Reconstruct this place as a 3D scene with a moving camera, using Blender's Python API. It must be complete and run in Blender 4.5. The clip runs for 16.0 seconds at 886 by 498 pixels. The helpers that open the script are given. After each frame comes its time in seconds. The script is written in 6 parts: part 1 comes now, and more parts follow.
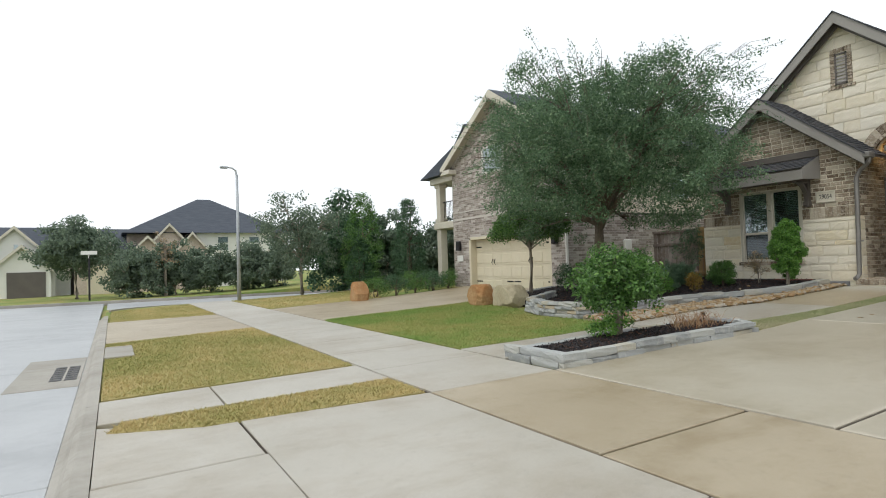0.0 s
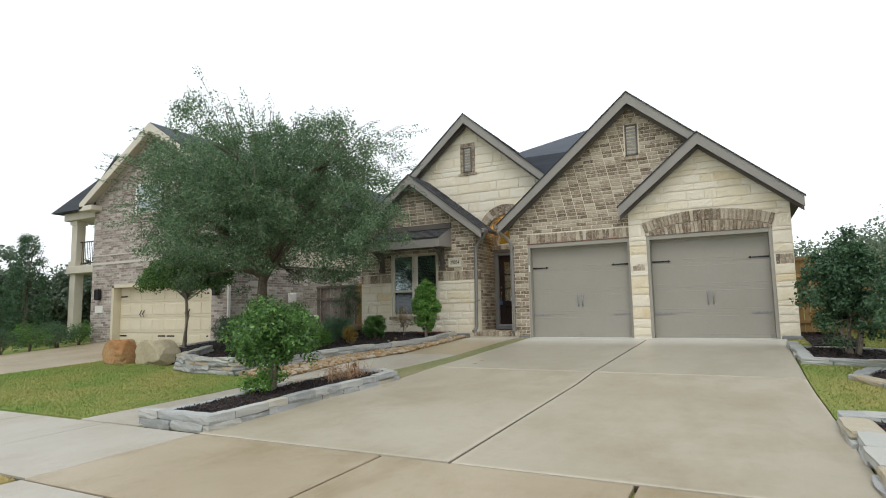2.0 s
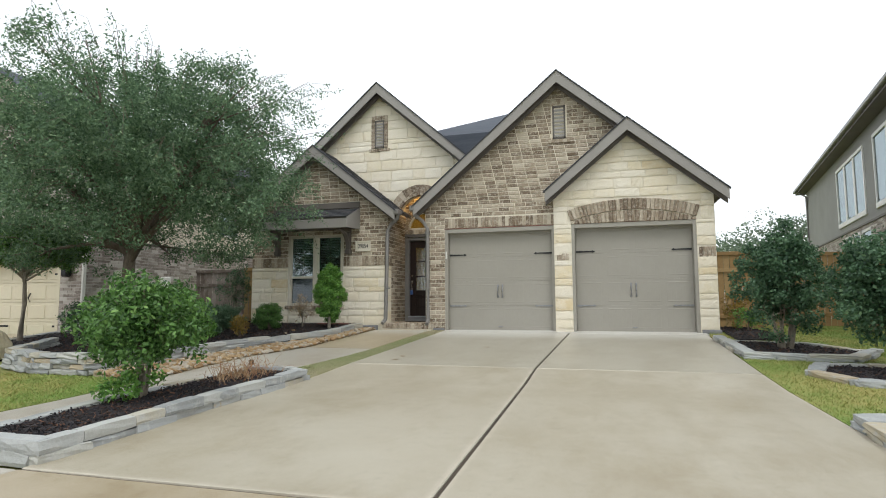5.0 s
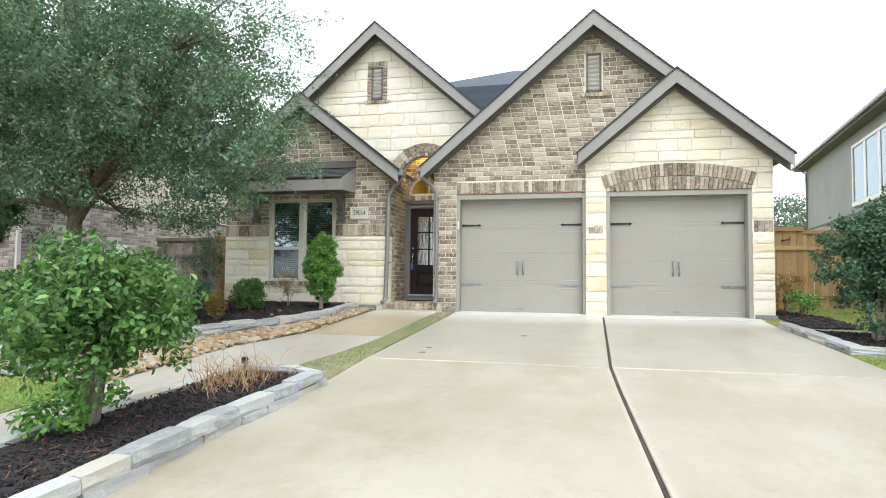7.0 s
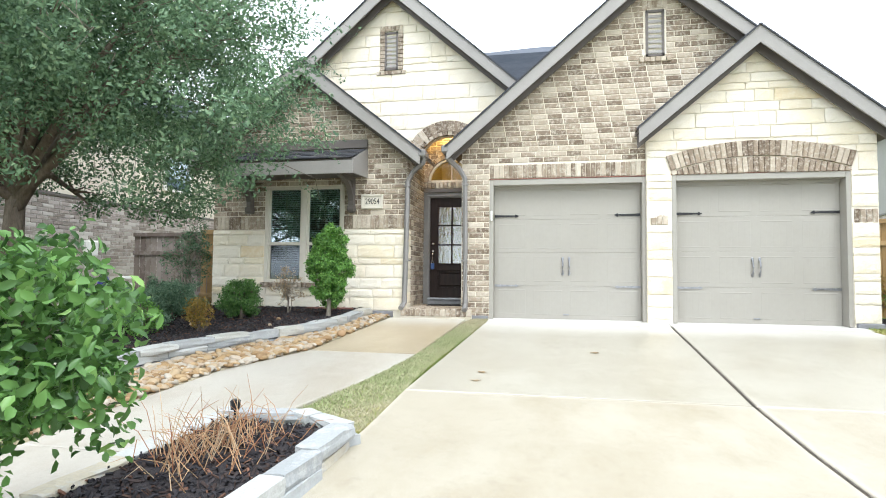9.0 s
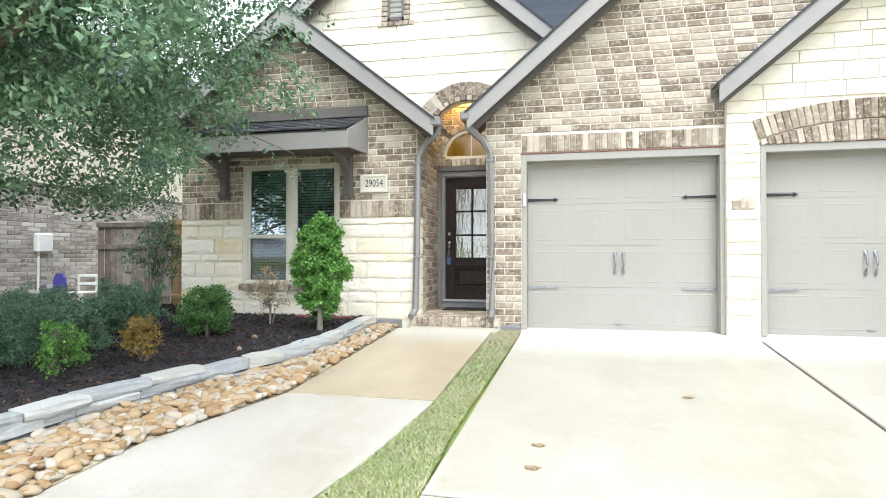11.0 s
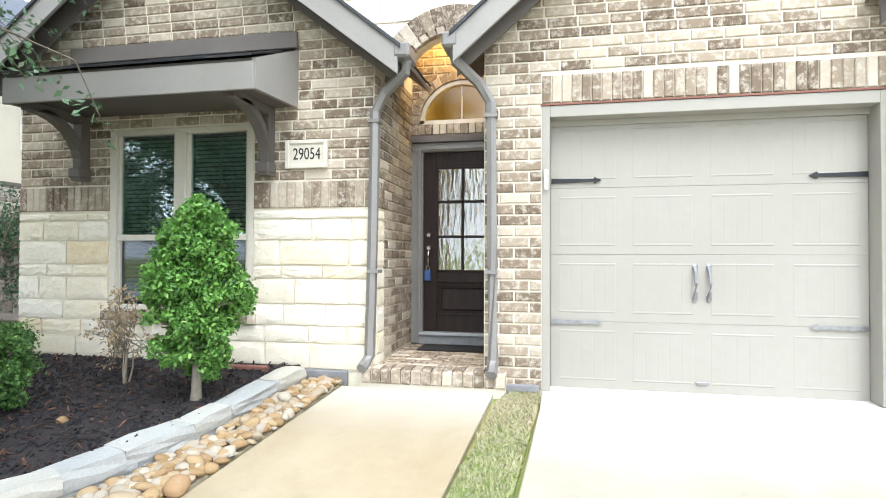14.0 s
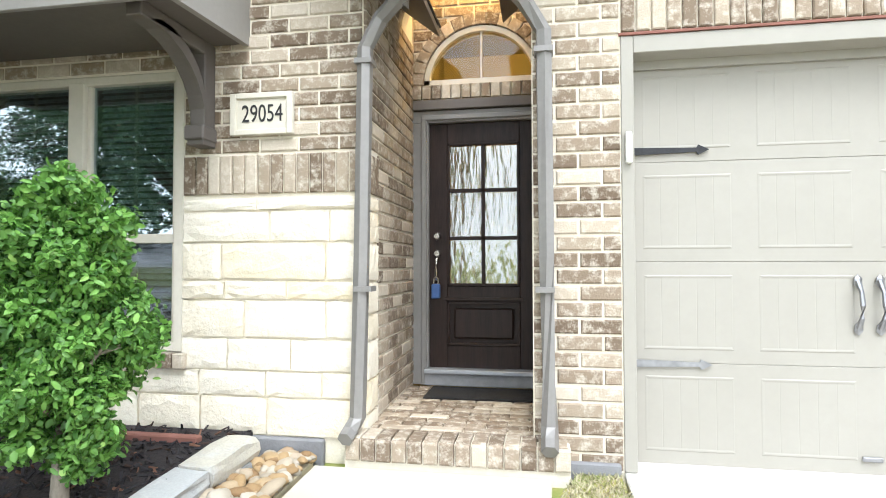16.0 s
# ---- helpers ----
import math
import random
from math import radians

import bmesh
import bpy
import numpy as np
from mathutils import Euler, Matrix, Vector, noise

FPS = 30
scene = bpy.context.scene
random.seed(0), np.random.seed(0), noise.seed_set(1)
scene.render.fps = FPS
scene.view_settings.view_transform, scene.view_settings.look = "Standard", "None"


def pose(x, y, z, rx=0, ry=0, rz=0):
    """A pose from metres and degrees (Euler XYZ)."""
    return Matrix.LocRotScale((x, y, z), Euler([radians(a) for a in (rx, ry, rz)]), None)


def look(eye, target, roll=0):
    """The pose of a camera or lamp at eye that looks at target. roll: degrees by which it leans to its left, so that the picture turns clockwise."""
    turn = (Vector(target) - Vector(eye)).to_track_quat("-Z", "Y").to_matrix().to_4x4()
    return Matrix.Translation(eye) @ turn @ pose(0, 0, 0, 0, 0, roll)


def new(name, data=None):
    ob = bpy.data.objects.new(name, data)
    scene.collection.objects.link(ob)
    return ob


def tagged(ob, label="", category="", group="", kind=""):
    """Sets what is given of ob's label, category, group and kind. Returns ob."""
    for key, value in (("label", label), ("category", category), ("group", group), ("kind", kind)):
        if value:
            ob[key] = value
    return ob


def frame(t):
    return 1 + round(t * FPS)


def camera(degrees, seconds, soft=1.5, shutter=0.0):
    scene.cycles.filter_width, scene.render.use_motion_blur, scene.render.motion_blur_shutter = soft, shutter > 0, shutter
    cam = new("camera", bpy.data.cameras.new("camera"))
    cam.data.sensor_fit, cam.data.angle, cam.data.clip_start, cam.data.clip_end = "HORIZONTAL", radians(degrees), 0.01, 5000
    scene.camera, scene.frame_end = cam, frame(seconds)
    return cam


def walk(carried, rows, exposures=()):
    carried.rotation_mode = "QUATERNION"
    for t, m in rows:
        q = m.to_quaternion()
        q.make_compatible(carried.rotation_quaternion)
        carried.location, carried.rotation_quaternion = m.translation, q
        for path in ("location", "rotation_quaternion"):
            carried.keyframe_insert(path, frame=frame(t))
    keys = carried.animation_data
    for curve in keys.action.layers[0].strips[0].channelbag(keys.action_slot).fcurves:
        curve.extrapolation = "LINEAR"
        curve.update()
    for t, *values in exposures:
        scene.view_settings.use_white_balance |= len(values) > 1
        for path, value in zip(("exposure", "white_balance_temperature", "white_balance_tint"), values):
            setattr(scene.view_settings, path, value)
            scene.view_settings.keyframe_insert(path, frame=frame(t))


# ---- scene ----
cam = camera(75.9, 16.0, soft=1.0)
PATH = [
    (0, (4.858, -14.656, 0.756), (3.131, -13.65, 0.814), -1.8),
    (0.5, (4.9, -14.646, 0.746), (3.376, -13.353, 0.82), -1.6),
    (1, (4.88, -14.525, 0.715), (3.6, -12.992, 0.823), -1.6),
    (1.5, (4.885, -14.509, 0.739), (3.821, -12.823, 0.897), -1.2),
    (2, (4.918, -14.516, 0.75), (4.008, -12.748, 0.965), -1.1),
    (2.5, (4.884, -14.509, 0.737), (4.071, -12.697, 0.977), -0.8),
    (3, (4.781, -14.479, 0.728), (4.004, -12.653, 0.98), -0.8),
    (3.5, (4.605, -14.284, 0.727), (3.856, -12.448, 0.984), -0.6),
    (4, (4.367, -14.03, 0.693), (3.665, -12.176, 0.955), -0.5),
    (4.5, (4.071, -13.708, 0.669), (3.443, -11.822, 0.89), -0.3),
    (5, (3.72, -13.368, 0.646), (3.179, -11.452, 0.836), -0.2),
    (7.5, (1.876, -11.312, 0.729), (1.467, -9.357, 0.823), 0.5),
    (8, (1.609, -10.872, 0.736), (1.203, -8.916, 0.831), 0.4),
    (8.5, (1.378, -10.452, 0.724), (0.974, -8.495, 0.816), 0.5),
    (9, (1.145, -10.0, 0.726), (0.757, -8.041, 0.824), 0.5),
    (11.5, (0.514, -7.474, 1.074), (0.093, -5.519, 1.092), -0.1),
    (12, (0.453, -6.899, 1.086), (0.036, -4.943, 1.104), 0.0),
    (12.5, (0.381, -6.38, 1.098), (-0.034, -4.423, 1.122), 0.1),
    (13, (0.318, -5.887, 1.121), (-0.107, -3.933, 1.153), 0.1),
    (13.5, (0.257, -5.404, 1.102), (-0.164, -3.45, 1.139), 0.1),
    (14, (0.145, -4.968, 1.132), (-0.255, -3.009, 1.165), 0.2),
    (14.5, (0.034, -4.536, 1.166), (-0.353, -2.575, 1.198), 0.2),
    (15, (-0.116, -4.075, 1.164), (-0.477, -2.109, 1.201), 0.2),
    (15.5, (-0.258, -3.679, 1.136), (-0.611, -1.711, 1.179), 0.0),
    (16, (-0.451, -3.323, 1.153), (-0.791, -1.353, 1.21), -0.1),
]
EXPOSURES = [(0, 0.02, 6290, 7), (1.2, 0.14, 6290, 7), (1.6, 0.14, 6290, 7), (2.5, -0.03, 6290, 7), (3, -0.04, 6290, 7), (5, 0.22, 6230, 7), (7.5, 1.12, 5930, 7), (9, 1.34, 5860, 7.5), (12.5, 1.61, 5790, 8), (16, 1.74, 5850, 8)]
walk(cam, [(t, look(eye, target, roll)) for t, eye, target, roll in PATH], EXPOSURES)

# ---- world and light ----
world = bpy.data.worlds.new("world")
scene.world = world
world.use_nodes = True
wn, wl = world.node_tree.nodes, world.node_tree.links
sky = wn.new("ShaderNodeTexSky")
sky.sky_type, sky.sun_disc = "NISHITA", False
sky.sun_elevation, sky.sun_rotation = radians(50), radians(160)
sky.air_density, sky.dust_density, sky.ozone_density = 1.0, 6.0, 1.0
veil = wn.new("ShaderNodeMix")
veil.data_type = "RGBA"
veil.inputs[0].default_value = 0.88
veil.inputs[7].default_value = (11.7, 11.8, 12.0, 1)
wl.new(sky.outputs[0], veil.inputs[6])
wl.new(veil.outputs[2], wn["Background"].inputs[0])
wn["Background"].inputs[1].default_value = 0.1
sun = new("sun", bpy.data.lights.new("sun", "SUN"))
sun.data.energy, sun.data.angle, sun.data.color = 0.9, radians(25), (1, 0.97, 0.92)
sun.matrix_world = look((0, 0, 0), (-0.25, 0.6, -1.0))


# ---- materials ----
def node(nt, kind, **sets):
    n = nt.nodes.new(kind)
    for k, v in sets.items():
        n.inputs[k].default_value = v
    return n


def ramp(nt, fac, stops):
    r = nt.nodes.new("ShaderNodeValToRGB")
    el = r.color_ramp.elements
    while len(el) < len(stops):
        el.new(0.5)
    for e, (p, c) in zip(el, stops):
        e.position, e.color = p, (*c, 1)
    nt.links.new(fac, r.inputs[0])
    return r.outputs[0]


def mix(nt, fac, a, b, mode="MIX"):
    m = nt.nodes.new("ShaderNodeMix")
    m.data_type, m.blend_type = "RGBA", mode
    for sock, v in ((0, fac), (6, a), (7, b)):
        if isinstance(v, (int, float)):
            m.inputs[sock].default_value = v
        elif isinstance(v, tuple):
            m.inputs[sock].default_value = (*v, 1)
        else:
            nt.links.new(v, m.inputs[sock])
    return m.outputs[2]


def noise_out(nt, scale, detail=4, rough=0.6, stretch=None, coord="Position"):
    if coord == "Position":
        src = nt.nodes.new("ShaderNodeNewGeometry").outputs["Position"]
    else:
        src = nt.nodes.new("ShaderNodeTexCoord").outputs[coord]
    if stretch:
        mp = node(nt, "ShaderNodeMapping", Scale=stretch)
        nt.links.new(src, mp.inputs[0])
        src = mp.outputs[0]
    n = node(nt, "ShaderNodeTexNoise", Scale=scale, Detail=detail, Roughness=rough)
    nt.links.new(src, n.inputs["Vector"])
    return n.outputs[0]


def material(name, build, rough=0.8, metal=0.0, bump=0.0, bump_scale=60.0, specular=0.4):
    m = bpy.data.materials.new(name)
    m.use_nodes = True
    nt = m.node_tree
    b = nt.nodes["Principled BSDF"]
    b.inputs["Roughness"].default_value, b.inputs["Metallic"].default_value = rough, metal
    b.inputs["Specular IOR Level"].default_value = specular
    col = build(nt)
    if isinstance(col, tuple):
        b.inputs["Base Color"].default_value = (*col, 1)
    else:
        nt.links.new(col, b.inputs["Base Color"])
    if bump:
        bp = node(nt, "ShaderNodeBump", Strength=bump, Distance=0.01)
        nt.links.new(noise_out(nt, bump_scale, 5), bp.inputs["Height"])
        nt.links.new(bp.outputs[0], b.inputs["Normal"])
    return m


def two_tone(c1, c2, c3=None, big=1.2, small=25.0, amount=0.35, stretch=None):
    """Colour that drifts between c1 and c2 in large patches, with a fine grain towards c3."""
    def build(nt):
        a = ramp(nt, noise_out(nt, big, 4, 0.6, stretch), [(0.35, c1), (0.65, c2)])
        if c3 is None:
            return a
        f = ramp(nt, noise_out(nt, small, 5, 0.7, stretch), [(0.4, (0, 0, 0)), (0.75, (amount,) * 3)])
        return mix(nt, f, a, c3)
    return build


def varied(stops, islands, wash=None, wash_scale=14.0, wash_range=(0.52, 0.68), grain=None):
    """Colour by piece, with an irregular pale wash over it."""
    def build(nt):
        if islands:
            rnd = nt.nodes.new("ShaderNodeNewGeometry").outputs["Random Per Island"]
        else:
            rnd = nt.nodes.new("ShaderNodeObjectInfo").outputs["Random"]
        c = ramp(nt, rnd, stops)
        if wash:
            f = ramp(nt, noise_out(nt, wash_scale, 5, 0.75), [(wash_range[0], (0, 0, 0)), (wash_range[1], (0.85,) * 3)])
            c = mix(nt, f, c, wash)
        if grain:
            f = ramp(nt, noise_out(nt, 60, 4, 0.7), [(0.35, (0, 0, 0)), (0.8, (0.5,) * 3)])
            c = mix(nt, f, c, grain)
        return c
    return build


BRICKS = [(0.0, (0.135, 0.097, 0.064)), (0.25, (0.195, 0.147, 0.102)), (0.5, (0.27, 0.212, 0.152)), (0.75, (0.36, 0.298, 0.222)), (0.92, (0.45, 0.385, 0.30)), (1.0, (0.54, 0.48, 0.385))]
STONES = [(0.0, (0.72, 0.65, 0.50)), (0.35, (0.77, 0.71, 0.58)), (0.75, (0.79, 0.75, 0.65)), (0.93, (0.74, 0.66, 0.48)), (1.0, (0.67, 0.55, 0.34))]
PALE = (0.63, 0.575, 0.48)
brick_mat = material("brick", varied(BRICKS, False, PALE, 17.0, (0.48, 0.70)), 0.9, bump=0.5, bump_scale=90)
brick_far_mat = material("brick_joined", varied(BRICKS, True, PALE, 17.0, (0.48, 0.70)), 0.9, bump=0.5, bump_scale=90)
stone_mat = material("limestone", varied(STONES, False, (0.79, 0.74, 0.63), 5.0, (0.45, 0.70), (0.66, 0.56, 0.40)), 0.9, bump=0.7, bump_scale=35)
mortar_mat = material("mortar", two_tone((0.70, 0.64, 0.52), (0.76, 0.71, 0.60), (0.56, 0.50, 0.40), 2, 40), 0.95, bump=0.4)
NB = [(0.0, (0.21, 0.175, 0.15)), (0.4, (0.31, 0.265, 0.235)), (0.8, (0.42, 0.375, 0.34)), (1.0, (0.54, 0.50, 0.46))]
nb_brick_mat = material("grey_brick", varied(NB, True, (0.55, 0.51, 0.47), 9.0), 0.9, bump=0.4)
nb_mortar = material("grey_mortar", two_tone((0.50, 0.47, 0.43), (0.56, 0.52, 0.48)), 0.95)
ledge_mat = material("ledge_stone", varied([(0, (0.27, 0.285, 0.285)), (0.5, (0.39, 0.405, 0.40)), (0.8, (0.47, 0.47, 0.43)), (0.9, (0.46, 0.41, 0.30)), (1, (0.42, 0.34, 0.22))], False, (0.47, 0.47, 0.45), 8.0, (0.5, 0.68), (0.28, 0.27, 0.25)), 0.9, bump=0.8, bump_scale=30)
pebble_mat = material("river_rock", varied([(0, (0.20, 0.12, 0.055)), (0.22, (0.30, 0.20, 0.095)), (0.45, (0.36, 0.26, 0.14)), (0.68, (0.32, 0.28, 0.22)), (0.9, (0.42, 0.38, 0.31)), (1, (0.29, 0.18, 0.085))], False, (0.40, 0.33, 0.22), 25.0, (0.55, 0.85)), 0.75, bump=0.3)
pebble_far_mat = material("river_rock_joined", varied([(0, (0.20, 0.12, 0.055)), (0.22, (0.30, 0.20, 0.095)), (0.45, (0.36, 0.26, 0.14)), (0.68, (0.32, 0.28, 0.22)), (0.9, (0.42, 0.38, 0.31)), (1, (0.29, 0.18, 0.085))], True, (0.40, 0.33, 0.22), 25.0, (0.55, 0.85)), 0.75, bump=0.3)


def concrete_build(c1, c2, stain, dry=None, rim=None):
    """Damp concrete with soft stains; dry, where given, is (colour, y0, y1): pale and dry from y0 up to the house at y1. rim: colour of the dry edges of a slab."""
    def build(nt):
        a = ramp(nt, noise_out(nt, 0.45, 5, 0.65), [(0.32, c1), (0.68, c2)])
        f = ramp(nt, noise_out(nt, 1.1, 6, 0.72, (1.0, 0.5, 1)), [(0.46, (0, 0, 0)), (0.70, (0.8,) * 3)])
        a = mix(nt, f, a, stain)
        f = ramp(nt, noise_out(nt, 3.2, 6, 0.75, (0.35, 1.0, 1)), [(0.52, (0, 0, 0)), (0.72, (0.4,) * 3)])
        a = mix(nt, f, a, c2)
        f = ramp(nt, noise_out(nt, 11, 4, 0.75), [(0.56, (0, 0, 0)), (0.78, (0.38,) * 3)])
        a = mix(nt, f, a, tuple(0.6 * v for v in c1))
        if dry:
            xyz = nt.nodes.new("ShaderNodeSeparateXYZ")
            nt.links.new(nt.nodes.new("ShaderNodeNewGeometry").outputs["Position"], xyz.inputs[0])
            wob = node(nt, "ShaderNodeMapRange")
            wob.inputs[3].default_value, wob.inputs[4].default_value = -0.35, 0.35
            nt.links.new(noise_out(nt, 1.6, 4, 0.6), wob.inputs[0])
            add = nt.nodes.new("ShaderNodeMath")
            nt.links.new(xyz.outputs[1], add.inputs[0])
            nt.links.new(wob.outputs[0], add.inputs[1])
            edge = node(nt, "ShaderNodeMapRange")
            edge.inputs[1].default_value, edge.inputs[2].default_value = dry[1], dry[2]
            edge.interpolation_type = "SMOOTHSTEP"
            nt.links.new(add.outputs[0], edge.inputs[0])
            a = mix(nt, edge.outputs[0], a, dry[0])
        if rim:
            gen = nt.nodes.new("ShaderNodeSeparateXYZ")
            nt.links.new(nt.nodes.new("ShaderNodeTexCoord").outputs["Generated"], gen.inputs[0])
            wave = noise_out(nt, 5.0, 5, 0.7)
            for axis, wide in ((0, 0.03), (1, 0.014)):
                off = node(nt, "ShaderNodeMath")
                off.operation = "SUBTRACT"
                off.inputs[1].default_value = 0.5
                nt.links.new(gen.outputs[axis], off.inputs[0])
                far = node(nt, "ShaderNodeMath")
                far.operation = "ABSOLUTE"
                nt.links.new(off.outputs[0], far.inputs[0])
                reach = node(nt, "ShaderNodeMath")
                reach.operation = "MULTIPLY_ADD"
                reach.inputs[1].default_value = wide
                nt.links.new(wave, reach.inputs[0])
                nt.links.new(far.outputs[0], reach.inputs[2])
                f = ramp(nt, reach.outputs[0], [(0.5 - wide * 0.15, (0, 0, 0)), (0.5 + wide * 0.5, (0.75,) * 3)])
                a = mix(nt, f, a, rim)
        g = ramp(nt, noise_out(nt, 160, 3, 0.8), [(0.3, (0.84,) * 3), (0.7, (1.05,) * 3)])
        return mix(nt, 1.0, a, g, "MULTIPLY")
    return build


drive_mat = material("drive_concrete", concrete_build((0.365, 0.32, 0.235), (0.455, 0.415, 0.33), (0.31, 0.26, 0.172), None, (0.54, 0.49, 0.40)), 0.45, bump=0.25, bump_scale=220)
upper_mat = material("upper_drive_concrete", concrete_build((0.37, 0.335, 0.26), (0.45, 0.42, 0.345), (0.31, 0.272, 0.195), ((0.60, 0.575, 0.51), -1.7, -0.6), (0.54, 0.49, 0.40)), 0.35, bump=0.25, bump_scale=220)
walk_mat = material("walk_concrete", concrete_build((0.41, 0.38, 0.32), (0.50, 0.47, 0.41), (0.34, 0.29, 0.22)), 0.4, bump=0.25, bump_scale=220)
tan_mat = material("tan_concrete", concrete_build((0.35, 0.285, 0.19), (0.45, 0.385, 0.28), (0.25, 0.185, 0.095)), 0.4, bump=0.25, bump_scale=220)
front_walk_mat = material("front_walk_concrete", concrete_build((0.36, 0.295, 0.195), (0.44, 0.375, 0.265), (0.32, 0.255, 0.155), ((0.55, 0.52, 0.44), -1.3, -0.3)), 0.4, bump=0.25, bump_scale=220)
dry_mat = material("dry_concrete", concrete_build((0.62, 0.60, 0.55), (0.68, 0.66, 0.61), (0.56, 0.53, 0.47)), 0.7, bump=0.25, bump_scale=220)
road_mat = material("road_concrete", concrete_build((0.40, 0.41, 0.42), (0.48, 0.49, 0.50), (0.33, 0.34, 0.35)), 0.4, bump=0.3, bump_scale=200)
joint_mat = material("joint_filler", two_tone((0.045, 0.035, 0.026), (0.08, 0.062, 0.045), (0.03, 0.025, 0.02), 3, 30), 0.95, bump=0.5)
curb_mat = material("curb_concrete", concrete_build((0.33, 0.31, 0.27), (0.42, 0.395, 0.35), (0.24, 0.22, 0.18)), 0.7, bump=0.3, bump_scale=150)


def lawn_build(green, dry):
    def build(nt):
        f = ramp(nt, noise_out(nt, 0.55, 5, 0.65), [(0.40, (0, 0, 0)), (0.62, (1, 1, 1))])
        f2 = ramp(nt, noise_out(nt, 9, 4, 0.7), [(0.35, (0, 0, 0)), (0.65, (1, 1, 1))])
        a = mix(nt, mix(nt, 0.35, f, f2), green, dry)
        return a
    return build


lawn_mat = material("lawn", lawn_build((0.13, 0.22, 0.04), (0.33, 0.28, 0.10)), 0.95, bump=0.8, bump_scale=50)
verge_mat = material("verge", lawn_build((0.25, 0.25, 0.07), (0.42, 0.34, 0.15)), 0.95, bump=0.8, bump_scale=50)
mulch_mat = material("mulch", two_tone((0.014, 0.013, 0.015), (0.027, 0.024, 0.026), (0.07, 0.05, 0.042), 3, 60, 0.6), 0.95, bump=1.0, bump_scale=45)
chip_mat = material("mulch_chip", varied([(0, (0.014, 0.013, 0.015)), (0.6, (0.032, 0.029, 0.032)), (0.9, (0.05, 0.03, 0.022)), (1, (0.18, 0.09, 0.055))], True), 0.9)
shingle_mat = material("shingle", varied([(0, (0.035, 0.038, 0.045)), (0.5, (0.06, 0.062, 0.07)), (1, (0.09, 0.085, 0.085))], True, (0.10, 0.10, 0.105), 30.0), 0.95, bump=0.5, bump_scale=120)
roof_far_mat = material("roof_far", two_tone((0.065, 0.075, 0.095), (0.09, 0.10, 0.12), (0.045, 0.052, 0.065), 1.5, 12, 0.6, (1, 1, 6)), 0.95)
trim_mat = material("taupe_trim", two_tone((0.27, 0.255, 0.235), (0.30, 0.285, 0.262), (0.23, 0.215, 0.20), 1.5, 30), 0.55, bump=0.05)
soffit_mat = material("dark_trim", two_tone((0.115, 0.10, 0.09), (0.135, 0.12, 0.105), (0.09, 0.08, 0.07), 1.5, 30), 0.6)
garage_mat = material("garage_paint", two_tone((0.315, 0.297, 0.255), (0.335, 0.317, 0.275), (0.28, 0.264, 0.228), 0.8, 14, 0.3), 0.5, bump=0.04, bump_scale=300)
cream_mat = material("cream_paint", two_tone((0.62, 0.56, 0.42), (0.66, 0.60, 0.46), (0.55, 0.49, 0.37), 1, 12), 0.6)
white_mat = material("white_trim", two_tone((0.70, 0.69, 0.65), (0.76, 0.75, 0.71), (0.6, 0.58, 0.54), 2, 30), 0.5)
beige_mat = material("beige_trim", two_tone((0.58, 0.54, 0.45), (0.63, 0.59, 0.50), (0.5, 0.46, 0.38), 2, 30), 0.6)
stucco_mat = material("stucco", two_tone((0.60, 0.55, 0.44), (0.65, 0.60, 0.49), (0.54, 0.49, 0.39), 1, 50), 0.95, bump=0.4)
grey_stucco = material("grey_stucco", two_tone((0.27, 0.265, 0.25), (0.30, 0.295, 0.28), (0.24, 0.235, 0.22), 1, 50), 0.95, bump=0.3)
door_mat = material("dark_stained_wood", two_tone((0.014, 0.009, 0.008), (0.026, 0.016, 0.013), (0.042, 0.026, 0.02), 3, 14, 0.5, (8, 8, 0.7)), 0.4, bump=0.1, specular=0.2)
iron_mat = material("black_iron", two_tone((0.02, 0.02, 0.021), (0.035, 0.035, 0.037), (0.07, 0.07, 0.075), 6, 60), 0.45, 0.6)
pewter_mat = material("pewter", two_tone((0.25, 0.25, 0.26), (0.36, 0.36, 0.37), (0.15, 0.15, 0.15), 20, 80), 0.35, 0.8)
chrome_mat = material("satin_nickel", two_tone((0.6, 0.58, 0.54), (0.66, 0.64, 0.60)), 0.25, 1.0)
gutter_mat = material("grey_gutter", two_tone((0.20, 0.19, 0.18), (0.24, 0.23, 0.215), (0.16, 0.15, 0.14), 2, 25), 0.4, 0.1)
cedar_mat = material("cedar", varied([(0, (0.30, 0.19, 0.075)), (0.5, (0.38, 0.25, 0.11)), (1, (0.44, 0.31, 0.15))], False, (0.26, 0.17, 0.09), 4.0, (0.5, 0.75), (0.22, 0.14, 0.07)), 0.85, bump=0.2)
old_cedar = material("weathered_cedar", varied([(0, (0.11, 0.085, 0.07)), (0.5, (0.17, 0.14, 0.12)), (1, (0.25, 0.22, 0.20))], False, (0.30, 0.27, 0.25), 4.0, (0.5, 0.75)), 0.9, bump=0.2)
bark_mat = material("bark", two_tone((0.13, 0.10, 0.075), (0.20, 0.165, 0.13), (0.06, 0.048, 0.038), 8, 40, 0.8, (1, 1, 0.3)), 0.95, bump=1.0, bump_scale=40)
pale_bark = material("pale_bark", two_tone((0.27, 0.23, 0.18), (0.36, 0.32, 0.26), (0.15, 0.12, 0.09), 8, 40, 0.7, (1, 1, 0.4)), 0.95, bump=0.8, bump_scale=40)
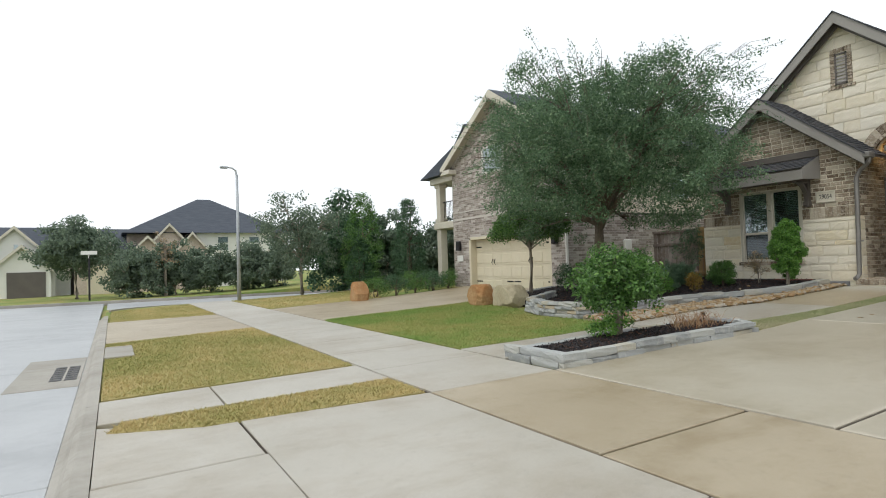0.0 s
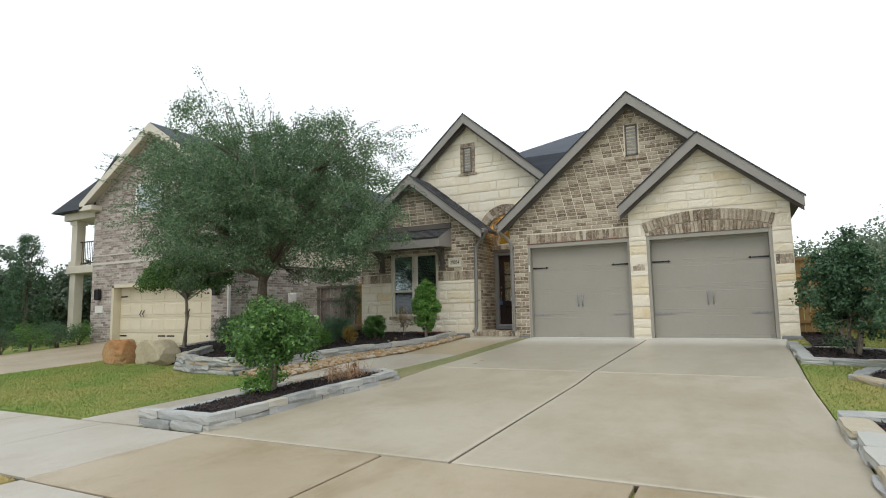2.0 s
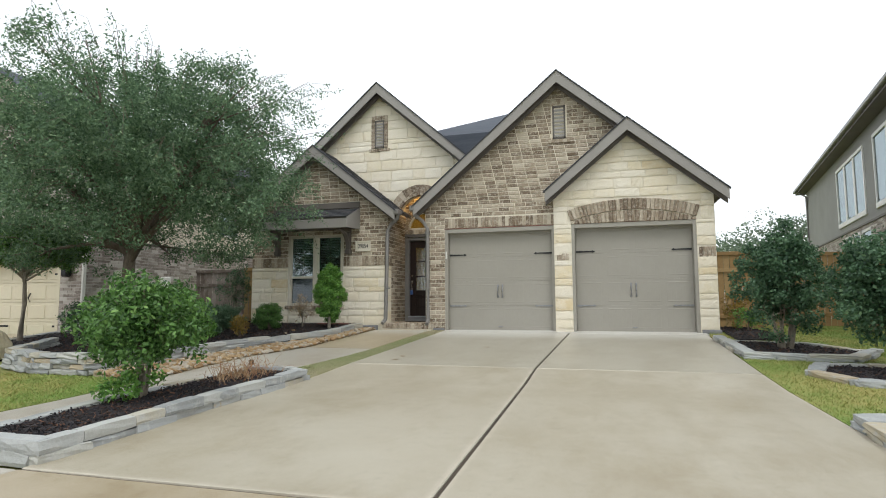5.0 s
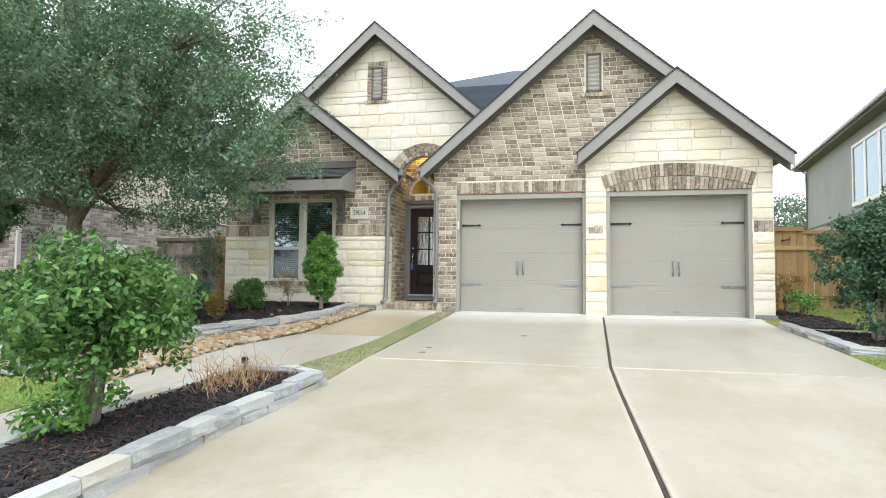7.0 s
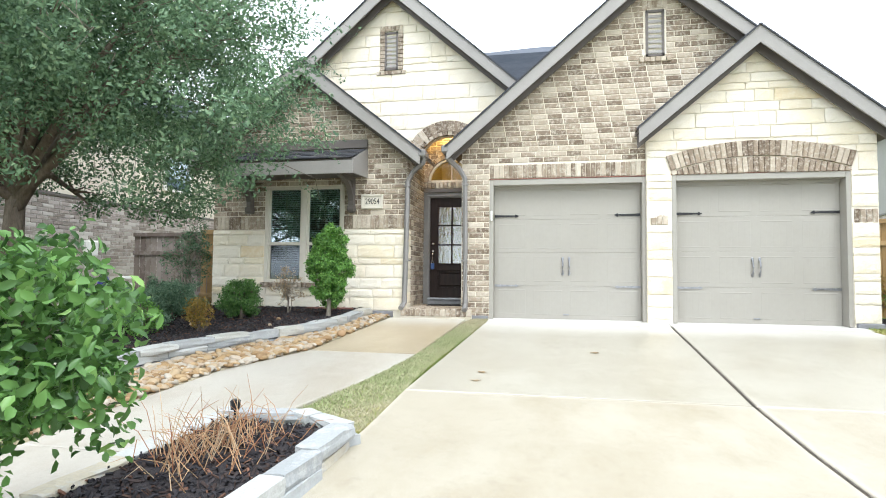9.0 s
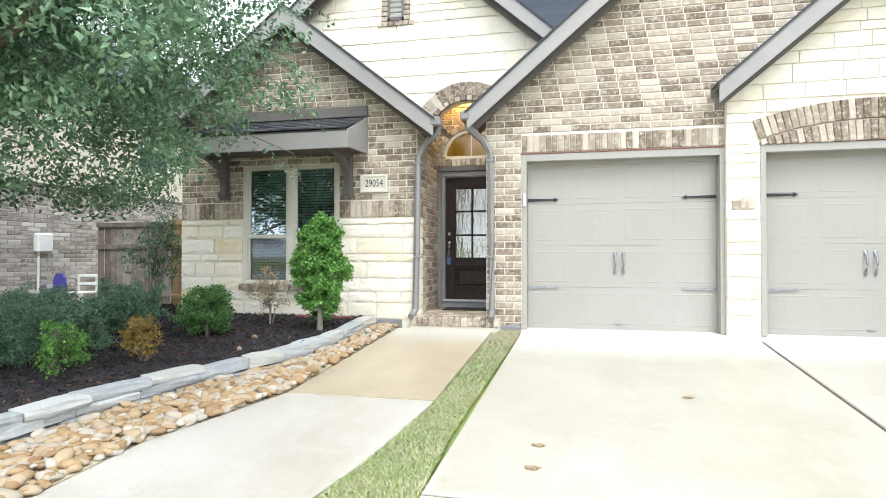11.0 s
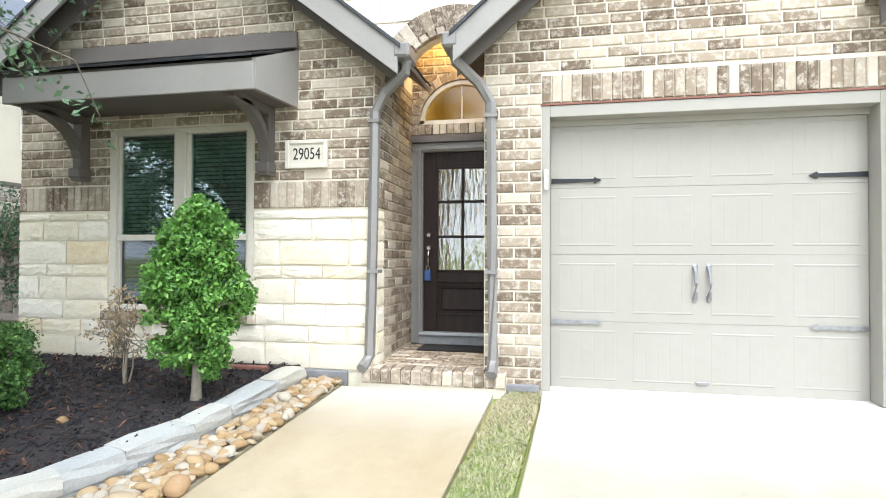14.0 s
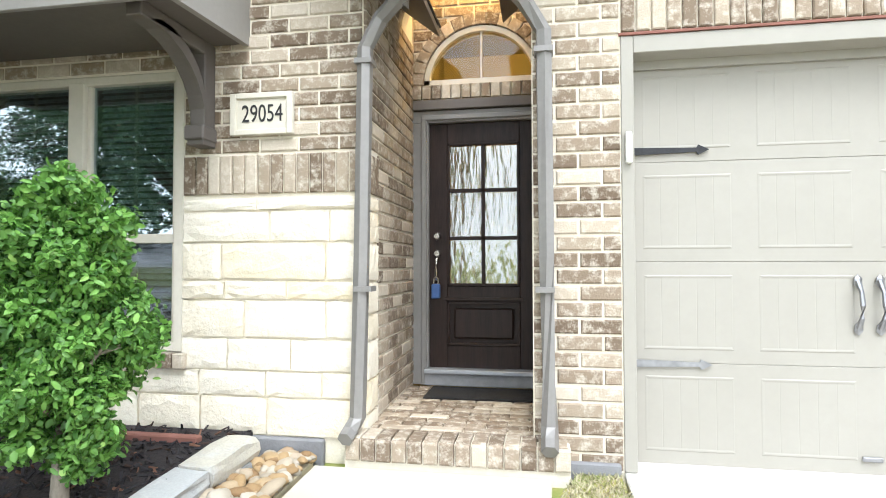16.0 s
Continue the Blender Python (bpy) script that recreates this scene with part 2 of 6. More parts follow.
boulder_mat = material("rust_boulder", two_tone((0.36, 0.18, 0.07), (0.46, 0.30, 0.15), (0.24, 0.12, 0.05), 2.5, 18, 0.7), 0.9, bump=1.0, bump_scale=15)
boulder_pale = material("pale_boulder", two_tone((0.42, 0.36, 0.24), (0.52, 0.46, 0.33), (0.26, 0.23, 0.15), 3.5, 14, 0.7), 0.9, bump=1.0, bump_scale=15)
slate_mat = material("foundation", two_tone((0.20, 0.20, 0.21), (0.27, 0.27, 0.275), (0.14, 0.14, 0.14), 3, 25), 0.9, bump=0.4)
rubber_mat = material("rubber", two_tone((0.012, 0.012, 0.013), (0.022, 0.021, 0.021), (0.035, 0.033, 0.03), 4, 90), 0.9, bump=0.6, bump_scale=200)
blue_mat = material("blue_box", two_tone((0.04, 0.09, 0.24), (0.06, 0.12, 0.30), (0.03, 0.06, 0.15), 10, 60), 0.4)
violet_mat = material("violet_plastic", two_tone((0.07, 0.06, 0.30), (0.09, 0.08, 0.36), (0.05, 0.04, 0.2), 8, 40), 0.4)
# near-black colour that stands for the unlit depth of openings
dark_mat = material("painted_shade", two_tone((0.03, 0.03, 0.03), (0.05, 0.048, 0.045)), 0.9)
blind_mat = material("blind", two_tone((0.62, 0.64, 0.64), (0.68, 0.70, 0.70)), 0.6)
ink_mat = material("ink", two_tone((0.02, 0.02, 0.02), (0.03, 0.03, 0.03)), 0.7)
warm_wall = material("warm_wall", two_tone((0.34, 0.27, 0.12), (0.38, 0.30, 0.14)), 0.9)
steel_mat = material("galvanised_steel", two_tone((0.38, 0.40, 0.42), (0.45, 0.47, 0.49), (0.3, 0.31, 0.33), 3, 40), 0.5, 0.5)
red_edge = material("red_edging", two_tone((0.20, 0.09, 0.065), (0.25, 0.11, 0.085), (0.16, 0.07, 0.05), 5, 40), 0.85)


def glass(name, tint, rough, mirror):
    m = bpy.data.materials.new(name)
    m.use_nodes = True
    nt = m.node_tree
    nt.nodes.remove(nt.nodes["Principled BSDF"])
    tr = node(nt, "ShaderNodeBsdfTransparent", Color=(*tint, 1))
    gl = node(nt, "ShaderNodeBsdfGlossy", Color=(0.9, 0.95, 1, 1), Roughness=rough)
    mx = node(nt, "ShaderNodeMixShader")
    mx.inputs[0].default_value = mirror
    nt.links.new(tr.outputs[0], mx.inputs[1])
    nt.links.new(gl.outputs[0], mx.inputs[2])
    nt.links.new(mx.outputs[0], nt.nodes["Material Output"].inputs[0])
    return m, nt, gl


glass_mat, _, _ = glass("window_glass", (0.62, 0.72, 0.70), 0.01, 0.30)
pane_mat, gnt, ggl = glass("rain_glass", (0.60, 0.58, 0.42), 0.10, 0.22)
screen_mat, _, _ = glass("screened_glass", (0.40, 0.44, 0.44), 0.05, 0.07)
transom_glass, _, _ = glass("transom_glass", (0.85, 0.82, 0.7), 0.01, 0.035)
gb = node(gnt, "ShaderNodeBump", Strength=0.4, Distance=0.02)
gnt.links.new(noise_out(gnt, 22, 2, 0.5, (1, 1, 0.22)), gb.inputs["Height"])
gnt.links.new(gb.outputs[0], ggl.inputs["Normal"])


def leaf_material(name, dark, light, tip=None, rough=0.55):
    def build(nt):
        rnd = nt.nodes.new("ShaderNodeNewGeometry").outputs["Random Per Island"]
        stops = [(0, dark), (0.75, light), (0.93, light), (1, tip or light)]
        return ramp(nt, rnd, stops)
    m = material(name, build, rough, specular=0.35)
    b = m.node_tree.nodes["Principled BSDF"]
    tl = node(m.node_tree, "ShaderNodeBsdfTranslucent")
    for l in list(m.node_tree.links):
        if l.to_node == b and l.to_socket.name == "Base Color":
            m.node_tree.links.new(l.from_socket, tl.inputs[0])
    mx = node(m.node_tree, "ShaderNodeMixShader")
    mx.inputs[0].default_value = 0.32
    m.node_tree.links.new(b.outputs[0], mx.inputs[1])
    m.node_tree.links.new(tl.outputs[0], mx.inputs[2])
    m.node_tree.links.new(mx.outputs[0], m.node_tree.nodes["Material Output"].inputs[0])
    return m


oak_leaf = leaf_material("oak_leaf", (0.06, 0.118, 0.062), (0.165, 0.26, 0.14), (0.32, 0.42, 0.24), 0.5)
holly_leaf = leaf_material("holly_leaf", (0.035, 0.085, 0.022), (0.14, 0.275, 0.07), (0.29, 0.46, 0.13), 0.32)
bright_leaf = leaf_material("bright_leaf", (0.06, 0.15, 0.032), (0.20, 0.40, 0.08), (0.36, 0.56, 0.15), 0.38)
dark_leaf = leaf_material("dark_leaf", (0.036, 0.08, 0.045), (0.105, 0.195, 0.10), (0.18, 0.28, 0.14), 0.45)
grey_leaf = leaf_material("grey_leaf", (0.081, 0.1519, 0.0911), (0.1823, 0.2836, 0.1722), (0.2633, 0.3644, 0.2026))
yellow_leaf = leaf_material("yellow_leaf", (0.15, 0.13, 0.03), (0.34, 0.22, 0.05), (0.36, 0.14, 0.04))
dead_leaf = leaf_material("dry_leaf", (0.26, 0.18, 0.10), (0.48, 0.36, 0.21), (0.30, 0.12, 0.06))
# distance haze is put into this paler, greyer leaf colour
hazy_leaf = leaf_material("hazy_leaf", (0.11, 0.15, 0.115), (0.20, 0.26, 0.18), (0.25, 0.31, 0.21), 0.9)


def blade_build(green, dry):
    def build(nt):
        rnd = nt.nodes.new("ShaderNodeNewGeometry").outputs["Random Per Island"]
        f = ramp(nt, noise_out(nt, 0.55, 5, 0.65), [(0.40, (0, 0, 0)), (0.62, (1, 1, 1))])
        f2 = ramp(nt, rnd, [(0.2, (0, 0, 0)), (0.8, (1, 1, 1))])
        return mix(nt, mix(nt, 0.45, f, f2), green, dry)
    return build


blade_mat = material("grass_blade", blade_build((0.15, 0.28, 0.05), (0.38, 0.33, 0.12)), 0.8)
verge_blade = material("verge_blade", blade_build((0.25, 0.27, 0.08), (0.56, 0.43, 0.20)), 0.8)
strip_blade = material("strip_blade", blade_build((0.26, 0.30, 0.13), (0.48, 0.41, 0.29)), 0.8)


# ---- helpers for building ----
rng = np.random.default_rng(7)


def gz(y):
    """Height of the ground: the drive falls from the garage to the street."""
    return float(np.interp(y, [-16.5, -10.3, -6, 0], [-0.61, -0.48, -0.36, 0]))


def mesh_of(name, verts, faces, mat, smooth=False):
    me = bpy.data.meshes.new(name)
    me.from_pydata([tuple(v) for v in verts], [], [tuple(f) for f in faces])
    if mat:
        me.materials.append(mat)
    if smooth:
        me.polygons.foreach_set("use_smooth", [True] * len(me.polygons))
    me.update()
    return me


def thing(name, label, category, loc=(0, 0, 0), group="", kind=""):
    ob = new(name)
    ob.location = loc
    return tagged(ob, label, category, group, kind)


def attach(ob, parent):
    """Parent ob, whose mesh is in world coordinates, keeping its place."""
    ob.parent = parent
    ob.matrix_parent_inverse = Matrix.Translation(-parent.location)
    return ob


def part(name, bm, mat, parent, label="", smooth=False):
    me = bpy.data.meshes.new(name)
    bm.to_mesh(me)
    bm.free()
    me.materials.append(mat)
    if smooth:
        me.polygons.foreach_set("use_smooth", [True] * len(me.polygons))
    ob = attach(new(name, me), parent) if parent else new(name, me)
    return tagged(ob, label)


def mpart(name, me, parent, label=""):
    return tagged(attach(new(name, me), parent) if parent else new(name, me), label)


def box(bm, x0, x1, y0, y1, z0, z1, bevel=0.0, m=None):
    r = bmesh.ops.create_cube(bm, size=1)
    vs = r["verts"]
    for v in vs:
        v.co = Vector((x0 + (v.co.x + 0.5) * (x1 - x0), y0 + (v.co.y + 0.5) * (y1 - y0), z0 + (v.co.z + 0.5) * (z1 - z0)))
    if bevel:
        es = list({e for v in vs for e in v.link_edges})
        out = bmesh.ops.bevel(bm, geom=es, offset=bevel, segments=1, affect="EDGES")
        vs = list({v for f in out["faces"] for v in f.verts} | {v for v in vs if v.is_valid})
    if m is not None:
        bmesh.ops.transform(bm, matrix=m, verts=[v for v in vs if v.is_valid])
    return bm


def boxes(*dims, bevel=0.0):
    bm = bmesh.new()
    for d in dims:
        box(bm, *d, bevel=bevel)
    return bm


def prism(pts, axis, a, b, bm=None):
    """Polygon pts extruded along an axis from a to b. pts are (x, z) for axis y, (y, z) for x, (x, y) for z."""
    bm = bm or bmesh.new()

    def at(p, k):
        return {"y": (p[0], k, p[1]), "x": (k, p[0], p[1]), "z": (p[0], p[1], k)}[axis]
    lo, hi = [bm.verts.new(at(p, a)) for p in pts], [bm.verts.new(at(p, b)) for p in pts]
    n = len(pts)
    fs = [bm.faces.new(lo), bm.faces.new(hi[::-1])]
    for i in range(n):
        fs.append(bm.faces.new((lo[i], hi[i], hi[(i + 1) % n], lo[(i + 1) % n])))
    bmesh.ops.recalc_face_normals(bm, faces=fs)
    return bm


def tube(bm, pts, radii, sides=8):
    """A tube through pts, with a radius at each."""
    rings = []
    pts = [Vector(p) for p in pts]
    for i, p in enumerate(pts):
        d = (pts[min(i + 1, len(pts) - 1)] - pts[max(i - 1, 0)]).normalized()
        q = d.to_track_quat("Z", "Y")
        rings.append([bm.verts.new(p + q @ Vector((radii[i] * math.cos(a * math.tau / sides), radii[i] * math.sin(a * math.tau / sides), 0))) for a in range(sides)])
    for r0, r1 in zip(rings, rings[1:]):
        for a in range(sides):
            bm.faces.new((r0[a], r0[(a + 1) % sides], r1[(a + 1) % sides], r1[a]))
    bm.faces.new(rings[0][::-1])
    bm.faces.new(rings[-1])
    return bm


def unit_brick():
    """Front faces -y; x and z from 0 to 1, depth 1, chamfered arrises."""
    c = 0.03
    v = [(0, 1, 0), (1, 1, 0), (1, 1, 1), (0, 1, 1), (0, .12, 0), (1, .12, 0), (1, .12, 1), (0, .12, 1), (c, 0, .1), (1 - c, 0, .1), (1 - c, 0, .9), (c, 0, .9)]
    f = [(0, 1, 5, 4), (1, 2, 6, 5), (2, 3, 7, 6), (3, 0, 4, 7), (4, 5, 9, 8), (5, 6, 10, 9), (6, 7, 11, 10), (7, 4, 8, 11), (8, 9, 10, 11)]
    return np.array(v, float), f


UB_V, UB_F = unit_brick()


def unit_rock_face(seed, nx=6, nz=4, rough=0.2):
    """A quarried stone: front -y, rough split face, sides back to y = 1."""
    r = np.random.default_rng(seed)
    v, f = [], []
    for k in range(nz + 1):
        for i in range(nx + 1):
            edge = i in (0, nx) or k in (0, nz)
            v.append((i / nx + (0 if i in (0, nx) else r.uniform(-.05, .05)) + (r.uniform(0, .015) if i == 0 else -r.uniform(0, .015) if i == nx else 0),
                      0.30 + r.uniform(-.1, .1) if edge else r.uniform(0, rough),
                      k / nz + (r.uniform(0, .05) if k == 0 else -r.uniform(0, .05) if k == nz else r.uniform(-.08, .08))))
    for k in range(nz):
        for i in range(nx):
            a = k * (nx + 1) + i
            f.append((a, a + 1, a + nx + 2, a + nx + 1))
    ring = [i for i in range(nx + 1)] + [k * (nx + 1) + nx for k in range(1, nz + 1)] + [nz * (nx + 1) + i for i in range(nx - 1, -1, -1)] + [k * (nx + 1) for k in range(nz - 1, 0, -1)]
    base = len(v)
    for q in ring:
        v.append((v[q][0], 1, v[q][2]))
    n = len(ring)
    for j in range(n):
        f.append((ring[(j + 1) % n], ring[j], base + j, base + (j + 1) % n))
    return v, f


def joined(name, unit_v, unit_f, mats, mat):
    """One mesh of many placed copies of a unit piece."""
    n, k = len(mats), len(unit_v)
    M = np.array([np.array(m) for m in mats])
    hv = np.c_[unit_v, np.ones(k)]
    V = np.einsum("nij,kj->nki", M, hv)[:, :, :3].reshape(-1, 3)
    F = [tuple(np.array(f) + i * k) for i in range(n) for f in unit_f]
    return mesh_of(name, V, F, mat)


def gable_walls(spans, z0, z1, course, length, joint, seed):
    """Running-bond pieces (x0, x1, z0, z1) inside spans(z), which gives [(xa, xb), ...] at a height."""
    out, row, z = [], 0, z0
    while z < z1 - 0.02:
        h = min(course, z1 - z)
        for xa, xb in spans(z + h * 0.5):
            x = xa - (length * 0.5 if row % 2 else 0)
            while x < xb - 0.02:
                a, b = max(x, xa), min(x + length, xb)
                if b - a > 0.035:
                    out.append((a + joint / 2, b - joint / 2, z + joint / 2, z + h - joint / 2))
                x += length
        z += course
        row += 1
    return out


def place(x0, x1, z0, z1, y, depth, turn=None):
    """Matrix that sets a unit piece on the plane at y, or on a turned plane."""
    m = Matrix.Translation((x0, y, z0)) @ Matrix.Diagonal((x1 - x0, depth, z1 - z0, 1))
    return (turn @ m) if turn is not None else m


brick_me = mesh_of("brick", UB_V, UB_F, brick_mat)
stone_mes = []
for s in range(10):
    sv, sf = unit_rock_face(s + 20)
    stone_mes.append(mesh_of("stone", sv, sf, stone_mat))
all_bricks = []      # (matrix, parent part)
all_stones = []


def ashlar(spans, z0, z1, y, parent, seed, turn=None, depth=0.04):
    r = np.random.default_rng(seed)
    z = z0
    while z < z1 - 0.03:
        h = min(r.choice([0.12, 0.16, 0.2, 0.24, 0.29]), z1 - z)
        if z1 - z - h < 0.08:
            h = z1 - z
        for xa, xb in spans(z + h * 0.5):
            x = xa
            while x < xb - 0.02:
                w = r.uniform(0.25, 0.72)
                if xb - x - w < 0.2:
                    w = xb - x
                all_stones.append((place(x + .004, x + w - .004, z + .004, z + h - .004, y - depth + .01, depth, turn), parent))
                x += w
        z += h


# ---- leaves ----
def leaf_mesh(name, pos, nrm, length, width, mat, spread=0.9, seed=0, oval=False):
    """Folded four-cornered leaves at pos, facing roughly along nrm."""
    r = np.random.default_rng(seed)
    n = len(pos)
    nrm = nrm + r.normal(0, spread, (n, 3))
    nrm /= np.linalg.norm(nrm, axis=1)[:, None] + 1e-9
    d = r.normal(0, 1, (n, 3))
    d -= nrm * (d * nrm).sum(1)[:, None]
    d /= np.linalg.norm(d, axis=1)[:, None] + 1e-9
    s = np.cross(nrm, d)
    L = (length * r.uniform(0.65, 1.3, n))[:, None]
    W = (width * r.uniform(0.7, 1.25, n))[:, None]
    fold = nrm * W * 0.35
    if oval:
        tip = pos + d * L - nrm * L * 0.12
        V = np.stack([pos, pos + d * L * 0.3 + s * W * 0.9 + fold, pos + d * L * 0.72 + s * W * 0.8 + fold, tip, pos + d * L * 0.72 - s * W * 0.8 + fold, pos + d * L * 0.3 - s * W * 0.9 + fold, pos + d * L * 0.5], 1).reshape(-1, 3)
        i = np.arange(n)[:, None] * 7
        T = np.concatenate([i + [0, 1, 6], i + [1, 2, 6], i + [2, 3, 6], i + [3, 4, 6], i + [4, 5, 6], i + [5, 0, 6]], 1).reshape(-1, 3)
    else:
        V = np.stack([pos, pos + d * L * 0.45 + s * W + fold, pos + d * L, pos + d * L * 0.45 - s * W + fold], 1).reshape(-1, 3)
        i = np.arange(n)[:, None] * 4
        T = np.concatenate([i + [0, 1, 2], i + [0, 2, 3]], 1).reshape(-1, 3)
    me = bpy.data.meshes.new(name)
    me.vertices.add(len(V))
    me.vertices.foreach_set("co", V.ravel())
    me.loops.add(len(T) * 3)
    me.loops.foreach_set("vertex_index", T.ravel().astype(np.int32))
    me.polygons.add(len(T))
    me.polygons.foreach_set("loop_start", np.arange(0, len(T) * 3, 3, dtype=np.int32))
    me.materials.append(mat)
    me.update(calc_edges=True)
    return me


def clumps(centres, radius, per, seed, flat=1.0, shell=0.5):
    """Leaf places and outward directions round many clump centres."""
    r = np.random.default_rng(seed)
    c = np.repeat(np.asarray(centres), per, 0)
    d = r.normal(0, 1, c.shape)
    d /= np.linalg.norm(d, axis=1)[:, None]
    rad = radius * r.uniform(shell, 1.0, (len(c), 1)) * r.uniform(0.6, 1.15, (len(c), 1))
    off = d * rad
    off[:, 2] *= flat
    return c + off, d + [0, 0, 0.35]


def in_blob(n, centre, radii, seed, lumps=0.25, low=-1.0):
    """Points in an uneven ellipsoid, denser towards its skin."""
    r = np.random.default_rng(seed)
    d = r.normal(0, 1, (n * 3, 3))
    d /= np.linalg.norm(d, axis=1)[:, None]
    d = d[d[:, 2] > low][:n]
    ph = r.uniform(0, 6.28, 6)
    lump = 1 + lumps * (np.sin(d[:, 0] * 4 + ph[0]) * np.sin(d[:, 1] * 4 + ph[1]) + 0.6 * np.sin(d[:, 2] * 6 + ph[2]) * np.sin(d[:, 0] * 7 + ph[3]))
    rad = (r.uniform(0, 1, len(d)) ** 0.45 * lump)[:, None]
    return np.asarray(centre) + d * rad * np.asarray(radii)


def woody(name, label, category, base, trunk_top, trunk_r, centres, clump_r, per, leaf, leaf_mat, bark, seed, twig_r=0.008, limb_n=9, stems=1, flat=0.8, group="", oval=False):
    """A tree or shrub: tapered stems, limbs that reach into the crown, and a crown of many small leaves."""
    t = thing(name, label, category, base, group)
    r = np.random.default_rng(seed)
    centres = np.asarray(centres)
    b, top = Vector(base), Vector(trunk_top)
    for s in range(stems):
        bm = bmesh.new()
        off = Vector((r.uniform(-1, 1), r.uniform(-1, 1), 0)) * (trunk_r * 3 if stems > 1 else 0)
        tp = top + off * 2.2
        mid = b.lerp(tp, 0.5) + Vector((r.normal(0, trunk_r * .5), r.normal(0, trunk_r * .5), 0)) + off
        tube(bm, [b + off - Vector((0, 0, 0.05)), b + off + (tp - b) * 0.12, mid, tp], [trunk_r * 1.35, trunk_r * 1.02, trunk_r * 0.85, trunk_r * 0.6], 9)
        part("trunk", bm, bark, t, smooth=True)
    pick = centres[r.choice(len(centres), min(limb_n, len(centres)), replace=False)]
    for c in pick:
        bm = bmesh.new()
        e = Vector(c)
        st = top.lerp(b, r.uniform(0, 0.25))
        m1 = st.lerp(e, 0.4) + Vector((r.normal(0, .08), r.normal(0, .08), 0.05 + abs(r.normal(0, .1)))) * (e - st).length * 0.5
        tube(bm, [st, m1, e], [trunk_r * 0.5, trunk_r * 0.28, twig_r], 6)
        near = centres[np.argsort(((centres - np.array(c)) ** 2).sum(1))[1:5]]
        for q in near:
            tube(bm, [m1.lerp(e, 0.5), m1.lerp(Vector(q), 0.75), Vector(q)], [trunk_r * 0.18, twig_r, twig_r * .6], 5)
        part("limb", bm, bark, t, smooth=True)
    p, d = clumps(centres, clump_r, per, seed + 1, flat)
    mpart("crown", leaf_mesh("crown", p, d, leaf[0], leaf[1], leaf_mat, 0.8, seed + 2, oval), t)
    return t


# ---- ground, street, paving ----
def strip(name, rows, mat, parent, thick=0.12, lift=0.0, ends=True):
    """A slab between left and right edges, rows of (y, x_left, x_right), that follows the fall of the ground, with eased arrises."""
    ys = []
    for (ya, la, ra), (yb, lb, rb) in zip(rows, rows[1:]):
        cuts = sorted({ya, yb, *[q for q in (-10.3, -6.0) if min(ya, yb) < q < max(ya, yb)]}, reverse=ya > yb)
        ys += [(y, la + (lb - la) * (y - ya) / (yb - ya), ra + (rb - ra) * (y - ya) / (yb - ya)) for y in cuts[:-1]]
    ys.append(rows[-1])
    v, f, c = [], [], 0.008
    n = len(ys)
    for i, (y, l, r_) in enumerate(ys):
        z = gz(y) + lift
        e = c if i == 0 else -c if i == n - 1 else 0
        sgn = 1 if ys[-1][0] > ys[0][0] else -1
        zt = z
        v += [(l, y, z - thick), (l, y, zt - c), (l + c, y + e * sgn, zt), (r_ - c, y + e * sgn, zt), (r_, y, zt - c), (r_, y, z - thick)]
    for i in range(n - 1):
        for k in range(5):
            f.append((i * 6 + k, i * 6 + k + 1, i * 6 + k + 7, i * 6 + k + 6))
    f.append((0, 1, 2, 3, 4, 5))
    f.append(tuple((n - 1) * 6 + k for k in range(5, -1, -1)))
    me = mesh_of(name, v, f, mat)
    bm = bmesh.new()
    bm.from_mesh(me)
    bmesh.ops.recalc_face_normals(bm, faces=bm.faces)
    bm.to_mesh(me)
    bm.free()
    return mpart(name, me, parent)


# the ground is one sheet to the horizon, with the street's trough cut into it
gx = [-900, -300, -120, -60, -36, -30.01, -30, -22, -21.99, -16, -12, -8, -4, 0, 6, 12, 30, 120, 300, 900]
gy = [-900, -300, -80, -40, -23.01, -23, -14.9, -14.89, -12, -10.3, -8, -6, -3, 0, 4, 12, 40, 120, 300, 900]
gv, gf = [], []
for y in gy:
    for x in gx:
        low = (-23 <= y <= -14.9 and x >= -30) or -30 <= x <= -22
        gv.append((x, y, -0.80 if low else (gz(y) - 0.05)))
for j in range(len(gy) - 1):
    for i in range(len(gx) - 1):
        a = j * len(gx) + i
        gf.append((a, a + 1, a + len(gx) + 1, a + len(gx)))
ground = new("ground", mesh_of("ground", gv, gf, lawn_mat))
tagged(ground, "mown lawn ground, green with dry tan patches", "ground", kind="structure")

road = thing("road", "pale wet concrete street with joints and a storm drain", "road", (0, -19, -0.7), kind="structure")
for i, x0 in enumerate(range(-30, 42, 6)):
    part("slab", boxes((x0 + .01, x0 + 5.99, -19.0, -15.06, -0.9, -0.70), (x0 + .01, x0 + 5.99, -23.0, -19.02, -0.9, -0.70), bevel=0.008), road_mat, road)
for y0 in [*range(-62, -26, 6), *range(-14, 60, 6)]:
    part("slab", boxes((-30, -22, y0 - .9, y0 + 5.08, -0.9, -0.705), bevel=0.008), road_mat, road)
curb = thing("curb", "weathered concrete roll curb along the street", "curb", (0, -15, -0.6), kind="structure")
prof = [(-15.06, -0.9), (-15.06, -0.695), (-15.0, -0.66), (-14.96, -0.60), (-14.91, -0.572), (-14.80, -0.566), (-14.80, -0.9)]
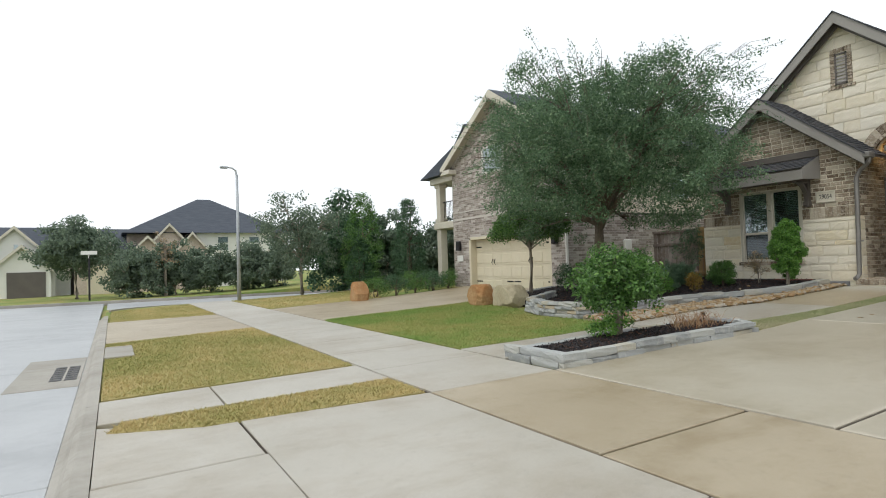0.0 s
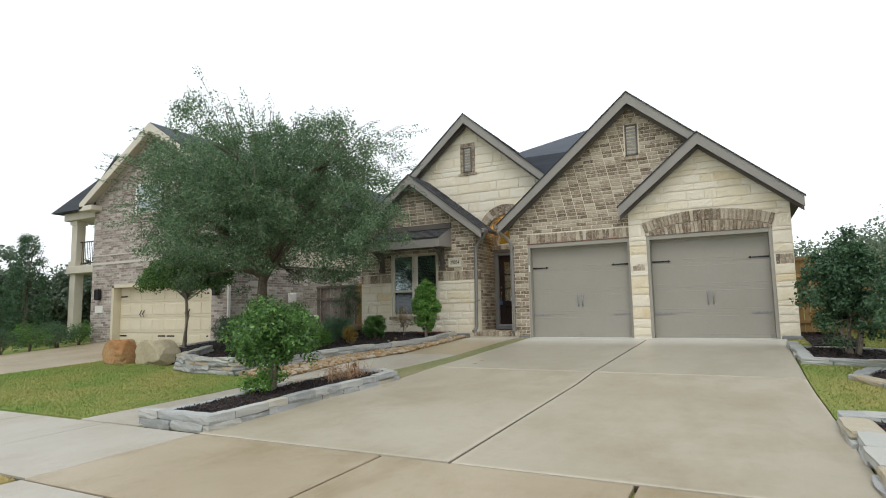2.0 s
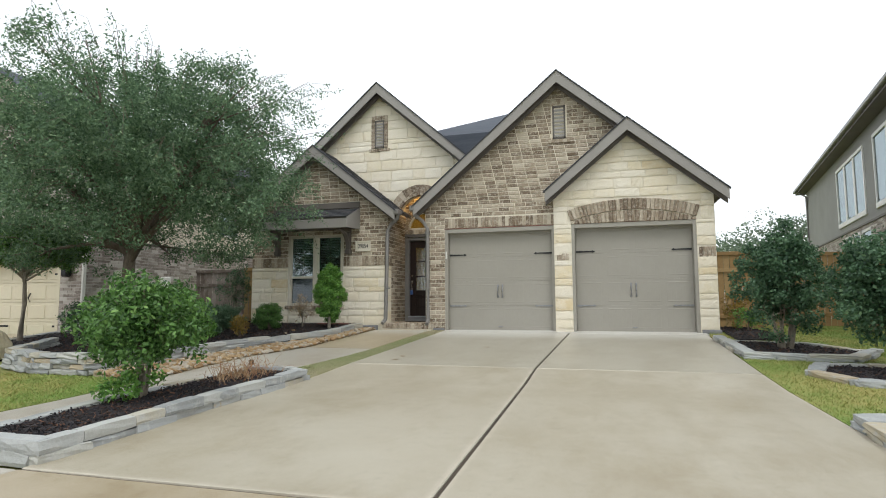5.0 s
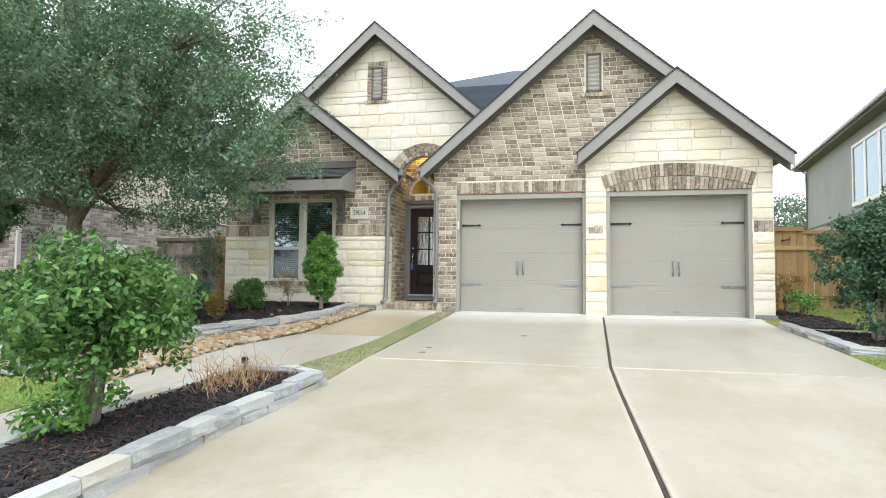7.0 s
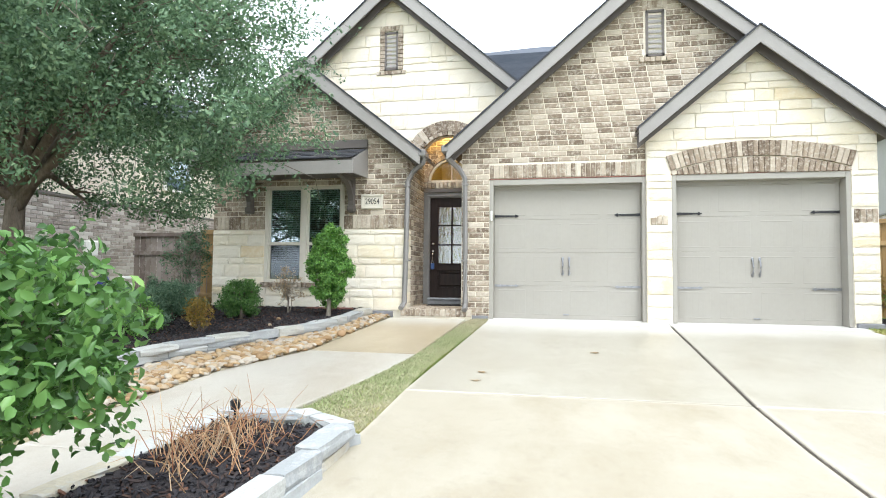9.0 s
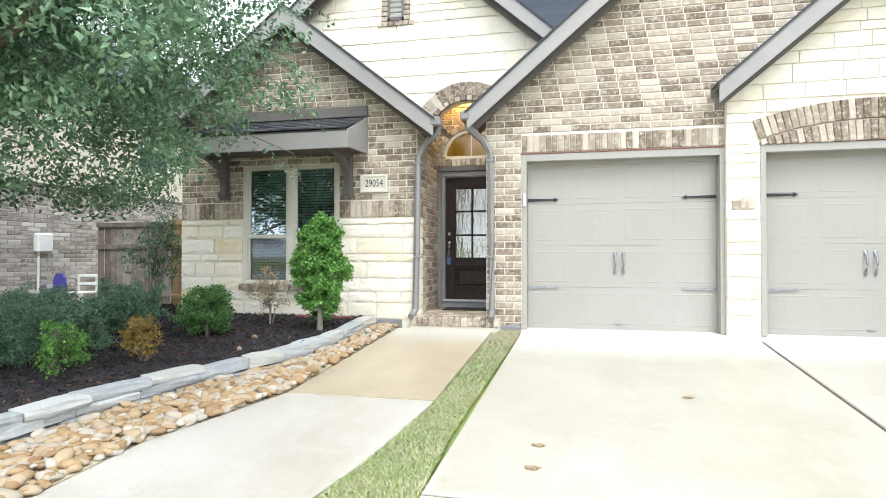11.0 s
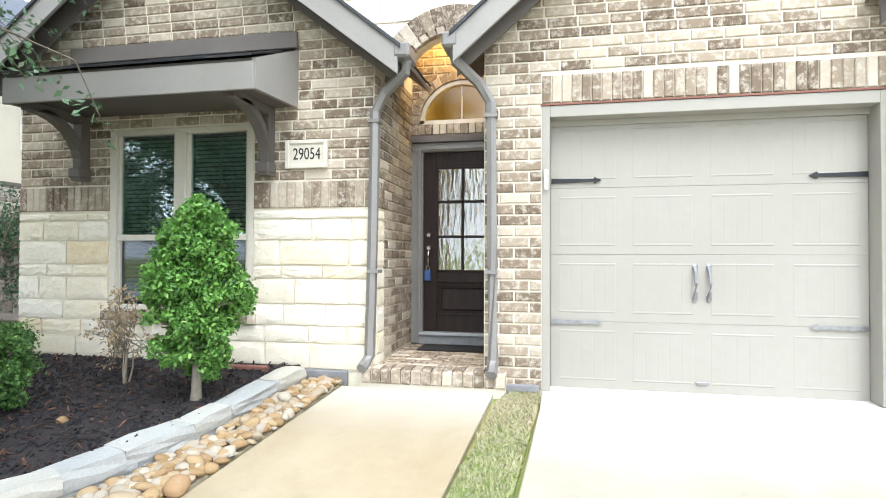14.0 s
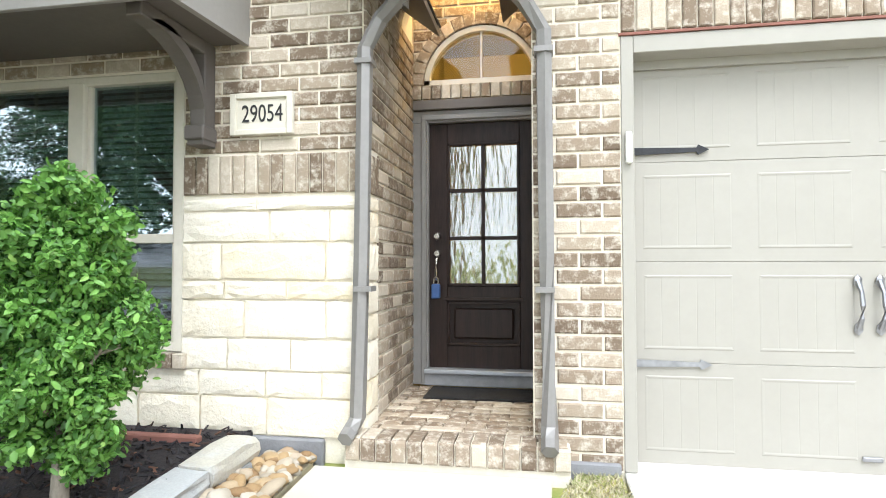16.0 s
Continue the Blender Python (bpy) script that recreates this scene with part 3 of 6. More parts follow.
for i in range(-6, 12):
    a, b = i * 3.0 - 2.0, i * 3.0 + 0.992
    if b <= 32 and a > -19.5:
        part("curb_stone", prism(prof, "x", a, b), curb_mat, curb)
ring = bmesh.new()
pts = [(-20.0 - 2.0 * math.sin(k * math.pi / 16), -12.8 - 2.0 * math.cos(k * math.pi / 16)) for k in range(9)]
for (xa, ya), (xb, yb) in zip(pts, pts[1:]):
    q = [(xa, ya), (xb, yb), (xb * 0.985 + -20 * 0.015, yb * .985 - 12.8 * .015), (xa * .985 - 20 * .015, ya * .985 - 12.8 * .015)]
    prism(q, "z", -0.9, -0.56, ring)
part("curb_corner", ring, curb_mat, curb)
part("curb_stone", boxes((-22.15, -22.0, -12.8, 40, -0.9, -0.55), bevel=0.01), curb_mat, curb)
part("curb_stone", boxes((-30.15, -30.0, -62, 40, -0.9, -0.55), bevel=0.01), curb_mat, curb)
drain = thing("storm_drain", "dark iron storm drain grate in a concrete apron", "drain", (-4.4, -15.5, -0.695))
part("apron", boxes((-7.3, -4.2, -15.9, -15.07, -0.72, -0.694), bevel=0.004), curb_mat, drain)
for a in range(2):
    for k in range(7):
        part("bar", boxes((-6.2 + k * .21, -6.05 + k * .21, -15.45 + a * .18, -15.30 + a * .18, -0.70, -0.688), bevel=0.004), iron_mat, drain)

lid = thing("inlet_cover", "pale concrete storm inlet cover sunk in the verge", "drain cover", (-6.4, -14.5, -.57))
part("slab", boxes((-7.2, -5.7, -14.79, -14.36, -.62, -.535), bevel=.012), curb_mat, lid)
pavement = thing("pavement", "wet pale concrete sidewalk in jointed slabs", "sidewalk", (-5, -11, -0.5), kind="structure")
SW0, SW1 = -11.895, -10.285
for x0, x1, m in [(-0.2, 2.09, tan_mat), (2.11, 4.2, tan_mat), (4.22, 6.3, tan_mat), (6.32, 8.4, walk_mat), (8.42, 10.5, walk_mat), (10.52, 12.6, walk_mat), (12.62, 14.7, walk_mat)]:
    strip("slab", [(SW0, x0 + .006, x1 - .006), (SW1, x0 + .006, x1 - .006)], m, pavement)
for k in range(14):
    x1 = -0.2 - k * 1.53
    strip("slab", [(SW0, x1 - 1.52, x1 - .006), (SW1, x1 - 1.52, x1 - .006)], walk_mat, pavement)

drive = thing("driveway", "wide wet tan concrete driveway with dark joints", "driveway", (3, -5, -0.2), kind="structure")
JOINT = lambda y: float(np.interp(y, [-10, -4.95, 0], [2.74, 2.73, 2.97]))
for s in (0, 1):
    edge = lambda y: (-0.2 + (0.2 if y > -1 else 0), JOINT(y) - .017) if s == 0 else (JOINT(y) + .017, 5.7 + (0.05 if y > -1 else 0))
    strip("slab", [(-4.94, *edge(-4.94)), (-0.42, *edge(-0.42))], upper_mat, drive)
    strip("slab", [(-10.25, *edge(-10.25)), (-4.968, *edge(-4.968))], drive_mat, drive)
strip("threshold", [(-0.415, 0.0, 2.95), (0.2, 0.0, 2.95)], dry_mat, drive, lift=0.004)
strip("threshold", [(-0.415, 2.965, 5.8), (0.2, 2.965, 5.8)], dry_mat, drive, lift=0.004)
strip("apron", [(-13.7, -0.42, 2.9), (-11.92, -0.2, 2.9)], walk_mat, drive)
strip("apron", [(-13.7, 2.915, 6.1), (-11.92, 2.915, 5.9)], walk_mat, drive)
strip("apron", [(-14.80, -1.0, 0.62), (-13.72, -0.42, 0.62)], walk_mat, drive)
strip("apron", [(-14.80, 0.645, 2.9), (-13.7, 0.645, 2.9)], walk_mat, drive)
strip("apron", [(-14.80, 2.915, 6.7), (-13.7, 2.915, 6.1)], walk_mat, drive)
for rows in ([(-10.25, 2.722, 2.758), (-4.95, 2.712, 2.748), (-0.42, 2.932, 2.968)], [(-4.97, -0.2, 5.7), (-4.938, -0.2, 5.7)], [(-10.288, -0.2, 6.3), (-10.248, -0.2, 6.3)], [(-11.925, -0.4, 5.9), (-11.89, -0.4, 5.9)], [(-13.72, -0.4, 6.1), (-13.69, -0.4, 6.1)]):
    strip("joint_filler", rows, joint_mat, drive, thick=0.05, lift=-0.012)
path = thing("front_walk", "tan concrete front walk leading to the porch", "path", (-1.2, -3, -0.1), kind="structure")
strip("slab", [(-3.33, -1.85, -0.50), (-0.16, -1.76, -0.40)], front_walk_mat, path, lift=0.003)
strip("slab", [(-6.85, -2.26, -1.18), (-6.0, -2.36, -1.0), (-4.6, -2.30, -0.66), (-4.1, -2.12, -0.59), (-3.345, -1.86, -0.50)], walk_mat, path, lift=0.003)
strip("slab", [(-10.25, -2.28, -1.2), (-8.4, -2.2, -1.2), (-6.865, -2.26, -1.18)], walk_mat, path, lift=0.003)
strip("slab", [(-13.7, -2.2, -1.15), (-11.92, -2.2, -1.15)], walk_mat, path)
strip("slab", [(-14.80, -2.2, -1.15), (-13.712, -2.2, -1.15)], walk_mat, path)
nbd = thing("neighbour_driveway", "tan concrete driveway of the brick house", "driveway", (-11.5, -6, -0.3), kind="structure")
strip("slab", [(-10.25, -13.9, -8.5), (-6.0, -14.6, -9.2), (-2.0, -14.9, -9.4)], tan_mat, nbd)
strip("slab", [(-14.80, -14.0, -8.0), (-11.92, -13.6, -8.5)], tan_mat, nbd)


# ---- lawns and beds ----
def inside(px, py, poly):
    c = np.zeros(len(px), bool)
    j = len(poly) - 1
    for i in range(len(poly)):
        (xi, yi), (xj, yj) = poly[i], poly[j]
        hit = ((yi > py) != (yj > py)) & (px < (xj - xi) * (py - yi) / (yj - yi + 1e-12) + xi)
        c ^= hit
        j = i
    return c


def scatter(poly, density, seed):
    r = np.random.default_rng(seed)
    P = np.array(poly)
    (ax, ay), (bx, by) = P.min(0), P.max(0)
    n = int((bx - ax) * (by - ay) * density)
    x, y = r.uniform(ax, bx, n), r.uniform(ay, by, n)
    k = inside(x, y, poly)
    return x[k], y[k]


GY = np.vectorize(gz)


def sheet(poly, lift, name, mat, parent=None, skirt=0.1):
    """A flat bed or turf patch that follows the ground, cut fine enough to bend with it."""
    bm = bmesh.new()
    f = bm.faces.new([bm.verts.new((x, y, 0)) for x, y in poly])
    bmesh.ops.triangulate(bm, faces=[f])
    for q in (-10.3, -6.0, 0.0):
        bmesh.ops.bisect_plane(bm, geom=bm.verts[:] + bm.edges[:] + bm.faces[:], plane_co=(0, q, 0), plane_no=(0, 1, 0))
    for v in bm.verts:
        v.co.z = gz(v.co.y) + lift
    ex = bmesh.ops.extrude_face_region(bm, geom=bm.faces[:])
    for g in ex["geom"]:
        if isinstance(g, bmesh.types.BMVert):
            g.co.z -= skirt
    bmesh.ops.recalc_face_normals(bm, faces=bm.faces)
    return part(name, bm, mat, parent)


def turf(poly, density, height, mat, soil, label, seed, lift=0.0):
    s = sheet(poly, lift, "lawn", soil)
    tagged(s, label, "lawn", kind="structure")
    x, y = scatter(poly, density, seed)
    r = np.random.default_rng(seed + 1)
    n = len(x)
    z = GY(y) + lift
    a, h = r.uniform(0, 6.283, n), height * r.uniform(0.5, 1.3, n)
    w = 0.004 + 0.10 * h
    lean = r.normal(0, 0.9, (n, 2)) * h[:, None]
    V = np.stack([np.c_[x - np.cos(a) * w, y - np.sin(a) * w, z - .005], np.c_[x + np.cos(a) * w, y + np.sin(a) * w, z - .005], np.c_[x + lean[:, 0], y + lean[:, 1], z + h]], 1).reshape(-1, 3)
    me = bpy.data.meshes.new("grass")
    me.vertices.add(3 * n)
    me.vertices.foreach_set("co", V.ravel())
    me.loops.add(3 * n)
    me.loops.foreach_set("vertex_index", np.arange(3 * n, dtype=np.int32))
    me.polygons.add(n)
    me.polygons.foreach_set("loop_start", np.arange(0, 3 * n, 3, dtype=np.int32))
    me.materials.append(mat)
    me.update(calc_edges=True)
    tagged(new("grass", me), "short grass blades, " + label, "grass", kind="stuff")


turf([(-1.08, -14.6), (-0.75, -14.72), (-0.42, -14.0), (-0.24, -11.95), (-1.1, -11.95)], 5200, 0.024, verge_blade, verge_mat, "tan dormant verge strip", 11, 0.004)
turf([(-8.0, -14.78), (-2.25, -14.78), (-2.25, -11.95), (-8.45, -11.95)], 2600, 0.026, verge_blade, verge_mat, "yellowing verge lawn by the curb", 12, 0.004)
turf([(-19.6, -14.7), (-14.05, -14.78), (-13.65, -11.95), (-20.5, -11.95)], 900, 0.03, verge_blade, verge_mat, "yellowing far verge lawn", 13, 0.004)
turf([(-8.6, -10.22), (-2.31, -10.22), (-2.23, -8.4), (-2.29, -6.9), (-2.9, -6.85), (-3.7, -6.8), (-5.0, -6.85), (-6.5, -6.0), (-9.3, -5.6)], 2600, 0.026, blade_mat, lawn_mat, "green front lawn with dry tan patches", 14, 0.002)
turf([(-21.0, -10.22), (-14.0, -10.22), (-14.7, -6.0), (-20.0, -4.0)], 500, 0.035, verge_blade, verge_mat, "thin yellow lawn beyond the driveway", 15, 0.002)
turf([(-0.92, -5.92), (-0.62, -4.3), (-0.49, -3.35), (-0.36, -0.3), (-0.24, 0.0), (-0.02, -0.0), (-0.02, -0.45), (-0.21, -4.0), (-0.21, -6.1), (-0.5, -6.15)], 9000, 0.022, strip_blade, lawn_mat, "narrow grass strip beside the walk", 16, -0.012)
turf([(5.72, -10.2), (12.0, -10.2), (12.0, 4.0), (6.3, 4.0), (5.8, -0.5), (5.72, -4.9)], 1800, 0.028, blade_mat, lawn_mat, "green side lawn with dry tan patches", 17, -0.01)
turf([(6.8, -14.78), (14.0, -14.78), (14.0, -11.95), (6.0, -11.95)], 250, 0.05, verge_blade, verge_mat, "verge lawn", 18, 0.004)


def mulch(poly, lift, label, seed, density=420):
    bed = thing("mulch_bed", label, "flower bed", (poly[0][0], poly[0][1], gz(poly[0][1])), kind="structure")
    sheet(poly, lift, "soil", mulch_mat, bed, 0.25)
    x, y = scatter(poly, density, seed)
    r = np.random.default_rng(seed)
    mats = [Matrix.Translation((a, b, gz(b) + lift + r.uniform(0, .015))) @ Euler((r.normal(0, .5), r.normal(0, .5), r.uniform(0, 6.3))).to_matrix().to_4x4() @ Matrix.Diagonal((r.uniform(.02, .07), r.uniform(.006, .016), r.uniform(.004, .01), 1)) for a, b in zip(x, y)]
    cv = [(-.5, -.5, -.5), (.5, -.5, -.5), (.5, .5, -.5), (-.5, .5, -.5), (-.5, -.5, .5), (.5, -.5, .5), (.5, .5, .5), (-.5, .5, .5)]
    cf = [(4, 5, 6, 7), (0, 1, 5, 4), (1, 2, 6, 5), (2, 3, 7, 6), (3, 0, 4, 7)]
    tagged(mpart("chips", joined("chips", np.array(cv), cf, mats, chip_mat), bed), kind="stuff")
    return bed


BED_A = [(-1.12, -10.05), (-0.28, -10.05), (-0.28, -6.45), (-1.12, -6.35)]
BED_B = [(-2.2, -0.06), (-2.25, -1.65), (-2.45, -2.5), (-2.8, -3.3), (-3.15, -4.3), (-3.35, -5.55), (-3.8, -6.45), (-4.6, -6.5), (-5.7, -6.1), (-6.5, -5.0), (-7.2, -4.2), (-7.8, -1.5), (-7.4, 1.2), (-5.5, 1.2), (-5.46, -0.06)]
mulch(BED_A, 0.10, "narrow black mulch bed edged with grey stone", 31, 900)
mulch(BED_B, 0.14, "black mulch front bed below the window", 32, 500)
mulch([(5.85, -3.4), (7.2, -3.55), (7.6, -2.9), (7.0, -2.0), (6.2, -1.6), (5.9, -2.0)], 0.03, "black mulch ring under the shrub", 33, 500)
mulch([(6.15, -1.35), (7.0, -1.2), (7.0, 2.3), (6.15, 2.3)], 0.03, "black mulch bed beside the garage", 34, 300)
mulch([(6.45, -5.4), (7.6, -5.7), (8.2, -5.0), (7.5, -4.2), (6.5, -4.4)], 0.03, "black mulch ring in the side lawn", 35, 400)
mulch([(5.95, -10.0), (8.5, -10.0), (8.5, -7.9), (5.95, -7.9)], 0.06, "black mulch bed beside the driveway", 36, 500)
mulch([(-9.2, -5.2), (-6.6, -5.5), (-6.4, -4.3), (-7.4, -2.2), (-9.1, -2.2)], 0.12, "brown mulch bed by the brick house", 37, 150)

ledge_mes = []
for s in range(10):
    r_ = np.random.default_rng(s + 60)
    bm = bmesh.new()
    box(bm, 0, 1, 0, 1, 0, 1)
    bmesh.ops.subdivide_edges(bm, edges=bm.edges[:], cuts=2, use_grid_fill=True)
    for v in bm.verts:
        outer = sum(min(c, 1 - c) < .01 for c in v.co)
        pull = (.0, .0, .02, .045)[outer]
        j_ = r_.normal(0, 1, 3)
        v.co = Vector((v.co.x + (.5 - v.co.x) * pull * .5 + j_[0] * .008, v.co.y + (.5 - v.co.y) * pull * 2 + j_[1] * .03, v.co.z + (.5 - v.co.z) * pull * 2.2 + j_[2] * .028))
    me = bpy.data.meshes.new("ledge_stone")
    bm.to_mesh(me)
    bm.free()
    me.materials.append(ledge_mat)
    ledge_mes.append(me)


def ledge(line, heights, label, seed, depth=0.2, lens=(0.3, 0.62), sink=0.03):
    """Stacked flat stones along a line. heights: the thickness of each course, from the ground up."""
    w = thing("stone_edging", label, "stone edging", (line[0][0], line[0][1], gz(line[0][1])))
    r = np.random.default_rng(seed)
    z = -sink
    for ci, h in enumerate(heights):
        for (xa, ya), (xb, yb) in zip(line, line[1:]):
            L = math.hypot(xb - xa, yb - ya)
            ang = math.atan2(yb - ya, xb - xa)
            s = -r.uniform(0, 0.1)
            while s < L - 0.06:
                ln = min(r.uniform(*lens), L + 0.05 - s)
                cx, cy = xa + (xb - xa) * s / L, ya + (yb - ya) * s / L
                zz = gz(cy) + z
                slope = math.atan2(gz(cy + math.sin(ang) * ln) - gz(cy), ln)
                m = Matrix.Translation((cx, cy, zz)) @ Euler((r.normal(0, .02), -slope + r.normal(0, .012), ang + r.normal(0, .03))).to_matrix().to_4x4()
                d = depth * r.uniform(.85, 1.15)
                m = m @ Matrix.Translation((0, -d / 2 + r.normal(0, .012), 0)) @ Matrix.Diagonal((ln - .006, d, h * r.uniform(.92, 1.1), 1))
                ob = new("stone", ledge_mes[r.integers(10)])
                attach(ob, w)
                ob.matrix_basis = m
                s += ln
        z += h
    return w


G = "stacked grey limestone edging along the mulch bed"
ledge([(-1.18, -10.12), (-0.22, -10.12)], [0.10, 0.10], G, 41, 0.15)
ledge([(-0.22, -10.1), (-0.24, -8.2), (-0.2, -6.45)], [0.09, 0.09], G, 42, 0.15)
ledge([(-0.2, -6.42), (-0.6, -6.2), (-1.15, -6.28)], [0.10, 0.07], G, 43, 0.15)
ledge([(-1.17, -6.3), (-1.2, -8.2), (-1.18, -10.05)], [0.08, 0.07], G, 44, 0.15)
ledge([(-6.6, -4.7), (-5.75, -6.15), (-4.65, -6.55), (-3.75, -6.5), (-3.33, -5.55)], [0.085, 0.08, 0.08, 0.08], "low curved stacked grey stone wall round the front bed", 45, 0.2, (0.18, 0.42))
ledge([(-3.33, -5.55), (-3.13, -4.3), (-2.78, -3.3)], [0.085, 0.08, 0.08], "three-course grey flagstone wall beside the river rock", 52, 0.2, (0.35, 0.65))
ledge([(-2.78, -3.3), (-2.43, -2.5), (-2.24, -1.65), (-2.18, -0.25)], [0.09, 0.11], "grey flagstone border between the mulch and the river rock", 46, 0.2, (0.4, 0.75))
ledge([(5.82, -1.3), (5.84, -2.4), (5.86, -3.5), (7.2, -3.7), (7.75, -2.9)], [0.07, 0.05], "grey flagstone ring round the shrub bed", 47)
ledge([(7.75, -2.9), (7.1, -1.85), (5.9, -1.55)], [0.08], "grey flagstone ring behind the shrub bed", 48)
ledge([(7.9, -4.3), (6.6, -4.2), (6.3, -4.9), (6.6, -5.5), (8.0, -5.8)], [0.09], "grey flagstone ring in the side lawn", 49)
ledge([(5.8, -10.1), (5.8, -7.75), (8.5, -7.75)], [0.07, 0.08], "tan and grey flagstone border beside the driveway", 50, 0.25)
ledge([(-9.0, -2.6), (-8.6, -4.9), (-6.6, -5.2)], [0.1, 0.08], "rust-brown stone edging by the brick house", 51)

# river rock between the border and the walk
rocks = thing("river_rock_border", "rounded tan and brown river rock beside the walk", "rocks", (-2.1, -3, -0.15), kind="structure")
ROCK = [(-2.1, -0.1), (-2.14, -1.65), (-2.32, -2.5), (-2.68, -3.3), (-3.02, -4.3), (-3.22, -5.55), (-3.6, -6.55), (-2.9, -6.78), (-2.29, -6.75), (-2.38, -6.0), (-2.32, -4.6), (-2.14, -4.1), (-1.88, -3.3), (-1.79, -0.1)]
sheet(ROCK, 0.0, "gravel_bed", boulder_pale, rocks)
peb = []
for s in range(8):
    bm = bmesh.new()
    bmesh.ops.create_icosphere(bm, subdivisions=2, radius=1)
    rr = np.random.default_rng(s + 5)
    ph = rr.uniform(0, 6, 3)
    for v in bm.verts:
        v.co *= 1 + 0.16 * math.sin(v.co.x * 2.5 + ph[0]) + 0.13 * math.sin(v.co.y * 3 + ph[1]) + 0.1 * math.sin(v.co.z * 4 + ph[2])
    me = bpy.data.meshes.new("river_rock")
    bm.to_mesh(me)
    bm.free()
    me.materials.append(pebble_mat)
    me.polygons.foreach_set("use_smooth", [True] * len(me.polygons))
    peb.append(me)
px_, py_ = scatter(ROCK, 640, 77)
order = np.argsort(-py_)
rest = []
for n_, i in enumerate(order):
    s = rng.uniform(0.022, 0.047) * (1.4 if rng.random() < .12 else 1)
    m = Matrix.Translation((px_[i], py_[i], gz(py_[i]) + s * 0.35 + rng.uniform(0, 0.03))) @ Euler(rng.uniform(-.5, .5, 2).tolist() + [rng.uniform(0, 6.3)]).to_matrix().to_4x4() @ Matrix.Diagonal((s * rng.uniform(1, 1.5), s, s * rng.uniform(.55, .8), 1))
    if n_ % 3 == 0 and n_ < 897:
        ob = attach(new("river_rock", peb[n_ % 8]), rocks)
        ob.matrix_basis = m
    else:
        rest.append(m)
pv = np.array([v.co[:] for v in peb[0].vertices])
pf = [tuple(p.vertices) for p in peb[0].polygons]
pm = joined("river_rocks", pv, pf, rest, pebble_far_mat)
pm.polygons.foreach_set("use_smooth", [True] * len(pm.polygons))
tagged(mpart("small_rocks", pm, rocks), kind="stuff")


# ---- the house ----
house = thing("house", "brick and cream limestone house with taupe trim and shingle roof", "house", (0, 3, 0))


def gable(px, pz, slope):
    return lambda x: pz - abs(x - px) * slope


BR, ST, EN, WG = (2.79, 6.03, 0.86), (4.32, 4.74, 0.85), (-2.08, 6.62, 0.88), (-3.48, 4.74, 0.79)


def wall_part(name, polys, y, thick, mat, label=""):
    bm = bmesh.new()
    for p in polys:
        prism(p, "y", y, y + thick, bm)
    return part(name, bm, mat, house, label)


def gspan(g, xa, xb, drop, holes=()):
    """Spans of a gabled wall at a height, with openings (x0, x1, test) left out."""
    px, pz, sl = g

    def spans(z):
        h = (pz - drop - z) / sl
        if h <= 0:
            return []
        out = [(max(xa, px - h), min(xb, px + h))]
        for x0, x1, z0, z1 in holes:
            if z0 < z < z1:
                nxt = []
                for a, b in out:
                    nxt += [(a, min(b, x0)), (max(a, x1), b)]
                out = nxt
        return [(a, b) for a, b in out if b - a > 0.02]
    return spans


DROP = 0.16
BL, BC = 0.262, 0.0945


def bricks(spans, z0, z1, y, parent, turn=None, proud=0.012, seed=0):
    for a, b, c, d in gable_walls(spans, z0, z1, BC, BL, 0.015, seed):
        all_bricks.append((place(a, b, c, d, y - proud, 0.05, turn), parent))


def soldiers(x0, x1, z0, z1, y, parent, turn=None, proud=0.02):
    n = max(1, round((x1 - x0) / 0.084))
    w = (x1 - x0) / n
    for k in range(n):
        m = Matrix.Translation((x0 + k * w + w - .005, y - proud, z0 + .005)) @ pose(0, 0, 0, 0, -90, 0) @ Matrix.Diagonal((z1 - z0 - .01, 0.055, w - .01, 1))
        all_bricks.append(((turn @ m) if turn is not None else m, parent))


# garage wall of brick, with its opening
g = gable(*BR)
garage_wall = wall_part("brick_wall", [
    [(-0.5, -0.3), (0, -0.3), (0, 2.46), (-0.5, 2.46)],
    [(-0.5, 2.46), (2.66, 2.46), (2.66, g(2.66) - .1), (-0.5, g(-0.5) - .1)],
    [(2.66, 2.46), (4.6, 2.46), (4.6, g(4.6) - .1), (2.79, g(2.79) - .1), (2.66, g(2.66) - .1)]], 0.0, 0.25, mortar_mat, "brown and whitewashed brick gable wall")
VENT1 = (2.63, 2.99, 4.5, 5.32)
bricks(gspan(BR, -0.5, 0.0, DROP), 0.0, 2.46, 0, garage_wall)
bricks(gspan(BR, -0.5, 4.4, DROP, [VENT1, (-0.0, 2.65, 2.4, 2.72)]), 2.46, 5.9, 0, garage_wall)
soldiers(0.0, 2.65, 2.47, 2.715, 0, garage_wall)
soldiers(2.55, 3.07, 4.40, 4.49, 0, garage_wall, proud=0.05)
soldiers(2.60, 3.02, 5.33, 5.47, 0, garage_wall)
# stone garage wall, standing a little forward
s_ = gable(*ST)
stone_wall = wall_part("stone_wall", [
    [(2.64, -0.3), (3.04, -0.3), (3.04, 2.5), (2.64, 2.5)], [(5.69, -0.3), (6.07, -0.3), (6.07, 2.5), (5.69, 2.5)],
    [(2.64, 2.5), (6.07, 2.5), (6.07, s_(6.07) - .1), (4.32, s_(4.32) - .1), (2.64, s_(2.64) - .1)]], -0.08, 0.33, mortar_mat, "cream limestone gable wall")
ARCH = (4.365, -1.58, 4.30)


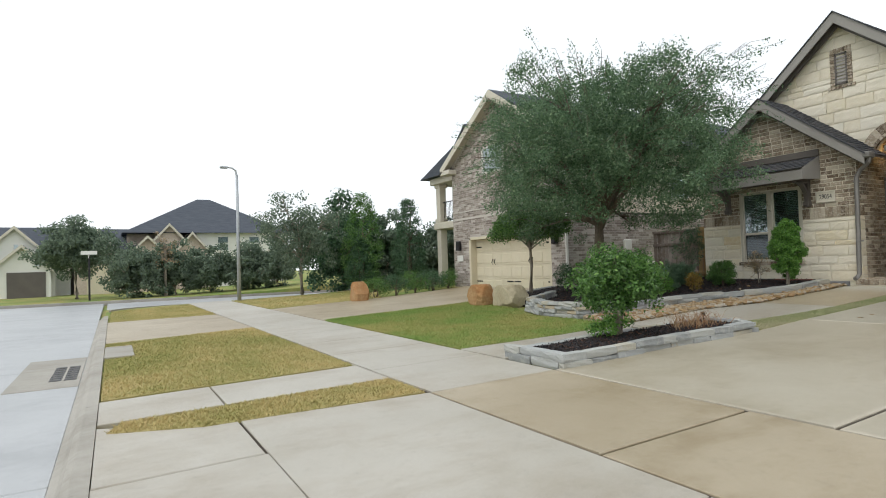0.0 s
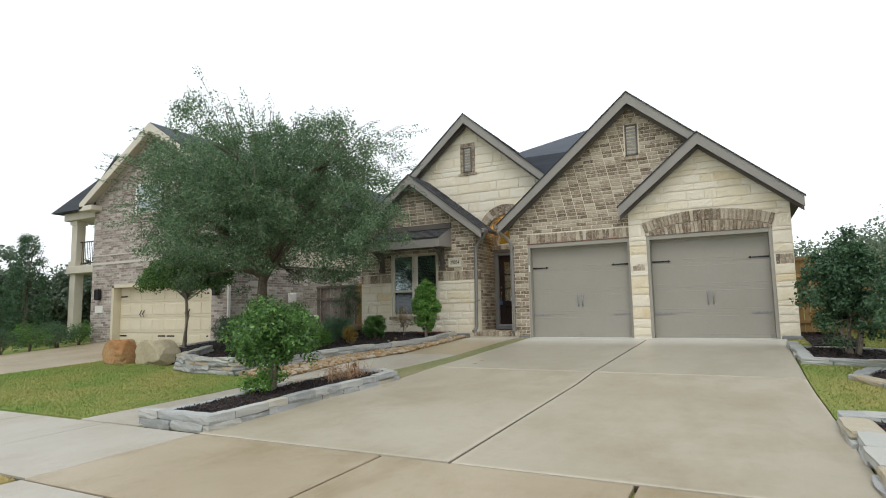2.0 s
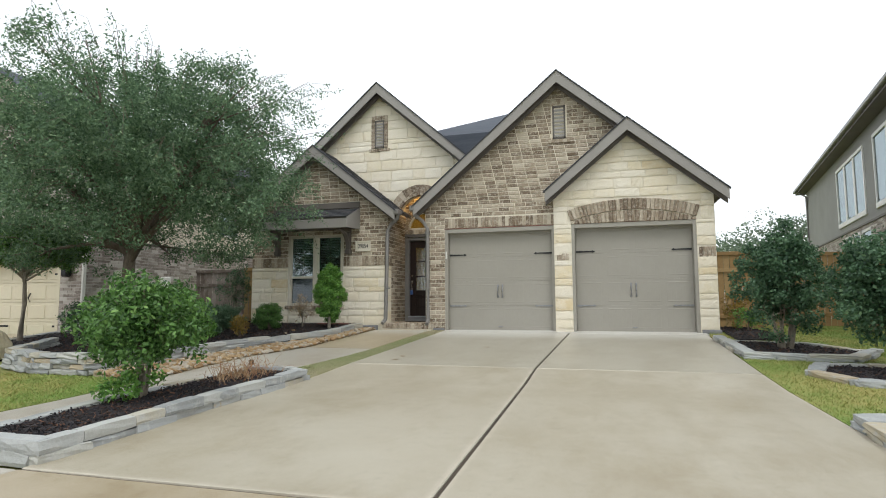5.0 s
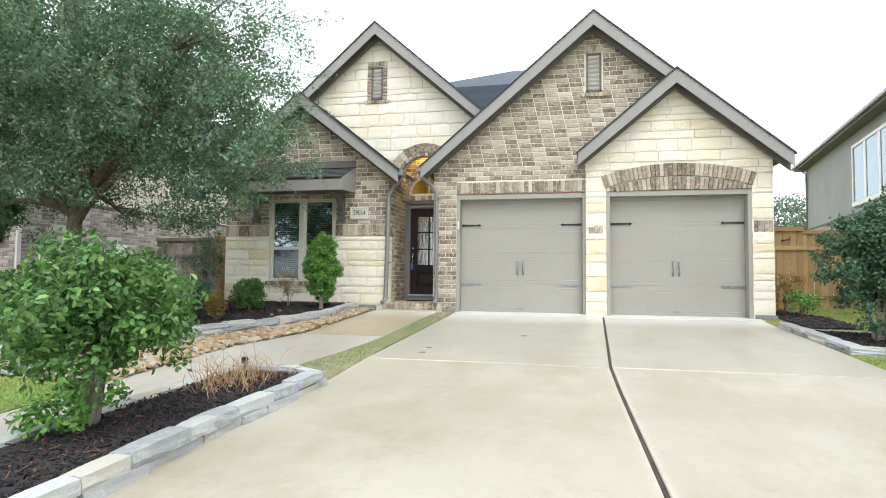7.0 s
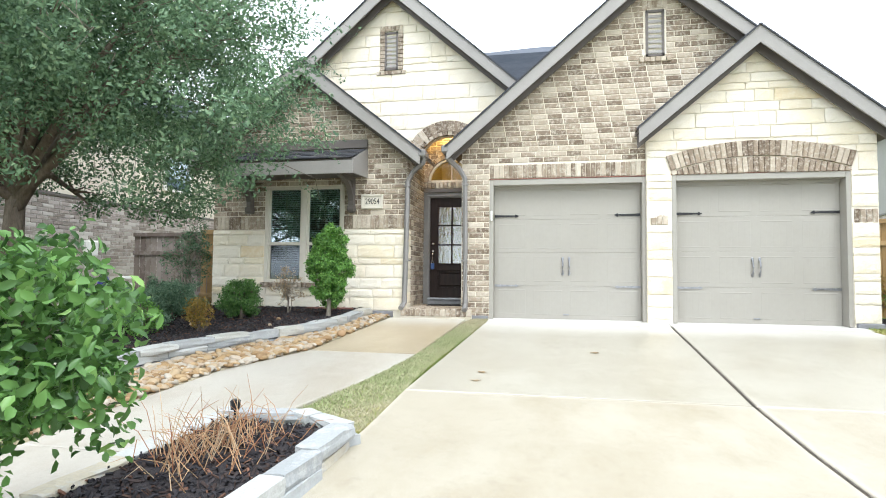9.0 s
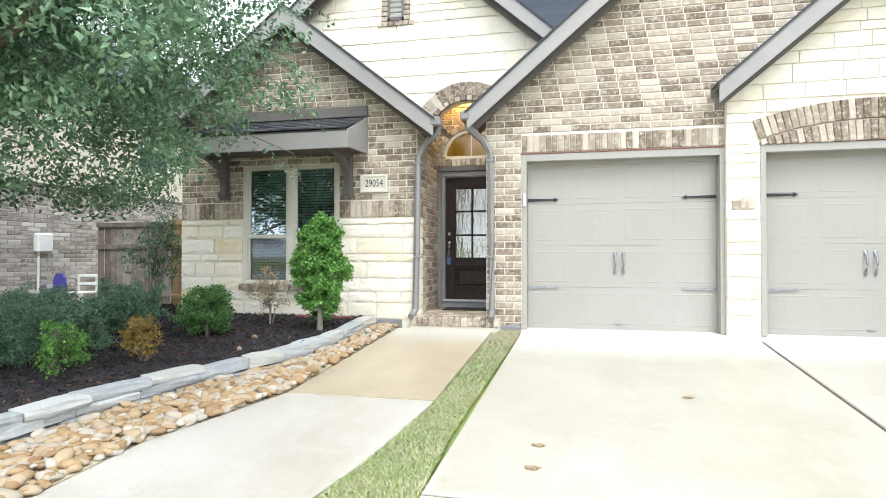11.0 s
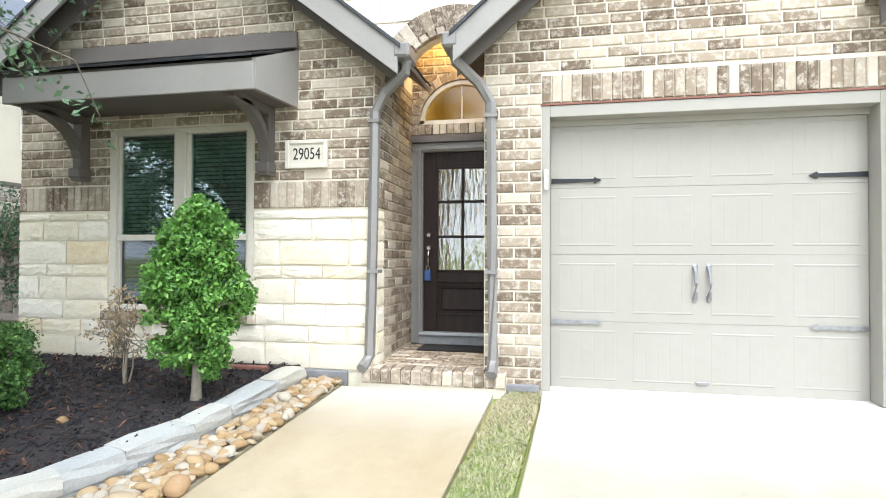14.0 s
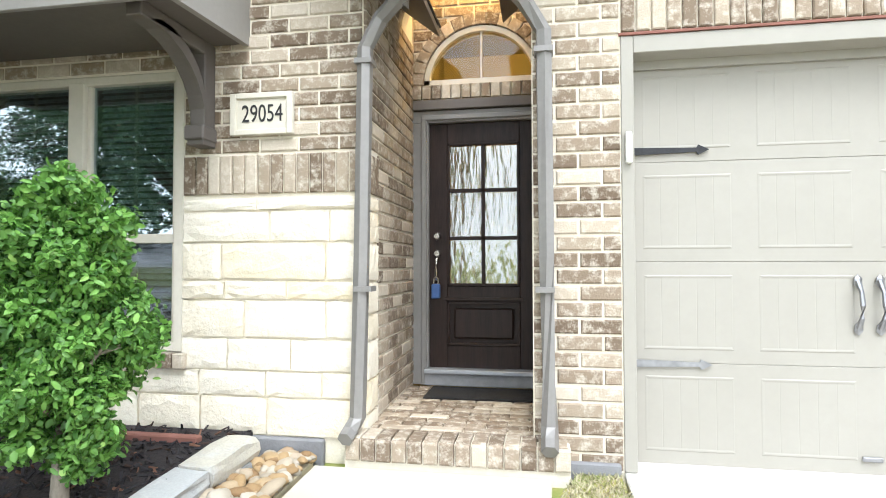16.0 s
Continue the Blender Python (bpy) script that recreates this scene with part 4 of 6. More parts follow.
def arch_top(x, c=ARCH, r=None):
    return c[1] + math.sqrt(max(0, (r or c[2]) ** 2 - (x - c[0]) ** 2))


def over_arch(z):
    """The stone above the segmental arch."""
    base = gspan(ST, 2.64, 6.07, DROP)(z)
    out = []
    rr = 4.60
    if z < ARCH[1] + rr:
        h = math.sqrt(max(0, rr ** 2 - (z - ARCH[1]) ** 2))
        h = min(h, 1.43)
        for a, b in base:
            out += [(a, min(b, ARCH[0] - h)), (max(a, ARCH[0] + h), b)]
        return [(a, b) for a, b in out if b - a > 0.04]
    return base


ashlar(gspan(ST, 2.64, 3.04, DROP, [(0, 9, 1.60, 1.86)]), 0.06, 2.45, -0.08, stone_wall, 1)
ashlar(gspan(ST, 5.69, 6.07, DROP, [(0, 9, 1.60, 1.86)]), 0.06, 2.45, -0.08, stone_wall, 2)
soldiers(2.70, 2.98, 1.62, 1.85, -0.08, stone_wall)
soldiers(5.72, 6.06, 1.62, 1.85, -0.08, stone_wall)
ashlar(over_arch, 2.45, 4.6, -0.08, stone_wall, 3)
# two rings of the flat arch over the door
for r0, r1, half in ((4.04, 4.30, 1.34), (4.31, 4.57, 1.42)):
    n = round(2 * half / 0.083)
    for k in range(n):
        x = -half + (k + 0.5) * 2 * half / n
        ang = math.asin(x / r1)
        z_low = max(r0, (2.45 - ARCH[1]) / math.cos(ang)) if r0 < 4.2 else r0
        if r1 - z_low < 0.05:
            continue
        m = Matrix.Translation((ARCH[0], -0.115, ARCH[1])) @ pose(0, 0, 0, 0, math.degrees(ang) - 90, 0) @ Matrix.Translation((z_low, 0, -0.038)) @ Matrix.Diagonal((r1 - z_low - .008, 0.06, 0.076, 1))
        all_bricks.append((m, stone_wall))
# entry gable of limestone with an arched brick opening
e_ = gable(*EN)
EY = 0.9
AC, AR = (-0.93, 2.92), 0.58
arc = [(AC[0] + AR * math.cos(math.pi * k / 14), AC[1] + AR * math.sin(math.pi * k / 14)) for k in range(15)]
entry_wall = wall_part("entry_wall", [
    [(-4.6, 2.5), (-1.51, 2.5), *arc[::-1][:8], (AC[0], e_(AC[0]) - .1), (-2.08, e_(-2.08) - .1), (-4.6, e_(-4.6) - .1)],
    [*arc[:8][::-1], (-0.35, 2.5), (1.4, 2.5), (1.4, e_(1.4) - .1), (AC[0], e_(AC[0]) - .1)]], EY, 0.13, mortar_mat, "cream limestone entry gable")


def over_entry(z):
    base = gspan(EN, -4.2, 1.2, DROP, [(-2.35, -1.87, 4.88, 5.82)])(z)
    rr = AR + 0.31
    if z < AC[1] + rr:
        h = math.sqrt(max(0, rr ** 2 - max(0, z - AC[1]) ** 2))
        out = []
        for a, b in base:
            out += [(a, min(b, AC[0] - h)), (max(a, AC[0] + h), b)]
        return [(a, b) for a, b in out if b - a > 0.03]
    return base


ashlar(over_entry, 2.9, 6.4, EY, entry_wall, 4)
soldiers(-2.42, -1.80, 4.80, 4.88, EY, entry_wall, proud=0.05)
soldiers(-2.35, -1.87, 5.70, 5.82, EY, entry_wall)
for zz in np.arange(4.9, 5.7, 0.0815):
    for xa in (-2.35, -1.97):
        all_bricks.append((place(xa, xa + .1, zz, zz + .07, EY - .03, .05), entry_wall))
for r0, dd, wd in ((AR + .005, 0.075, 0.2), (AR + .085, 0.045, 0.24)):
    for k in range(20):
        a = math.pi * (k + .5) / 20
        ln = 0.075 if r0 < AR + .05 else 0.22
        wid = math.pi * (r0 + ln) / 20 - 0.012
        m = Matrix.Translation((AC[0], EY - dd, AC[1])) @ pose(0, 0, 0, 0, -math.degrees(a), 0) @ Matrix.Translation((r0, 0, -wid / 2)) @ Matrix.Diagonal((ln, wd if ln < .1 else .06, wid, 1))
        all_bricks.append((m, entry_wall))
DW_ = 1.33
# porch recess: two side walls, the door wall and a ceiling
recess_l = wall_part("porch_wall", [[(-1.75, -0.3), (-1.51, -0.3), (-1.51, 3.02), (-1.75, 3.02)]], 0.03, 1.3, mortar_mat, "brick side wall of the porch")
recess_r = wall_part("porch_wall", [[(-0.35, -0.3), (-0.12, -0.3), (-0.12, 3.02), (-0.35, 3.02)]], 0.25, 1.08, mortar_mat, "brick side wall of the porch")
for xa in (-1.75, -.35):
    part("porch_upper_wall", boxes((xa, xa + .235, 1.03, DW_, 3.02, 4.2)), mortar_mat, house)
T_L = Matrix.Translation((-1.51, 0, 0)) @ pose(0, 0, 0, 0, 0, 90)      # its x runs along +y
T_R = Matrix.Translation((-0.35, 1.33, 0)) @ pose(0, 0, 0, 0, 0, -90)
flat = lambda a, b: (lambda z: [(a, b)])
bricks(lambda z: [(0.26, 1.33)] if z < 1.86 else [(0.0, 1.33)], 0.18, 3.0, 0, recess_l, T_L)
ashlar(flat(0.02, 0.24), 0.05, 1.58, 0, recess_l, 6, T_L)
soldiers(0.0, 0.25, 1.60, 1.85, 0, recess_l, T_L)
bricks(flat(0.0, 1.08), 0.18, 3.0, 0, recess_r, T_R)
DW = 1.33
TR = (-0.93, 2.66, 0.48)
tarc = [(TR[0] + TR[2] * math.cos(math.pi * k / 14), TR[1] + TR[2] * math.sin(math.pi * k / 14)) for k in range(15)]
door_wall = wall_part("door_wall", [
    [(-1.75, 2.44), (-1.41, 2.44), *tarc[::-1][:8], (TR[0], 4.2), (-1.75, 4.2)], [*tarc[:8][::-1], (-0.45, 2.44), (-0.12, 2.44), (-0.12, 4.2), (TR[0], 4.2)],
    [(-1.41, 2.44), (-0.45, 2.44), (-0.45, 2.66), (-1.41, 2.66)]], DW, 0.2, mortar_mat, "brick wall over the front door")


def over_transom(z):
    rr = TR[2] + 0.11
    if z < TR[1]:
        return []
    h = math.sqrt(max(0, rr ** 2 - (z - TR[1]) ** 2)) if z < TR[1] + rr else 0
    return [(-1.51, TR[0] - h), (TR[0] + h, -0.35)] if h > 0 else [(-1.51, -0.35)]


bricks(over_transom, 2.66, 4.1, DW, door_wall)
soldiers(-1.51, -0.35, 2.53, 2.655, DW, door_wall, proud=0.05)
for k in range(17):
    a = math.pi * (k + .5) / 17
    wid = math.pi * (TR[2] + .1) / 17 - .012
    m = Matrix.Translation((TR[0], DW - .035, TR[1])) @ pose(0, 0, 0, 0, -math.degrees(a), 0) @ Matrix.Translation((TR[2] + .005, 0, -wid / 2)) @ Matrix.Diagonal((.1, .06, wid, 1))
    all_bricks.append((m, door_wall))
part("porch_ceiling", boxes((-1.6, -0.3, 1.0, 1.4, 4.15, 4.25)), beige_mat, house)
# porch floor of brick on edge
porch = wall_part("porch_floor", [[(-1.58, -0.25), (-0.3, -0.25), (-0.3, 0.145), (-1.58, 0.145)]], -0.14, 1.5, mortar_mat, "brick paved porch step")
T_P = Matrix.Translation((0, 0, 0.145)) @ pose(0, 0, 0, -90, 0, 0)
for rowy, (ya, yb) in enumerate([(-0.145, 0.06), (0.065, 0.15), (0.155, 0.24), (0.245, 0.33), (0.335, 0.42), (0.425, 0.51), (0.515, 0.60), (0.605, 0.69), (0.695, 0.78), (0.785, 0.87), (0.875, 0.96), (0.965, 1.05), (1.055, 1.14), (1.145, 1.28)]):
    w = 0.0915 if rowy in (0, 13) else 0.262
    x = -1.575 - (0.13 if rowy % 2 else 0)
    while x < -0.33:
        a, b = max(x, -1.575), min(x + w, -0.31)
        if b - a > .03:
            m = Matrix.Translation((a + .005, ya, 0.165)) @ pose(0, 0, 0, -90, 0, 0) @ Matrix.Diagonal((b - a - .01, 0.05, yb - ya - .008, 1))
            all_bricks.append((m, porch))
        x += w
x = -1.575
while x < -0.33:
    all_bricks.append((place(x + .005, x + .086, 0.03, 0.155, -0.165, 0.05), porch))
    x += 0.0915
# wing with the window
w_ = gable(*WG)
WX0, WX1 = -5.41, -1.52
W0, W1, WZ0, WZ1 = -4.32, -2.72, 0.60, 2.42
wing = wall_part("wing_wall", [
    [(WX0, -0.3), (W0, -0.3), (W0, w_(W0) - .1), (WX0, w_(WX0) - .1)], [(W1, -0.3), (WX1, -0.3), (WX1, w_(WX1) - .1), (W1, w_(W1) - .1)],
    [(W0, -0.3), (W1, -0.3), (W1, WZ0), (W0, WZ0)], [(W0, WZ1), (W1, WZ1), (W1, w_(W1) - .1), (-3.48, w_(-3.48) - .1), (W0, w_(W0) - .1)]], 0.0, 0.25, mortar_mat, "front wing of brick above cream limestone")
hole = [(W0, W1, WZ0 - .1, WZ1)]
ashlar(gspan(WG, WX0, WX1, DROP, [(W0, W1, WZ0 - .02, 3)]), 0.10, 1.58, 0, wing, 8)
bricks(gspan(WG, WX0, WX1, DROP, hole), 1.862, 4.6, 0, wing)
soldiers(WX0, W0, 1.60, 1.855, 0, wing)
soldiers(W1, WX1, 1.60, 1.855, 0, wing)
soldiers(W0 - .05, W1 + .05, 0.50, 0.60, 0, wing, proud=0.07)
for d in ((WX0, -1.75, -0.05, 0.0, -0.2, 0.10), (5.72, 6.1, -0.13, 0.0, -0.2, 0.06), (-0.52, -0.02, -0.04, 0.0, -0.2, 0.05)):
    part("foundation", boxes(d, bevel=0.01), slate_mat, house)
# side and back walls close the house
part("side_wall", boxes((5.85, 6.07, 0.25, 14, -0.3, 3.1), (WX0, WX0 + .22, 0.25, 14, -0.3, 3.1), (WX0, 6.07, 13.8, 14, -0.3, 3.1)), mortar_mat, house)


# ---- roofs ----
def shingles(name, p0, u, v, rows, length, parent):
    """Courses of shingle tabs over a slope: p0 the lower corner, u along the eave, v up the slope."""
    r = np.random.default_rng(len(name) + rows)
    p0, u, v = Vector(p0), Vector(u).normalized(), Vector(v)
    L, S = length, v.length
    v = v.normalized()
    n = u.cross(v).normalized()
    rh = S / rows
    V, F = [], []
    for k in range(rows):
        x = -r.uniform(0, .3)
        while x < L:
            w = r.uniform(.18, .34)
            a, b = max(0, x), min(L, x + w)
            if b - a > .02:
                t = r.uniform(.006, .014)
                q = [p0 + u * a + v * (k * rh), p0 + u * b + v * (k * rh), p0 + u * b + v * ((k + 1) * rh), p0 + u * a + v * ((k + 1) * rh)]
                i = len(V)
                V += [q[0] + n * .002, q[1] + n * .002, q[0] + n * t * 1.5, q[1] + n * t * 1.5, q[2] + n * .003, q[3] + n * .003]
                F += [(i, i + 1, i + 3, i + 2), (i + 2, i + 3, i + 4, i + 5)]
            x += w
    return tagged(mpart("shingles", mesh_of("shingles", V, F, shingle_mat), parent), kind="stuff")


def gable_roof(g, xl, xr, y0, y1, rows, yl=None, yr=None):
    """Two slopes of a front-facing gable, with rake boards, soffit and shingles."""
    px, pz, sl = g
    f = gable(px, pz, sl)
    t = 0.05
    for sgn, xe in ((-1, xl), (1, xr)):
        ze = f(xe)
        ye = (yl if sgn < 0 else yr) or y1
        deck = [(px, pz), (xe, ze), (xe, ze - t), (px, pz - t)]
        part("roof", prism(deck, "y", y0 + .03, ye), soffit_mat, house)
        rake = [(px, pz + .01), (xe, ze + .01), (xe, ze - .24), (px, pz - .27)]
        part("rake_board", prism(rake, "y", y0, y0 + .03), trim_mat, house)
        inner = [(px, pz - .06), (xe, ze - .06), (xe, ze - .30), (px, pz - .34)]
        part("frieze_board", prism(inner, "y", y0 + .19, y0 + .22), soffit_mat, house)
        edge = [(px, pz + .035), (xe + sgn * .03, ze + .01 - sl * .03 + .025), (xe + sgn * .03, ze - .015 - sl * .03 + .015), (px, pz + .005)]
        part("drip_edge", prism(edge, "y", y0 - .025, y0 + .05), shingle_mat, house)
        d = Vector((px - xe, 0, pz - ze))
        if sgn > 0:
            shingles("slope", (xe, y0, ze + .012), (0, 1, 0), d, rows, ye - y0, house)
        else:
            shingles("slope", (xe, ye, ze + .012), (0, -1, 0), d, rows, ye - y0, house)


gable_roof(BR, -0.72, 4.32, -0.35, 6.5, 28, yl=0.89)
gable_roof(ST, 2.48, 6.32, -0.43, 6.5, 20)
gable_roof(EN, -4.4, 1.0, 0.55, 7.0, 24)
gable_roof(WG, -5.78, -1.20, -0.35, 5.0, 22, yr=0.89)
# main hip behind
bm = bmesh.new()
pts = [(-1.6, 1.2, 5.19), (3.86, 1.2, 5.19), (1.6, 6.5, 7.45), (0.6, 6.5, 7.45), (4.5, 13.5, 4.4), (-3.4, 13.5, 4.4), (4.5, 1.2, 4.4), (-3.4, 1.2, 4.4)]
vs = [bm.verts.new(p) for p in pts]
for q in ((0, 1, 2, 3), (1, 6, 4, 2), (2, 4, 5, 3), (3, 5, 7, 0), (0, 7, 6, 1), (7, 5, 4, 6)):
    bm.faces.new([vs[i] for i in q])
bmesh.ops.recalc_face_normals(bm, faces=bm.faces)
part("main_roof", bm, roof_far_mat, house, "dark grey shingle hip roof")


def louvre(x0, x1, z0, z1, y):
    v = part("gable_vent", boxes((x0, x0 + .04, y - .05, y, z0, z1), (x1 - .04, x1, y - .05, y, z0, z1), (x0, x1, y - .05, y, z0, z0 + .04), (x0, x1, y - .05, y, z1 - .04, z1)), soffit_mat, house, "louvred gable vent")
    n = 8
    for k in range(n):
        zz = z0 + .05 + (z1 - z0 - .1) * k / n
        part("louvre", prism([(y - .045, zz), (y - .005, zz + .07), (y - .005, zz + .085), (y - .045, zz + .018)], "x", x0 + .04, x1 - .04), trim_mat, v)


louvre(2.66, 2.96, 4.5, 5.3, 0.02)
louvre(-2.25, -1.97, 4.9, 5.68, 0.92)
# dark sheets behind the louvres, the shade inside the vents put into their colour
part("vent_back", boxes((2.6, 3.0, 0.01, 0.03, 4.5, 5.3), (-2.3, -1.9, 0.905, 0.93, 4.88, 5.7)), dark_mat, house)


# ---- garage doors ----
def embossed(w, h):
    """A pressed panel, w by h, facing -y: a soft rim with shallow upright grooves inside it."""
    xs, zs = {0.0, w}, {0.0, h}
    for e in (.006, .012, .02):
        xs |= {e, w - e}
        zs |= {e, h - e}
    for q in range(1, 5):
        xs |= {w * q / 5 + o for o in (-.004, 0, .004)}
    xs, zs = sorted(xs), sorted(zs)
    bm = bmesh.new()
    grid = []
    for z in zs:
        row = []
        for x in xs:
            ex, ez = min(x, w - x), min(z, h - z)
            e = min(ex, ez)
            up = float(np.interp(e, [0, .006, .012, .02], [0, .0032, .003, .001])) * (1.0 if ez <= ex else 0.35)
            if e >= .02 and any(abs(x - w * q / 5) < .001 for q in range(1, 5)):
                up = .0002
            row.append(bm.verts.new((x, -up, z)))
        grid.append(row)
    for a, b in zip(grid, grid[1:]):
        for i in range(len(xs) - 1):
            bm.faces.new((a[i], a[i + 1], b[i + 1], b[i]))
    return bm


def garage_door(x0, x1, z1, y, label):
    d = part("garage_door", boxes((x0, x1, y + .01, y + .05, 0.005, z1)), garage_mat, house, label)
    n = 4
    h = z1 / n
    cw = (x1 - x0) / 4
    for k in range(n):
        za, zb = k * h + .001, (k + 1) * h - .001
        part("panel", boxes((x0 + .004, x1 - .004, y, y + .02, za, zb), bevel=0.002), garage_mat, d)
        for c in range(4):
            raised = embossed(cw - .14, zb - za - .15)
            bmesh.ops.translate(raised, verts=raised.verts, vec=(x0 + c * cw + .072, y, za + .075))
            part("raised_panel", raised, garage_mat, d)
    xm = (x0 + x1) / 2
    for sx in (-.055, .055):
        bm = bmesh.new()
        tube(bm, [(xm + sx, y - .012, 0.80), (xm + sx, y - .05, 0.86), (xm + sx, y - .06, 0.93), (xm + sx, y - .05, 1.0), (xm + sx, y - .012, 1.06)], [.018, .012, .015, .012, .018], 8)
        for zz in (0.80, 1.06):
            bmesh.ops.create_icosphere(bm, subdivisions=1, radius=.026, matrix=Matrix.Translation((xm + sx, y - .012, zz)) @ Matrix.Diagonal((1, .4, 1.5, 1)))
        part("handle", bm, pewter_mat, d, "pewter pull handle")
    for zz in (0.58, 1.82):
        for sgn, xs in ((1, x0 + .01), (-1, x1 - .01)):
            bm = prism([(xs, zz - .022), (xs + sgn * .36, zz - .012), (xs + sgn * .37, zz - .03), (xs + sgn * .43, zz), (xs + sgn * .37, zz + .03), (xs + sgn * .36, zz + .012), (xs, zz + .022)], "y", y - .018, y - .008)
            part("strap_hinge", bm, iron_mat if zz > 1 else pewter_mat, d, "strap hinge")
    part("lock", boxes((xm - .05, xm + .05, y - .02, y, 0.075, 0.10), bevel=.004), pewter_mat, d)


garage_door(0.07, 2.58, 2.34, 0.17, "taupe panelled carriage-style garage door, closed")
garage_door(3.11, 5.62, 2.36, 0.12, "taupe panelled carriage-style garage door, closed")
for x0, x1, yf, yb, zt in ((0.0, 2.65, -0.01, 0.24, 2.45), (3.04, 5.69, -0.09, 0.2, 2.45)):
    part("garage_frame", boxes((x0, x0 + .07, yf, yb, 0.0, zt), (x1 - .07, x1, yf, yb, 0.0, zt), (x0 + .07, x1 - .07, yf, yb, zt - .10, zt), bevel=.004), garage_mat, house)
    part("door_stop", boxes((x0 + .07, x1 - .07, yb - .10, yb - .075, zt - .15, zt - .1)), garage_mat, house)
    part("lintel", boxes((x0 - .01, x1 + .01, yf - .01, yf + .1, zt + .002, zt + .016)), red_edge, house, "rust-brown steel lintel")
part("door_sensor", boxes((0.02, 0.055, -0.045, -0.01, 1.72, 1.9), bevel=.008), white_mat, house)

# ---- front door ----
fd = part("front_door", boxes((-1.37, -0.47, DW + .04, DW + .075, 0.30, 2.34)), door_mat, house, "dark stained wooden front door with six glass lights, closed")
DX0, DX1 = -1.37, -0.47
fd.data.clear_geometry()
bm = boxes((DX0, DX0 + .15, DW + .02, DW + .07, .30, 2.34), (DX1 - .15, DX1, DW + .02, DW + .07, .30, 2.34), (DX0 + .15, DX1 - .15, DW + .02, DW + .07, 2.17, 2.34),
           (DX0 + .15, DX1 - .15, DW + .02, DW + .07, .85, .98), (DX0 + .15, DX1 - .15, DW + .02, DW + .07, .30, .49), bevel=.004)
bm.to_mesh(fd.data)
bm.free()
fd.data.materials.append(door_mat)
lx0, lx1, lz0, lz1 = DX0 + .15, DX1 - .15, .98, 2.17
part("moulding", boxes((lx0, lx0 + .022, DW + .008, DW + .03, lz0, lz1), (lx1 - .022, lx1, DW + .008, DW + .03, lz0, lz1), (lx0, lx1, DW + .008, DW + .03, lz0, lz0 + .022), (lx0, lx1, DW + .008, DW + .03, lz1 - .022, lz1), bevel=.004), door_mat, fd)
part("muntin", boxes((-0.935, -0.905, DW + .012, DW + .05, lz0, lz1), *[(lx0, lx1, DW + .012, DW + .05, lz0 + (lz1 - lz0) * k / 3 - .015, lz0 + (lz1 - lz0) * k / 3 + .015) for k in (1, 2)], bevel=.003), door_mat, fd)
for i in range(2):
    for k in range(3):
        xa = lx0 + .022 if i == 0 else -0.905
        xb = -0.935 if i == 0 else lx1 - .022
        za = lz0 + (lz1 - lz0) * k / 3 + .015
        o = part("pane", boxes((xa, xb, DW + .036, DW + .042, za, za + (lz1 - lz0) / 3 - .03)), pane_mat, fd, "rippled glass pane")
        o.visible_shadow = False
part("panel", boxes((lx0, lx1, DW + .045, DW + .06, .49, .85)), door_mat, fd)
part("raised_panel", boxes((lx0 + .05, lx1 - .05, DW + .025, DW + .05, .54, .80), bevel=.018), door_mat, fd)
part("door_moulding", boxes((lx0, lx0 + .02, DW + .005, DW + .03, .49, .85), (lx1 - .02, lx1, DW + .005, DW + .03, .49, .85), (lx0, lx1, DW + .005, DW + .03, .49, .51), (lx0, lx1, DW + .005, DW + .03, .83, .85), (lx0 - .03, lx1 + .03, DW + .003, DW + .03, .86, .885), bevel=.004), door_mat, fd)
for zz in (1.395, 1.25):
    bm = bmesh.new()
    tube(bm, [(DX0 + .065, DW + .02, zz), (DX0 + .065, DW + .005, zz), (DX0 + .065, DW - .012, zz)], [.034, .033, .022], 14)
    part("deadbolt", bm, chrome_mat, fd, "satin nickel lock", smooth=False)
bm = bmesh.new()
tube(bm, [(DX0 + .065, DW + .015, 1.22), (DX0 + .065, DW - .04, 1.19), (DX0 + .065, DW - .05, 1.12), (DX0 + .065, DW - .035, 1.04), (DX0 + .065, DW + .015, 1.02)], [.012, .011, .01, .011, .013], 8)
part("pull_handle", bm, chrome_mat, fd, "satin nickel pull handle", True)
lb = thing("lock_box", "blue key lock box hanging on the door handle", "lock box", (DX0 + .065, DW - .05, .93))
part("body", boxes((DX0 + .03, DX0 + .10, DW - .075, DW - .03, .88, 1.0), bevel=.008), blue_mat, lb)
bm = bmesh.new()
tube(bm, [(DX0 + .047, DW - .052, .99), (DX0 + .047, DW - .052, 1.04), (DX0 + .065, DW - .052, 1.06), (DX0 + .083, DW - .052, 1.04), (DX0 + .083, DW - .052, .99)], [.005] * 5, 6)
part("shackle", bm, chrome_mat, lb)
part("door_frame", boxes((-1.51, -1.37, DW - .03, DW + .1, .17, 2.34), (-.47, -.35, DW - .03, DW + .1, .17, 2.34), (-1.51, -.35, DW - .03, DW + .1, 2.34, 2.44), (-1.43, -1.385, DW - .05, DW, .17, 2.36), (-.455, -.41, DW - .05, DW, .17, 2.36), (-1.43, -.41, DW - .05, DW, 2.36, 2.40), bevel=.005), gutter_mat, house)
part("door_lintel", boxes((-1.50, -.36, DW - .06, DW + .02, 2.445, 2.525), bevel=.004), soffit_mat, house)
part("sill", boxes((-1.40, -.44, DW - .06, DW + .08, .17, .30), bevel=.004), slate_mat, house)
